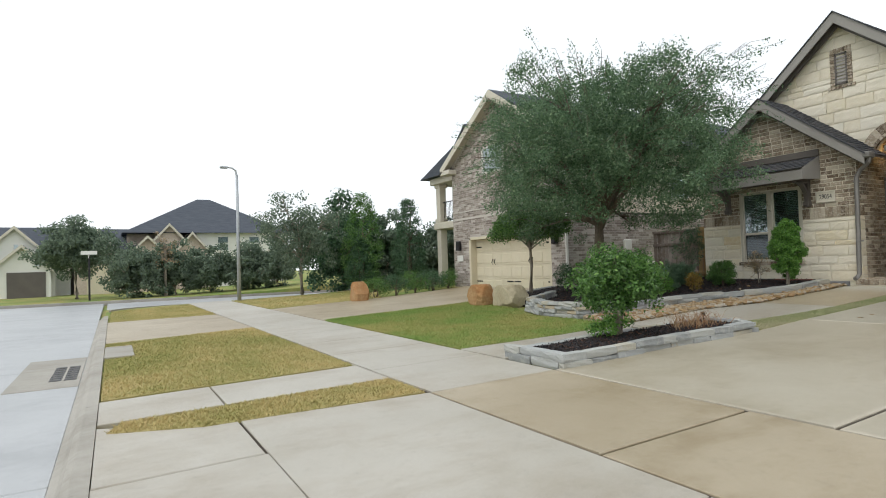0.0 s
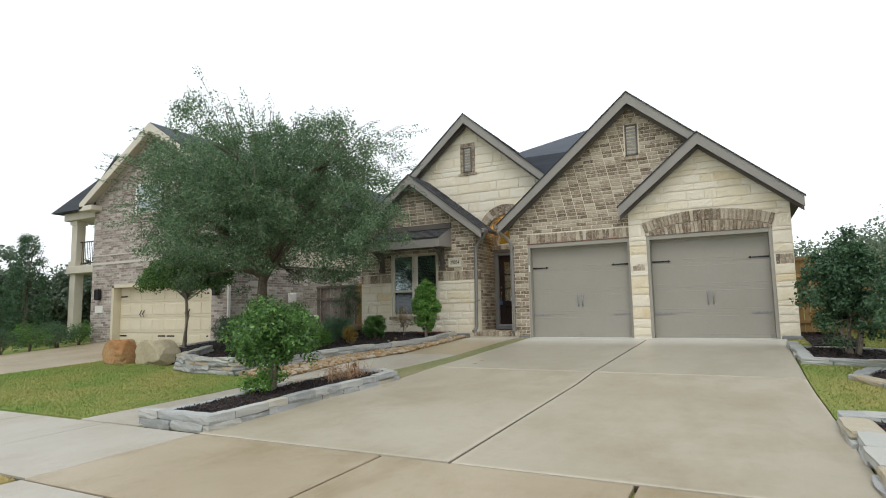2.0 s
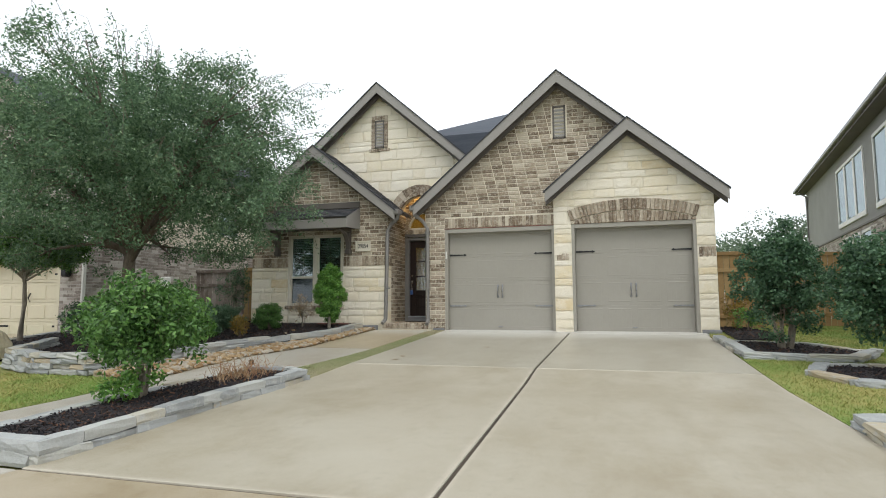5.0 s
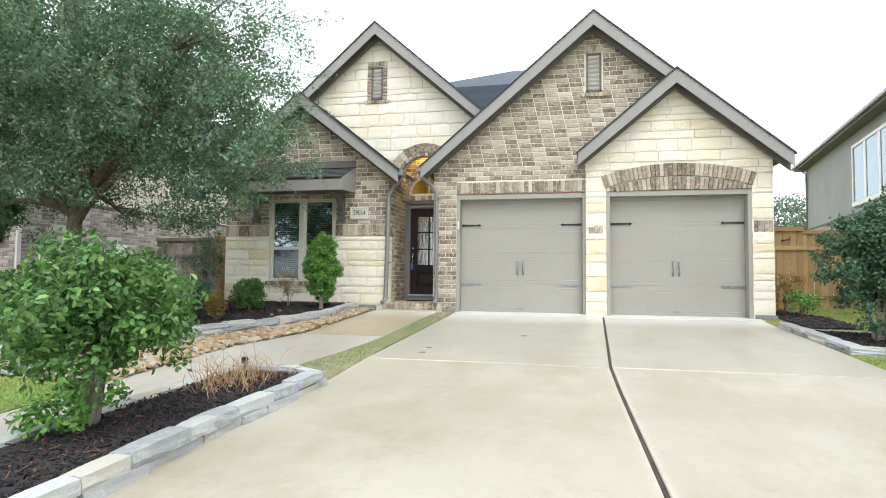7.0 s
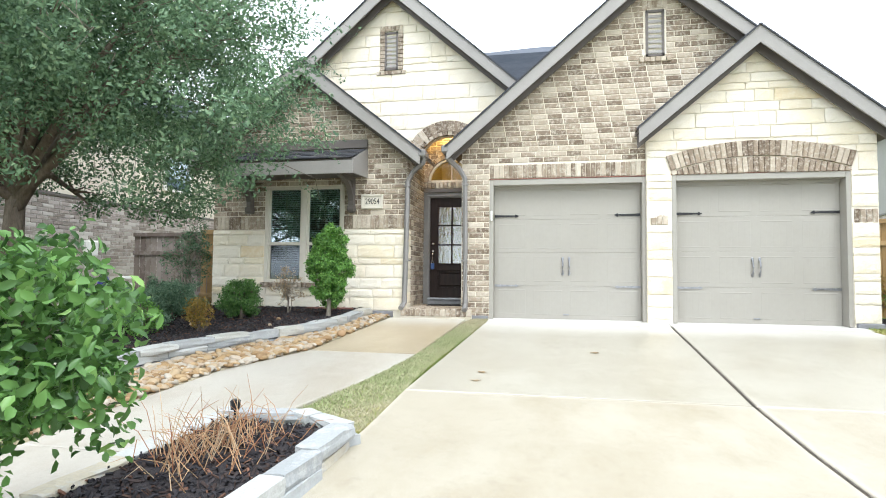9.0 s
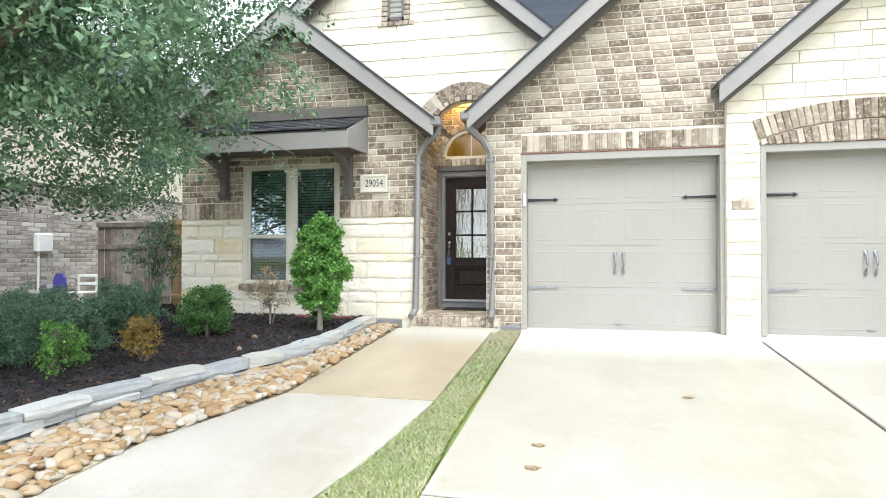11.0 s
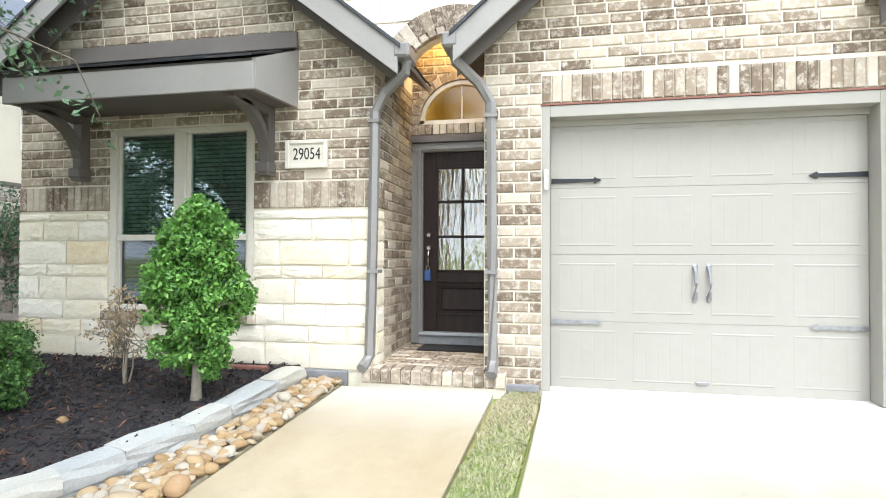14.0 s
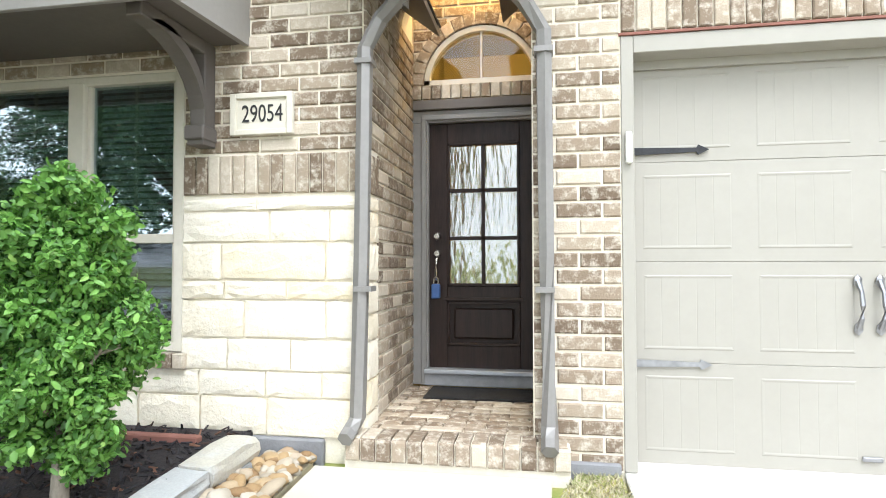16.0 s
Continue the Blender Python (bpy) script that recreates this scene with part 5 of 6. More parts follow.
part("threshold", boxes((-1.40, -.44, DW - .09, DW + .05, .27, .305), bevel=.006), steel_mat, house, "metal threshold")
# arched transom, lit from the hall behind
bm = bmesh.new()
for k in range(14):
    a0, a1 = math.pi * k / 14, math.pi * (k + 1) / 14
    q = [(TR[0] + r * math.cos(a), TR[1] + r * math.sin(a)) for r, a in ((.48, a0), (.48, a1), (.435, a1), (.435, a0))]
    prism(q, "y", DW - .02, DW + .06, bm)
box(bm, -1.41, -.45, DW - .02, DW + .06, 2.655, 2.70)
box(bm, -.937, -.923, DW, DW + .04, 2.7, 3.1)
tr = part("transom_window", bm, beige_mat, house, "arched transom window, lit from inside")
bm = prism([(TR[0] + .44 * math.cos(math.pi * k / 14), TR[1] + .02 + .42 * math.sin(math.pi * k / 14)) for k in range(15)], "y", DW + .02, DW + .026)
o = part("pane", bm, transom_glass, tr)
o.visible_shadow = False
hall = part("hall", boxes((-1.8, 0.2, 4.6, 4.7, 0.2, 4.2), (-1.9, -1.8, DW + .2, 4.7, .2, 4.2), (.2, .3, DW + .2, 4.7, .2, 4.2), (-1.9, .3, DW + .2, 4.7, 4.1, 4.2), (-1.9, .3, DW + .2, 4.7, .1, .2)), warm_wall, house)
lampm = bpy.data.materials.new("lamp_glow")
lampm.use_nodes = True
lb_ = lampm.node_tree.nodes["Principled BSDF"]
lb_.inputs["Emission Color"].default_value, lb_.inputs["Emission Strength"].default_value = (1, 0.82, 0.45, 1), 14.0
bm = bmesh.new()
bmesh.ops.create_cone(bm, cap_ends=True, segments=20, radius1=.11, radius2=.11, depth=.02, matrix=Matrix.Translation((-.78, 2.5, 4.09)))
hl = part("ceiling_light", bm, lampm, None)
tagged(hl, "round warm recessed ceiling light in the hall", "ceiling light")
plamp = new("porch_lamp", bpy.data.lights.new("porch_lamp", "POINT"))
plamp.data.energy, plamp.data.color, plamp.data.shadow_soft_size = 12, (1, 0.62, 0.2), 0.06
plamp.location = (-.93, 1.18, 3.75)
hlamp = new("hall_lamp", bpy.data.lights.new("hall_lamp", "POINT"))
hlamp.data.energy, hlamp.data.color, hlamp.data.shadow_soft_size = 42, (1, 0.72, 0.30), 0.1
hlamp.location = (-.78, 2.5, 3.95)
mat_ = part("door_mat", boxes((-1.32, -.50, .82, 1.20, .166, .182), bevel=.006), rubber_mat, None)
tagged(mat_, "black rubber doormat on the brick porch", "doormat")

# ---- window with blinds, awning, plaque ----
win = part("window", boxes((W0, W0 + .07, -.01, .12, WZ0, WZ1), (W1 - .07, W1, -.01, .12, WZ0, WZ1), (W0 + .05, W1 - .05, -.006, .116, WZ1 - .06, WZ1 - .002), (W0 + .05, W1 - .05, -.006, .116, WZ0 + .002, WZ0 + .06),
           (-3.58, -3.46, -.015, .118, WZ0 + .04, WZ1 - .04), bevel=.006), beige_mat, house, "twin sash window with beige frame and closed blinds")
for xa, xb in ((W0 + .07, -3.58), (-3.46, W1 - .07)):
    part("sash", boxes((xa, xb, .01, .09, 1.30, 1.36), (xa, xa + .03, .02, .08, WZ0 + .06, WZ1 - .06), (xb - .03, xb, .02, .08, WZ0 + .06, WZ1 - .06), bevel=.004), beige_mat, win)
    for za, zb, m, yp in ((1.36, WZ1 - .06, glass_mat, .045), (WZ0 + .06, 1.30, screen_mat, .055)):
        o = part("pane", boxes((xa + .03, xb - .03, yp, yp + .005, za, zb)), m, win)
        o.visible_shadow = False
    xm = (xa + xb) / 2
    part("muntin", boxes((xm - .01, xm + .01, .062, .075, 1.36, WZ1 - .06), (xm - .01, xm + .01, .07, .08, WZ0 + .06, 1.30), (xa, xb, .062, .075, 1.84, 1.86), (xa, xb, .07, .08, .95, .97)), beige_mat, win)
    for k in range(40):
        zz = WZ0 + .07 + k * .043
        part("blind_slat", prism([(.14, zz + .005), (.165, zz + .036), (.167, zz + .034), (.142, zz + .003)], "x", xa, xb), blind_mat, win)
# dark sheet close behind the blinds, painted as an unlit room
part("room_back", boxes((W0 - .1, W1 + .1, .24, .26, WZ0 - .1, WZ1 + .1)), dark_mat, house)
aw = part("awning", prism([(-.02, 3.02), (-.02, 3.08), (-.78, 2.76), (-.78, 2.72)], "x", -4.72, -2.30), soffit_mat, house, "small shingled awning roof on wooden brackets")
part("fascia", boxes((-4.74, -2.28, -.80, -.77, 2.50, 2.73), bevel=.004), trim_mat, aw)
part("apron_board", prism([(0, 2.55), (0, 3.10), (-.77, 2.76), (-.77, 2.51)], "x", -2.31, -2.27), trim_mat, aw)
part("apron_board", prism([(0, 2.55), (0, 3.10), (-.77, 2.76), (-.77, 2.51)], "x", -4.75, -4.71), trim_mat, aw)
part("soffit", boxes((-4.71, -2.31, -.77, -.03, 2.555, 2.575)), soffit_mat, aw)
part("ledger", boxes((-4.76, -2.26, -.07, -.03, 3.10, 3.26), bevel=.006), soffit_mat, aw)
shingles("awn", (-4.74, -.82, 2.765), (1, 0, 0), (0, .79, .325), 6, 2.46, aw)
for xb in (-4.60, -2.55):
    bm = bmesh.new()
    arcs = [(math.pi / 2 * k / 8) for k in range(9)]
    outer = [(-.12 - .52 * (1 - math.cos(a)), 2.04 + .43 * math.sin(a)) for a in arcs]
    inner = [(-.12 - .42 * (1 - math.cos(a)), 2.16 + .35 * math.sin(a)) for a in arcs]
    prism(outer + inner[::-1], "x", xb - .05, xb + .05, bm)
    box(bm, xb - .05, xb + .05, -.13, -.012, 2.0, 2.553, bevel=.006)
    box(bm, xb - .05, xb + .05, -.70, -.12, 2.47, 2.553, bevel=.006)
    box(bm, xb - .065, xb + .065, -.17, -.012, 1.93, 2.02, bevel=.008)
    box(bm, xb - .055, xb + .055, -.15, -.012, 1.90, 1.935, bevel=.004)
    part("bracket", bm, soffit_mat, aw, "curved brown wooden bracket")
pq = part("address_plaque", boxes((-2.38, -1.96, -.035, -.01, 1.97, 2.235), bevel=.006), beige_mat, house, "cream stone address plaque reading 29054")
part("plaque_rim", boxes((-2.38, -2.34, -.05, -.03, 1.97, 2.235), (-2.0, -1.96, -.05, -.03, 1.97, 2.235), (-2.34, -2.0, -.05, -.03, 1.97, 2.005), (-2.34, -2.0, -.05, -.03, 2.2, 2.235), bevel=.004), beige_mat, pq)


def lettering(text, size, m, mat, parent, name="lettering", wide=1.0):
    cu = bpy.data.curves.new(name, "FONT")
    cu.body, cu.size, cu.extrude, cu.align_x, cu.align_y = text, size, 0.002, "CENTER", "CENTER"
    tmp = new(name, cu)
    bpy.context.view_layer.update()
    me = bpy.data.meshes.new_from_object(tmp.evaluated_get(bpy.context.evaluated_depsgraph_get()))
    bpy.data.objects.remove(tmp)
    me.transform(m @ Matrix.Diagonal((wide, 1, 1, 1)))
    me.materials.clear()
    me.materials.append(mat)
    return mpart(name, me, parent)


lettering("29054", 0.155, pose(-2.165, -.038, 2.10, 90, 0, 0), ink_mat, pq, wide=0.72)


# ---- gutters and downspouts ----
def downspout(pts, label="grey metal downspout"):
    bm = bmesh.new()
    tube(bm, pts, [.048] * len(pts), 6)
    d = part("downspout", bm, gutter_mat, house, label)
    (x, y, z0), (_, _, z1) = pts[-3], pts[2]
    for zs in (1.0, 2.35):
        part("strap", boxes((pts[3][0] - .053, pts[3][0] + .053, y - .052, y + .06, zs, zs + .03)), gutter_mat, d)


downspout([(-1.15, -.22, 2.86), (-1.17, -.2, 2.76), (-1.38, -.10, 2.62), (-1.48, -.085, 2.45), (-1.50, -.085, 1.2), (-1.52, -.085, .26), (-1.55, -.14, .19), (-1.56, -.2, .16)])
downspout([(-.74, -.22, 2.92), (-.72, -.2, 2.82), (-.54, -.10, 2.66), (-.43, -.085, 2.48), (-.42, -.085, 1.2), (-.41, -.085, .26), (-.41, -.14, .19), (-.41, -.2, .15)])
for xa, za in ((-1.24, 2.84), (-.82, 2.90)):
    part("gutter", boxes((xa, xa + .14, -.36, -.06, za, za + .13), bevel=.02), gutter_mat, house, "grey metal eave gutter")


# ---- fences ----
def fence(x0, x1, y, z1, mat, label, along="x", back=False):
    f = thing("fence", label, "fence", ((x0 + x1) / 2 if along == "x" else y, y if along == "x" else (x0 + x1) / 2, 0))
    n = int((x1 - x0) / 0.14)
    me = bpy.data.meshes.new("picket")
    bm = boxes((-.067, .067, -.009, .009, -0.1, z1), bevel=.004)
    bm.to_mesh(me)
    bm.free()
    me.materials.append(mat)
    for k in range(n):
        c = x0 + (k + .5) * (x1 - x0) / n
        ob = attach(new("picket", me), f)
        ob.matrix_basis = pose(c, y + rng.normal(0, .003), 0) if along == "x" else pose(y + rng.normal(0, .003), c, 0, 0, 0, 90)
    s = -.03
    for zz in (.25, z1 - .45, z1 - .02):
        d = (x0, x1, y + s - .02, y + s + .02, zz, zz + .09) if along == "x" else (y + s - .02, y + s + .02, x0, x1, zz, zz + .09)
        part("rail", boxes(d, bevel=.004), mat, f)
    return f


fence(6.10, 7.52, 2.5, 1.86, cedar_mat, "tall new cedar gate and fence panel beside the house")
fence(7.55, 11.4, 4.6, 1.95, cedar_mat, "brown cedar side yard fence")
fence(-6.35, -5.45, 1.0, 1.62, cedar_mat, "new yellow cedar fence panel")
fence(-8.5, -6.4, 1.6, 1.62, old_cedar, "weathered dark brown cedar fence")
latch = part("gate_latch", prism([(7.05, 1.60), (7.22, 1.63), (7.25, 1.72), (7.22, 1.66), (7.05, 1.63)], "y", 2.44, 2.46), iron_mat, None)
tagged(latch, "black iron gate latch on the cedar gate", "latch")


# ---- the brick house next door ----
nb = thing("brick_house", "two-storey grey-brown brick house with a double garage and balcony", "house", (-12.5, 2, -0.3))
NX0, NX1, NY = -16.0, -9.0, -1.95
np_ = gable(-12.55, 7.35, 0.64)
GX0, GX1, GZ = -14.8, -9.75, 1.86
bm = bmesh.new()
for p in ([(NX0, -0.6), (GX0, -0.6), (GX0, GZ), (NX0, GZ)], [(GX1, -0.6), (NX1, -0.6), (NX1, GZ), (GX1, GZ)], [(NX0, GZ), (NX1, GZ), (NX1, np_(NX1) - .1), (-12.55, 7.25), (NX0, np_(NX0) - .1)]):
    prism(p, "y", NY, NY + .25, bm)
nbw = part("wall", bm, nb_mortar, nb)
nm = [place(a, b, c, d, NY - .012, .03) for a, b, c, d in gable_walls(lambda z: [q for q in ([(NX0, GX0), (GX1, NX1)] if z < GZ + .02 else gspan((-12.55, 7.3, .64), NX0, NX1, .2, [(-13.7, -12.2, 4.3, 5.35)])(z))], -0.4, 7.2, .082, .26, .012, 1)]
tagged(mpart("bricks", joined("bricks", UB_V, UB_F, nm, nb_brick_mat), nb), kind="stuff")
part("side_wall", boxes((NX1 - .25, NX1, NY + .25, 12, -.6, 2.36)), nb_mortar, nb)
T_S = Matrix.Translation((NX1, 0, 0)) @ pose(0, 0, 0, 0, 0, 90)
nm = [place(a, b, c, d, -.012, .03, T_S) for a, b, c, d in gable_walls(lambda z: [(NY, 9.0)], -.4, 2.36, .082, .26, .012, 1)]
tagged(mpart("bricks", joined("bricks", UB_V, UB_F, nm, nb_brick_mat), nb), kind="stuff")
for d in ((NX1 - .25, NX1 - .03, NY + .25, 11.8, 2.36, 5.1), (NX0, NX0 + .2, NY + .25, 11.8, -.6, 5.1), (NX0, NX1, 11.8, 12, -.6, 5.1)):
    part("stucco_wall", boxes(d), stucco_mat, nb, "cream stucco upper wall")
part("trim_band", boxes((NX1 - .05, NX1 + .03, NY + .25, 12, 2.34, 2.40)), soffit_mat, nb)
for sgn, xe in ((-1, NX0 - .35), (1, NX1 + .4)):
    ze = np_(xe)
    part("roof", prism([(-12.55, 7.35), (xe, ze), (xe, ze - .12), (-12.55, 7.23)], "y", NY - .35, 12.3), roof_far_mat, nb, "dark grey shingle roof")
    part("rake_board", prism([(-12.55, 7.33), (xe, ze - .02), (xe, ze - .30), (-12.55, 7.02)], "y", NY - .40, NY - .36), beige_mat, nb)
    part("soffit", prism([(-12.55, 7.22), (xe, ze - .125), (xe, ze - .145), (-12.55, 7.2)], "y", NY - .355, NY - .013), beige_mat, nb)
    part("eave_return", boxes((min(xe, xe - sgn * .75), max(xe, xe - sgn * .75), NY - .40, NY, ze - .3, ze - .12), bevel=.01), beige_mat, nb)
gd = part("garage_door", boxes((GX0 + .12, GX1 - .1, NY + .3, NY + .34, -.33, GZ - .1)), cream_mat, nb, "cream panelled double garage door, closed")
for k in range(4):
    z0_ = -.33 + k * .52
    bm = boxes((GX0 + .12, GX1 - .1, NY + .27, NY + .3, z0_ + .005, z0_ + .513), bevel=.004)
    for c in range(8):
        xa = GX0 + .17 + c * .6
        box(bm, xa, xa + .5, NY + .255, NY + .275, z0_ + .08, z0_ + .44, bevel=.012)
    part("panel", bm, cream_mat, gd)
for xx, zz in ((GX0 + .15, .05), (GX0 + 2.2, .05), (GX0 + 2.65, .05), (GX1 - .5, .05), (GX0 + .15, 1.42), (GX1 - .5, 1.42)):
    part("strap_hinge", boxes((xx, xx + .38, NY + .25, NY + .262, zz, zz + .05)), iron_mat, gd)
for xx in (GX0 + 1.3, GX0 + 1.45, GX1 - 1.45, GX1 - 1.3):
    bm = bmesh.new()
    tube(bm, [(xx, NY + .25, .72), (xx, NY + .19, .82), (xx, NY + .25, .95)], [.015, .018, .015], 6)
    part("handle", bm, iron_mat, gd)
part("garage_frame", boxes((GX0, GX0 + .12, NY - .01, NY + .34, -.4, GZ), (GX1 - .1, GX1, NY - .01, NY + .34, -.4, GZ), (GX0, GX1, NY - .01, NY + .34, GZ - .1, GZ)), cream_mat, nb)
part("soldier_band", boxes((NX0, NX1, NY - .03, NY, 2.62, 2.70), (NX0, NX1, NY - .03, NY, 2.94, 2.98)), nb_mortar, nb)


def plain_window(parent, x0, x1, z0, z1, y, mat=white_mat):
    w = part("window", boxes((x0, x1, y - .03, y + .03, z1 - .07, z1), (x0, x1, y - .05, y + .03, z0, z0 + .07), (x0, x0 + .07, y - .03, y + .03, z0, z1), (x1 - .07, x1, y - .03, y + .03, z0, z1), (x0, x1, y - .025, y + .03, (z0 + z1) / 2 - .03, (z0 + z1) / 2 + .03)), mat, parent)
    part("pane", boxes((x0 + .07, x1 - .07, y + .0, y + .01, z0 + .07, z1 - .07)), glass_mat, w)
    part("backing", boxes((x0 + .02, x1 - .02, y + .035, y + .05, z0, z1)), blind_mat, w)


plain_window(nb, -13.65, -12.25, 4.3, 5.35, NY - .01)
for xx in (-15.55, -9.55):
    part("lantern", boxes((xx, xx + .2, NY - .2, NY - .03, 1.35, 1.75), bevel=.03), iron_mat, nb, "black wall lantern")
part("house_number", boxes((-15.7, -15.25, NY - .04, NY - .01, .9, 1.15), bevel=.005), white_mat, nb)
bm = bmesh.new()
tube(bm, [(-8.94, NY - .05, 4.9), (-8.94, NY - .05, -.3)], [.05, .05], 6)
part("downspout", bm, white_mat, nb)
# balcony beside the front gable
part("porch_floor", boxes((-18.6, NX0, NY + .5, 5, 2.45, 2.75), bevel=.02), beige_mat, nb)
part("porch_beam", boxes((-18.7, NX0, NY + .4, 5, 4.55, 4.85), bevel=.02), beige_mat, nb)
part("porch_roof", prism([(-19.1, 4.85), (NX0, 5.9), (NX0, 4.85)], "y", NY + .1, 5.2), roof_far_mat, nb)
for yy in (NY + .75, 4.5):
    part("column", boxes((-18.45, -18.1, yy - .17, yy + .17, 2.75, 4.55), (-18.5, -18.05, yy - .22, yy + .22, 4.4, 4.55), (-18.5, -18.05, yy - .22, yy + .22, 2.75, 2.95), (-18.45, -18.1, yy - .17, yy + .17, -.5, 2.45), bevel=.01), beige_mat, nb)
rail = part("railing", boxes((-18.1, NX0, NY + .73, NY + .77, 3.68, 3.72), (-18.1, NX0, NY + .73, NY + .77, 2.83, 2.86)), iron_mat, nb, "black iron balcony railing")
for k in range(18):
    x = -18.0 + k * .115
    part("baluster", boxes((x, x + .015, NY + .743, NY + .757, 2.84, 3.7)), iron_mat, rail)
part("dormer", prism([(-16.5, 5.5), (-15.2, 5.5), (-15.2, 6.2), (-15.85, 6.75), (-16.5, 6.2)], "y", NY + .9, 3), beige_mat, nb)
part("dormer_roof", prism([(-16.75, 6.1), (-15.85, 6.9), (-14.95, 6.1), (-15.85, 6.78)], "y", NY + .6, 3), roof_far_mat, nb)
part("dormer_cornice", boxes((-16.75, -14.95, NY + .6, NY + .9, 5.98, 6.14), bevel=.02), beige_mat, nb)
part("side_window", boxes((NX1 - .04, NX1 + .02, 3.2, 4.3, 2.95, 3.9), bevel=.01), white_mat, nb)
part("side_pane", boxes((NX1 + .021, NX1 + .025, 3.28, 4.22, 3.03, 3.82)), glass_mat, nb)
meter = part("meter_box", boxes((NX1, NX1 + .14, .62, .95, 1.10, 1.46), bevel=.03), white_mat, nb, "pale grey utility box on a conduit")
part("conduit", tube(bmesh.new(), [(NX1 + .05, .70, -.25), (NX1 + .05, .70, 1.11)], [.022, .022], 8), white_mat, meter)
chair = thing("garden_chair", "white metal garden chair by the brick wall", "chair", (-8.45, 1.15, -.05))
part("seat", boxes((-8.7, -8.25, .95, 1.35, .32, .35), bevel=.01), white_mat, chair)
for xl, yl, zt in ((-8.68, .97, .33), (-8.27, .97, .33), (-8.68, 1.33, .66), (-8.27, 1.33, .66)):
    part("leg", boxes((xl - .018, xl + .018, yl - .018, yl + .018, -.05, zt), bevel=.005), white_mat, chair)
for zr in (.47, .62):
    part("back_rail", boxes((-8.68, -8.27, 1.315, 1.345, zr, zr + .06), bevel=.008), white_mat, chair)
tub = thing("plastic_chair", "violet-blue moulded plastic chair by the brick wall", "chair", (-8.72, .8, -.05))
part("backrest", prism([(-8.86, .28), (-8.58, .28), (-8.60, .62), (-8.66, .70), (-8.78, .70), (-8.84, .62)], "y", .92, .97), violet_mat, tub)
part("seat", boxes((-8.88, -8.56, .62, .95, .24, .29), bevel=.015), violet_mat, tub)
for xl, yl in ((-8.85, .65), (-8.59, .65), (-8.85, .92), (-8.59, .92)):
    part("leg", tube(bmesh.new(), [(xl, yl, -.05), (xl, yl, .25)], [.022, .028], 8), violet_mat, tub)

# ---- the grey house on the other side ----
rh = thing("grey_house", "two-storey grey stucco and brick house with tall windows", "house", (12, 6, 0))
ang = math.degrees(math.atan2(-0.158, 0.987))
T_G = Matrix.Translation((10.85, 2.3, 0)) @ pose(0, 0, 0, 0, 0, ang) @ pose(0, 0, 0, 0, 0, 90)
# in its own frame x runs back along the wall, y to the outside


def gpart(name, bm, mat, label="", parent=None):
    bmesh.ops.transform(bm, matrix=T_G, verts=bm.verts)
    bmesh.ops.recalc_face_normals(bm, faces=bm.faces)
    return part(name, bm, mat, parent or rh, label)


gpart("lower_wall", boxes((-7.0, 15.3, -6, 0, -.5, 3.05)), nb_mortar)
nm = [T_G @ Matrix.Diagonal((1, -1, 1, 1)) @ place(a, b, c, d, -.012, .03) for a, b, c, d in gable_walls(lambda z: [(-4.0, 15.3)], 1.2, 3.0, .082, .26, .012, 1)]
bk = joined("bricks", UB_V, UB_F, nm, nb_brick_mat)
bk.flip_normals()
tagged(mpart("bricks", bk, rh), kind="stuff")
gpart("upper_wall", boxes((-7.0, 15.3, -6, .02, 3.05, 5.85)), grey_stucco, "taupe grey stucco upper wall")
gpart("trim_band", boxes((-7.0, 15.32, -.1, .05, 3.02, 3.08)), soffit_mat)
gpart("eave", boxes((-7.2, 15.7, -.2, .42, 5.85, 6.02)), soffit_mat)
gpart("gutter", boxes((-7.2, 15.75, .40, .52, 5.93, 6.06), bevel=.02), gutter_mat)
gpart("roof", prism([(.5, 6.05), (-3, 8.0), (-6.5, 6.05)], "x", -7.2, 15.75), roof_far_mat)
gpart("end_wall", prism([(.0, 5.85), (-3, 7.6), (-6, 5.85)], "x", 15.1, 15.3), grey_stucco)
for xa, xb in ((4.35, 8.35), (-2.5, 3.2)):
    w = gpart("window", boxes((xa, xb, .0, .07, 3.30, 3.45), (xa, xb, .0, .06, 5.35, 5.45), (xa, xa + .1, .0, .06, 3.4, 5.4), (xb - .1, xb, .0, .06, 3.4, 5.4)), white_mat, "tall triple window reflecting the white sky")
    n = 3 if xb < 9 and xa > 0 else 4
    for k in range(1, n):
        xx = xa + (xb - xa) * k / n
        gpart("mullion", boxes((xx - .1, xx + .1, .02, .05, 3.45, 5.35)), white_mat, parent=w)
    gpart("pane", boxes((xa + .1, xb - .1, .025, .03, 3.45, 5.35)), glass_mat, parent=w)
for k in range(3):
    xa = 4.0 + k * 1.35
    w = gpart("window", boxes((xa, xa + 1.1, .0, .05, 1.5, 1.58), (xa, xa + 1.1, .0, .05, 2.8, 2.88), (xa, xa + .07, .0, .05, 1.5, 2.88), (xa + 1.03, xa + 1.1, .0, .05, 1.5, 2.88)), white_mat)
    gpart("pane", boxes((xa + .07, xa + 1.03, .015, .02, 1.58, 2.8)), glass_mat, parent=w)
bm = bmesh.new()
tube(bm, [(15.0, .45, 5.9), (14.8, .1, 5.6), (14.8, .1, .2)], [.05] * 3, 6)
gpart("downspout", bm, gutter_mat)


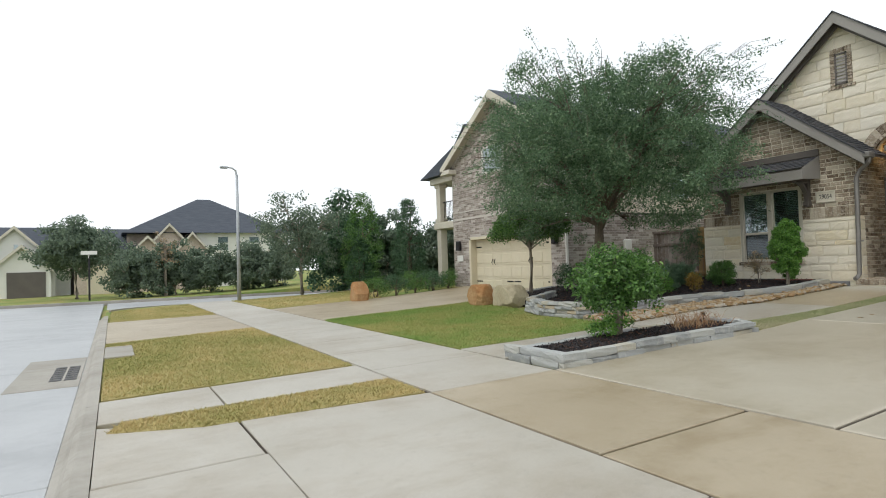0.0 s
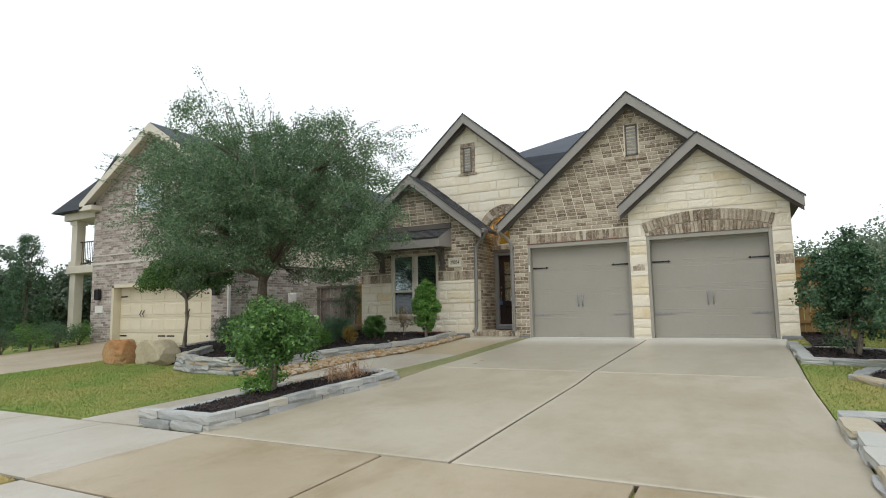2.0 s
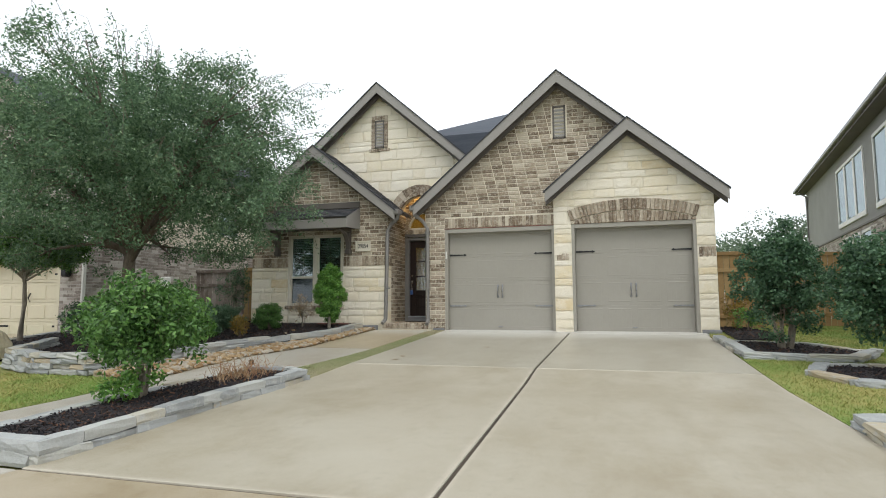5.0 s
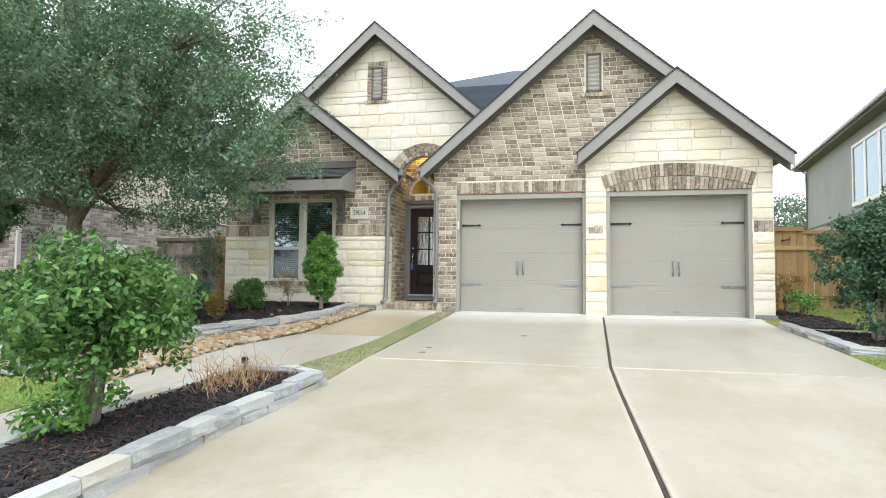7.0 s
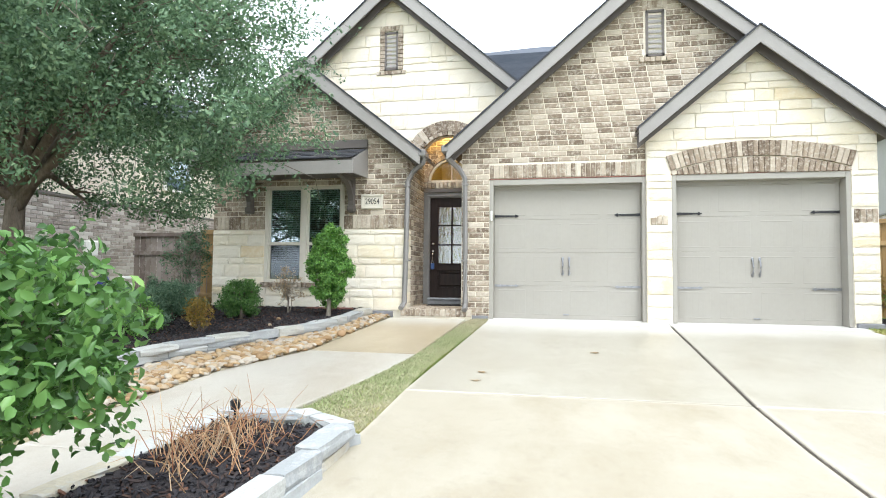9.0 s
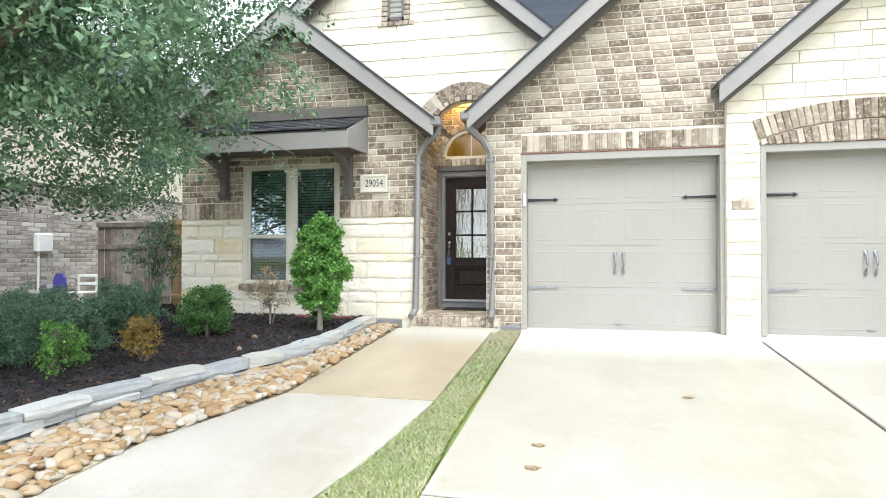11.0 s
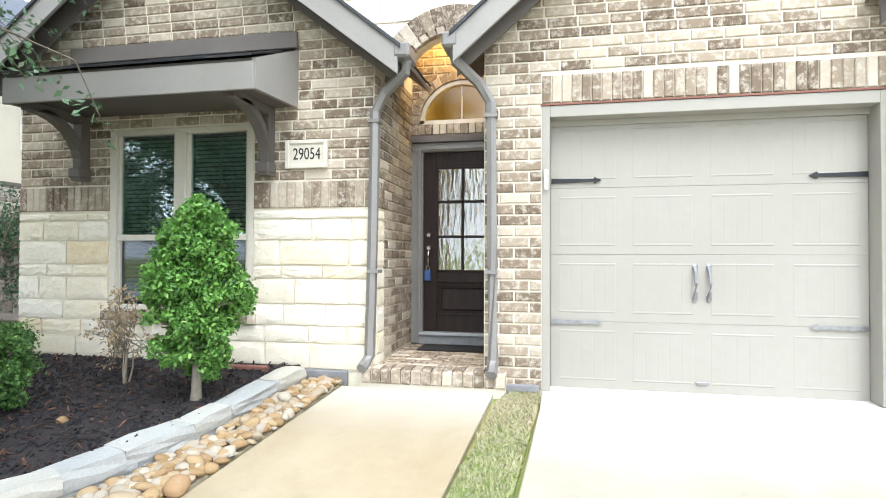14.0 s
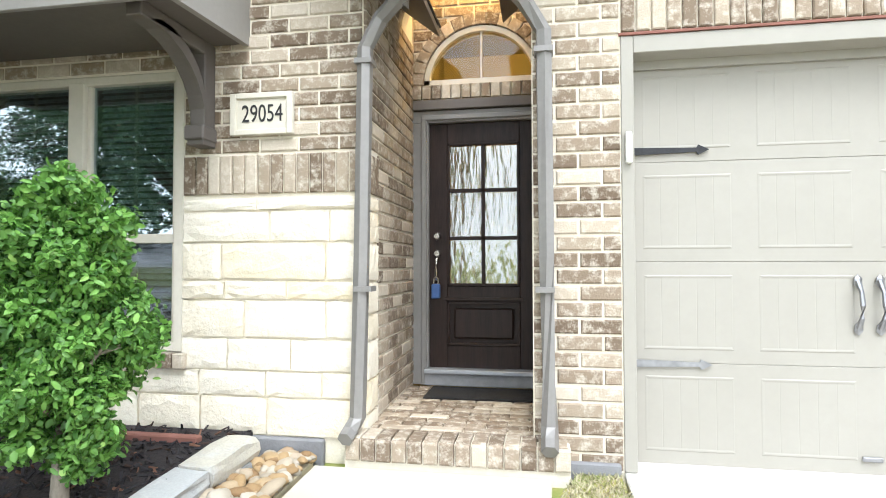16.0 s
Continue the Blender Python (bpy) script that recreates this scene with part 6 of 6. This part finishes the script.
# ---- trees and shrubs ----
def oak_centres(seed, n, centre, radii):
    c = in_blob(n, centre, radii, seed, 0.21, -0.9)
    c[:, 2] -= 0.05 * ((c[:, 0] - centre[0]) ** 2 + (c[:, 1] - centre[1]) ** 2) * 0.35
    return c


oak = woody("oak_tree", "live oak with a wide dark green crown over the front bed", "tree", (-5.3, -4.35, -0.05), (-5.25, -4.3, 1.95), 0.15,
            oak_centres(3, 1250, (-5.05, -4.3, 3.5), (3.3, 2.95, 2.05)), 0.30, 125, (0.062, 0.015), oak_leaf, bark_mat, 5, limb_n=26, flat=0.75)
shoots = in_blob(1100, (-5.05, -4.3, 3.6), (3.65, 3.3, 2.45), 9, 0.18, -0.6)
shoots = shoots[np.linalg.norm((shoots - [-5.05, -4.3, 3.6]) / [3.3, 3.0, 2.2], axis=1) > 0.8]
shoots = shoots[(shoots[:, 2] < 5.55) & (np.abs(shoots[:, 0] + 5.05) < 3.2)]
bm = bmesh.new()
lp, ln_ = [], []
for s in shoots:
    d = (Vector(s) - Vector((-5.1, -4.3, 3.4))).normalized()
    a = Vector(s) - d * 0.5
    e = Vector(s) + d * rng.uniform(.1, .4) + Vector(rng.normal(0, .14, 3)) - Vector((0, 0, .2))
    tube(bm, [a, Vector(s), e], [.006, .004, .002], 4)
    for k in range(38):
        q = a.lerp(e, rng.uniform(.2, 1)) + Vector(rng.normal(0, .035, 3))
        lp.append(q[:])
        ln_.append((0, 0, 1))
tagged(part("twigs", bm, bark_mat, oak), kind="stuff")
mpart("outer_leaves", leaf_mesh("outer_leaves", np.array(lp), np.array(ln_, float), .06, .014, oak_leaf, 1.0, 4), oak)


def blob_bush(name, label, base, centre, radii, n, clump_r, per, leaf, mat, bark, seed, trunk_r=0.025, stems=3, limb_n=10, low=-0.9, lumps=0.2, group="", oval=False):
    c = in_blob(n, centre, radii, seed, lumps, low)
    return woody(name, label, "tree" if "tree" in name else "shrub", base, (centre[0], centre[1], centre[2] - radii[2] * 0.35), trunk_r, c, clump_r, per, leaf, mat, bark, seed, limb_n=limb_n, stems=stems, twig_r=.004, group=group, oval=oval)


blob_bush("holly_shrub", "glossy green holly shrub with pale stems in the narrow bed", (-1.0, -8.4, -0.31), (-1.0, -8.4, 0.45), (0.6, 0.6, 0.48), 200, 0.17, 62, (0.056, 0.015), holly_leaf, pale_bark, 61, 0.028, 4, 30, -0.95, 0.28, oval=True)
low = in_blob(22, (-1.05, -8.5, -0.18), (.35, .3, .14), 62)
lp, ld = clumps(low, .1, 30, 63)
suck = thing("low_shoots", "bright green low shoots round the shrub's foot", "plant", (-1.05, -8.5, -.3))
mpart("leaves", leaf_mesh("leaves", lp, ld, .055, .015, bright_leaf, .8, 64), suck)
# clipped topiary by the window
blob_bush("topiary_shrub", "clipped oval green holly by the window", (-2.52, -1.15, 0.06), (-2.5, -1.15, 0.84), (0.335, 0.335, 0.71), 300, 0.085, 100, (0.042, 0.012), bright_leaf, pale_bark, 71, 0.038, 1, 26, lumps=0.1, oval=True)
blob_bush("round_shrub", "round clipped green boxwood in the mulch", (-3.78, -1.7, 0.03), (-3.78, -1.7, 0.36), (0.32, 0.32, 0.30), 120, 0.09, 100, (0.03, 0.01), holly_leaf, bark_mat, 72, lumps=.1)
blob_bush("small_shrub", "small yellow-green boxwood in the mulch", (-4.1, -3.5, -0.08), (-4.1, -3.5, 0.16), (0.24, 0.24, 0.24), 46, 0.09, 50, (0.03, 0.01), bright_leaf, bark_mat, 73)
blob_bush("small_shrub", "small shrub with orange and yellow leaves", (-3.65, -3.0, -0.05), (-3.65, -3.0, 0.2), (0.2, 0.2, 0.24), 44, 0.08, 44, (0.03, 0.01), yellow_leaf, bark_mat, 74)
for i, (x, y, s) in enumerate([(-5.0, -1.7, .42), (-4.85, -2.7, .42), (-5.7, -2.2, .5), (-5.9, -.7, .5), (-6.6, -1.5, .5), (-4.9, -3.6, .36)]):
    blob_bush("low_shrub", "low grey-green spreading shrub in the mulch", (x, y, gz(y) + .1), (x, y, gz(y) + .38), (s, s, .30), 120, 0.1, 100, (0.03, 0.01), grey_leaf, bark_mat, 75 + i, lumps=.3, group="low shrubs in the bed")
# bare-stemmed shrub at the fence
blob_bush("crape_myrtle", "sparse upright shrub with many bare stems at the fence", (-6.2, .35, 0.05), (-6.2, .35, 1.15), (0.5, 0.4, 0.75), 80, 0.13, 34, (0.045, 0.013), dark_leaf, pale_bark, 81, .018, 8, 40, lumps=.3)
blob_bush("dry_shrub", "dry tan nandina with thin stems by the window", (-3.4, -.85, 0.06), (-3.4, -.85, 0.5), (0.3, 0.22, 0.40), 34, 0.09, 20, (0.035, 0.01), dead_leaf, pale_bark, 82, .008, 6, 26)
# shrubs beside the driveway
blob_bush("holly_shrub", "dark green multi-stemmed holly in a stone ring", (6.6, -2.6, -.12), (6.62, -2.6, .98), (0.7, 0.68, 0.92), 210, 0.16, 90, (0.055, 0.02), dark_leaf, pale_bark, 91, .035, 4, 24)
blob_bush("holly_shrub", "dark green leaning holly in a stone ring", (7.35, -4.9, -.24), (7.4, -4.7, .84), (0.84, 0.8, 0.80), 250, 0.17, 90, (0.055, 0.02), dark_leaf, pale_bark, 92, .045, 1, 26)
blob_bush("nandina", "nandina with green and orange leaves beside the gate", (6.62, 1.2, .02), (6.65, 1.2, .5), (0.35, 0.4, 0.5), 46, .11, 34, (.04, .012), yellow_leaf, bark_mat, 93, .01, 4)
blob_bush("nandina", "bright green nandina beside the gate", (6.75, .5, .02), (6.75, .5, .32), (0.35, 0.3, 0.25), 30, .11, 34, (.045, .013), bright_leaf, bark_mat, 94, .01, 4)
# beside the brick house
blob_bush("small_tree", "small tree with a clipped flat green crown", (-8.35, -4.0, -.13), (-8.35, -4.0, 1.75), (1.15, 1.0, .72), 300, .2, 90, (.06, .02), holly_leaf, pale_bark, 95, .055, 1, 22, -.4, .1)
blob_bush("round_shrub", "dark round clipped shrub by the garage", (-7.6, -3.2, 0), (-7.6, -3.2, .32), (.45, .42, .4), 80, .12, 45, (.035, .012), dark_leaf, bark_mat, 96, lumps=.06)
for i, (x, y) in enumerate([(-15.0, -6.1), (-15.1, -5.2), (-15.2, -4.3), (-15.3, -3.4), (-15.6, -2.6), (-16.6, -3.0), (-17.4, -3.3)]):
    blob_bush("hedge_shrub", "clipped low green hedge shrub by the driveway", (x, y, gz(y)), (x, y, gz(y) + .38), (.62, .55, .4), 70, .14, 40, (.04, .014), dark_leaf if i % 2 else holly_leaf, bark_mat, 100 + i, lumps=.08, group="hedge by the driveway")
for i, (x, y, h, w) in enumerate([(-20.5, -4.3, 4.5, 1.1), (-19.0, -2.6, 4.0, .85), (-20.2, -4.6, 2.4, .65)]):
    k = np.random.default_rng(300 + i)
    zz = k.uniform(.05, 1, 260)
    a = k.uniform(0, 6.28, 260)
    rad = w * np.where(zz < .35, .75 + zz * .7, 1.0) * (1 - np.clip(zz - .45, 0, 1) * 1.35) * k.uniform(.6, 1, 260)
    c = np.c_[x + rad * np.cos(a), y + rad * np.sin(a), gz(y) + zz * h]
    woody("conifer", "dense dark green cone-shaped evergreen", "tree", (x, y, gz(y)), (x, y, gz(y) + h * .6), .08, c, .22, 46, (.07, .02), dark_leaf if i else holly_leaf, bark_mat, 310 + i, limb_n=8)


def far_tree(base, h, w, seed, mat, label, n=200, per=90, leaf=(.17, .065), name="tree", low=.25, trunk=.1):
    x, y = base
    z = -.6 if x < -21 else gz(y)
    c = in_blob(n, (x, y, z + h * (low + 1) / 2), (w, w, h * (1 - low) / 2), seed, .3)
    woody(name, label, "tree" if name == "tree" else "shrub", (x, y, z), (x, y, z + h * (low + .2)), trunk, c, w * .25, per, leaf, mat, pale_bark, seed, limb_n=12, twig_r=.015)


far_tree((-21.5, -7.0), 5.0, 1.75, 401, hazy_leaf, "thin-leaved young street tree", 150, 60, (.11, .04))
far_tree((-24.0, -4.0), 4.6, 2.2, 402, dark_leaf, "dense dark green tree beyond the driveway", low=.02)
far_tree((-23.5, -1.0), 3.8, 1.9, 403, hazy_leaf, "dark green tree behind the hedge", low=.02)
far_tree((-21.5, 1.5), 4.2, 1.8, 404, hazy_leaf, "dark green tree behind the hedge", low=.02)
far_tree((-20.0, 6), 4.5, 2.5, 405, hazy_leaf, "dark tree behind the brick house", low=.02)
far_tree((-37.5, -16.6), 4.6, 2.3, 406, hazy_leaf, "spreading oak across the street", low=.35)
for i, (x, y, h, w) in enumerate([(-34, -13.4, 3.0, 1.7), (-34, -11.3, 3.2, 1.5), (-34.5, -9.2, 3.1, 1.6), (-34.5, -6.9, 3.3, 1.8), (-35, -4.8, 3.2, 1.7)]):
    far_tree((x, y), h, w, 410 + i, hazy_leaf, "loose dark green screening shrub across the street", 140, 80, (.15, .06), "screen_shrub", .0, .05)
far_tree((-33, -11.9), 3.6, .9, 420, dead_leaf, "bare brownish young tree across the street", 40, 12, (.1, .03), low=.4)
far_tree((14.5, 24), 5.6, 3.6, 421, hazy_leaf, "grey-green tree beyond the fences", 170, 50)
far_tree((18, 60), 8, 7, 422, hazy_leaf, "far grey-green tree line", 150, 46, (.4, .15))
far_tree((10, 70), 7, 7, 423, hazy_leaf, "far grey-green tree line", 150, 46, (.4, .15))

# ---- boulders ----


def boulder(c, s, mat, label, seed, tip=0.0):
    r = np.random.default_rng(seed)
    bm = bmesh.new()
    bmesh.ops.create_icosphere(bm, subdivisions=4, radius=1)
    off = Vector(r.uniform(0, 50, 3))
    for v in bm.verts:
        k = 1 + .22 * noise.noise(v.co * 1.3 + off) + .1 * noise.noise(v.co * 3.5 + off) + .04 * noise.noise(v.co * 9 + off)
        p = v.co * k
        for ax in range(3):
            p[ax] = max(-.78, min(.78, p[ax]))
        p.x *= 1 - tip * max(0, p.z)
        v.co = Vector((c[0] + p.x * s[0], c[1] + p.y * s[1], c[2] + p.z * s[2]))
    tagged(part("boulder", bm, mat, None), label, "boulder")


boulder((-8.15, -5.9, -.12), (.42, .35, .42), boulder_mat, "rust-brown upright boulder at the lawn's edge", 1, .25)
boulder((-7.25, -5.6, -.12), (.6, .4, .40), boulder_pale, "pale mossy boulder at the lawn's edge", 2, .3)
boulder((-14.1, -7.1, -.15), (.42, .35, .55), boulder_mat, "rust-brown pointed boulder beside the driveway", 3, .95)

# ---- street furniture ----
pole = thing("street_lamp", "tall grey steel street lamp with a curved arm", "street lamp", (-20.5, -10.0, -.46))
bm = bmesh.new()
tube(bm, [(-20.5, -10, -.5), (-20.5, -10, 2), (-20.5, -10, 4.9)], [.085, .07, .05], 10)
part("pole", bm, steel_mat, pole, smooth=True)
bm = bmesh.new()
tube(bm, [(-20.5, -10, 4.85), (-20.5, -10.05, 5.1), (-20.5, -10.2, 5.2), (-20.5, -10.4, 5.22)], [.045, .04, .035, .03], 8)
part("arm", bm, steel_mat, pole)
part("lamp_head", boxes((-20.58, -20.42, -10.68, -10.36, 5.16, 5.26), bevel=.03), steel_mat, pole)
sgn_ = thing("street_sign", "street name sign on a black post", "sign", (-33, -15.8, -.6))
part("post", boxes((-33.05, -32.95, -15.85, -15.75, -.6, 1.9)), iron_mat, sgn_)
part("sign_plate", boxes((-33.0, -32.97, -16.2, -15.4, 2.0, 2.2), (-33.4, -32.6, -15.82, -15.79, 1.78, 1.96)), white_mat, sgn_)
fl = thing("street_lamp", "far steel street lamp above the trees", "street lamp", (19.5, 48, 0))
bm = bmesh.new()
tube(bm, [(19.5, 48, 0), (19.5, 48, 8.2), (20.3, 48, 8.5)], [.09, .06, .05], 8)
part("pole", bm, steel_mat, fl)
part("lamp_head", boxes((20.2, 20.9, 47.85, 48.15, 8.42, 8.6), bevel=.03), steel_mat, fl)


# ---- houses across the street ----
def hip(bm, x0, x1, y0, y1, z0, z1, inset):
    a = [bm.verts.new(p) for p in ((x0, y0, z0), (x1, y0, z0), (x1, y1, z0), (x0, y1, z0))]
    ym = (y0 + y1) / 2
    t = [bm.verts.new(((x0 + x1) / 2, y0 + inset, z1)), bm.verts.new(((x0 + x1) / 2, y1 - inset, z1))]
    for q in ((a[0], a[1], t[0]), (a[1], a[2], t[1], t[0]), (a[2], a[3], t[1]), (a[3], a[0], t[0], t[1]), (a[3], a[2], a[1], a[0])):
        bm.faces.new(q)


def far_gable(parent, y, half, x, z0, zp, mat, back=5):
    part("gable_wall", prism([(y - half, -.8), (y + half, -.8), (y + half, z0), (y, zp - .15), (y - half, z0)], "x", x, x - .3), mat, parent)
    for s in (-1, 1):
        sl = (zp - z0) / half
        ye, ze = y + s * (half + .3), z0 - sl * .3
        part("gable_roof", prism([(y, zp), (ye, ze), (ye, ze - .12), (y, zp - .12)], "x", x + .3, x - back), roof_far_mat, parent)
        part("rake_board", prism([(y, zp + .02), (ye, ze + .02), (ye, ze - .2), (y, zp - .22)], "x", x + .3, x + .34), beige_mat, parent)


fh = thing("far_house", "two-storey cream and brick house with a big dark hip roof", "house", (-52, -8, -.6))
far_stone = material("far_stone", two_tone((0.52, 0.43, 0.36), (0.60, 0.51, 0.43), (0.4, 0.32, 0.26), 3, 8, .6), .95)
far_cream = material("far_cream", two_tone((0.74, 0.73, 0.68), (0.79, 0.78, 0.73)), .95)
part("wall", boxes((-57, -47, -8.5, -.9, -.9, 4.3)), far_cream, fh)
part("wall", boxes((-57, -48, -13.6, -8.5, -.9, 4.2)), far_stone, fh)
part("wall", boxes((-57, -48.02, -16.5, -13.6, -.9, 3.0)), far_stone, fh)
bm = bmesh.new()
hip(bm, -57.6, -46.5, -14.0, -.5, 4.15, 7.6, 6.2)
part("roof", bm, roof_far_mat, fh, "dark blue-grey hip roof")
part("roof", prism([(-46.5, 2.6), (-52, 4.8), (-57, 2.6)], "y", -16.8, -8.5), roof_far_mat, fh)
far_gable(fh, -10.6, 1.7, -46.6, 3.0, 4.9, far_stone)
far_gable(fh, -12.2, 1.4, -46.2, 2.4, 3.9, far_stone)
far_gable(fh, -8.9, 1.1, -46.4, 2.9, 4.2, far_stone)
far_gable(fh, -15.6, 1.6, -46.8, 2.4, 4.4, far_stone)
part("garage_door", boxes((-46.8, -46.74, -16.4, -14.0, -.7, 1.6), bevel=.02), cream_mat, fh)
for y0, z0 in ((-6.9, 2.6), (-4.3, 2.6), (-2.6, 2.6)):
    w = part("window", boxes((-47.0, -46.92, y0, y0 + 1.0, z0, z0 + 1.3)), white_mat, fh)
    part("pane", boxes((-46.92, -46.9, y0 + .1, y0 + .9, z0 + .1, z0 + .6), (-46.92, -46.9, y0 + .1, y0 + .9, z0 + .7, z0 + 1.2)), glass_mat, w)
# flat dark plate on the gable, painted as the shaded porch opening
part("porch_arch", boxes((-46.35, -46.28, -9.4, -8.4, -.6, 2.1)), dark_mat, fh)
fh2 = thing("far_house", "white and tan one-storey house with a brown garage door", "house", (-52, -21, -.6))
part("wall", boxes((-57, -48, -27, -17.5, -.9, 2.5)), far_cream, fh2)
part("roof", prism([(-46.8, 2.4), (-52, 4.9), (-57.6, 2.4)], "y", -27, -17.0), roof_far_mat, fh2)
far_gable(fh2, -20.8, 2.4, -46.6, 2.2, 4.6, far_cream)
far_gable(fh2, -20.3, 1.7, -45.9, 1.6, 3.2, far_cream)
part("garage_door", boxes((-45.88, -45.82, -21.2, -18.9, -.7, 1.2)), soffit_mat, fh2)
for y0, z0 in ((-20.9, 2.6), (-19.6, 1.6)):
    w = part("window", boxes((-46.58 if z0 > 2 else -45.88, -46.5 if z0 > 2 else -45.8, y0, y0 + .35, z0, z0 + .7)), white_mat, fh2)
    part("pane", boxes((-46.5 if z0 > 2 else -45.8, -46.48 if z0 > 2 else -45.78, y0 + .06, y0 + .29, z0 + .06, z0 + .64)), glass_mat, w)
fh3 = thing("far_house", "dark-roofed house at the end of the street", "house", (-60, -34, -.6))
part("wall", boxes((-66, -52, -42, -28, -.9, 2.6)), far_cream, fh3)
bm = bmesh.new()
hip(bm, -66.5, -51.5, -42.5, -27.5, 2.5, 5.6, 6)
part("roof", bm, roof_far_mat, fh3)

# ---- small things ----
for i, (x, y) in enumerate([(0.41, -4.16), (0.39, -4.52), (1.6, -2.9)]):
    pts = [(math.cos(a) * .045 * (1 + .35 * math.cos(5 * a)), math.sin(a) * .03 * (1 + .35 * math.cos(5 * a))) for a in np.linspace(0, 6.28, 21)[:-1]]
    bm = bmesh.new()
    vs = [bm.verts.new((x + p[0], y + p[1], gz(y) + .008 + .006 * math.sin(i + 3 * j))) for j, p in enumerate(pts)]
    bm.faces.new(vs)
    bmesh.ops.triangulate(bm, faces=bm.faces[:])
    tagged(part("fallen_leaf", bm, dead_leaf, None), "dry brown fallen leaf on the concrete", "leaf", "fallen leaves")
gl_ = thing("path_light", "small black solar path light in the bed", "garden light", (-1.0, -6.42, gz(-6.4) + .1))
bm = bmesh.new()
tube(bm, [(-1.0, -6.42, -.30), (-1.0, -6.42, -.17)], [.012, .012], 6)
tube(bm, [(-1.0, -6.42, -.19), (-1.0, -6.42, -.13), (-1.0, -6.42, -.12)], [.03, .035, .02], 10)
part("head", bm, iron_mat, gl_)
dry = thing("dry_grass_clump", "dry reddish-brown grass clump in the narrow bed", "plant", (-.75, -6.9, gz(-6.9) + .1))
bm = bmesh.new()
for k in range(190):
    a, l = rng.uniform(0, 6.28), rng.uniform(.10, .32)
    s = Vector((-.75 + rng.normal(0, .16), -7.0 + rng.normal(0, .25), gz(-7) + .1))
    e = s + Vector((math.cos(a) * l * .8, math.sin(a) * l * .8, abs(rng.normal(.16, .1))))
    tube(bm, [s, s.lerp(e, .5) + Vector((0, 0, .06)), e], [.003, .0025, .001], 3)
part("stems", bm, material("dry_stem", varied([(0, (.28, .12, .06)), (.5, (.36, .22, .11)), (1, (.45, .36, .24))], True), .9), dry)["kind"] = "stuff"
part("edging_board", boxes((-3.3, -2.42, -.3, -.24, .05, .16), bevel=.008), red_edge, None)
tagged(bpy.data.objects["edging_board"], "rust-red edging block at the end of the mulch", "edging")
for i, (x, y, s) in enumerate([(-3.1, -1.75, .035), (-4.0, -2.6, .045), (-2.9, -2.4, .03)]):
    ob = new("pale_rock", peb[i])
    ob.matrix_basis = Matrix.Translation((x, y, gz(y) + .15)) @ Matrix.Diagonal((s, s, s, 1))
    tagged(ob, "small pale rock lying on the mulch", "rock", "rocks on the mulch")

# ---- bricks and stones, piece by piece ----
near = Vector((-1.0, -0.1, 1.3))
all_bricks.sort(key=lambda q: (q[0].translation - near).length)
for m, par in all_bricks[:300]:
    ob = attach(new("brick", brick_me), par)
    ob.matrix_basis = m
groups = {}
for m, par in all_bricks[300:]:
    groups.setdefault(par.name, (par, []))[1].append(m)
for par, ms in groups.values():
    tagged(mpart("bricks", joined("bricks", UB_V, UB_F, ms, brick_far_mat), par), kind="stuff")
for i, (m, par) in enumerate(all_stones):
    ob = attach(new("stone", stone_mes[(i * 7) % 10]), par)
    ob.matrix_basis = m
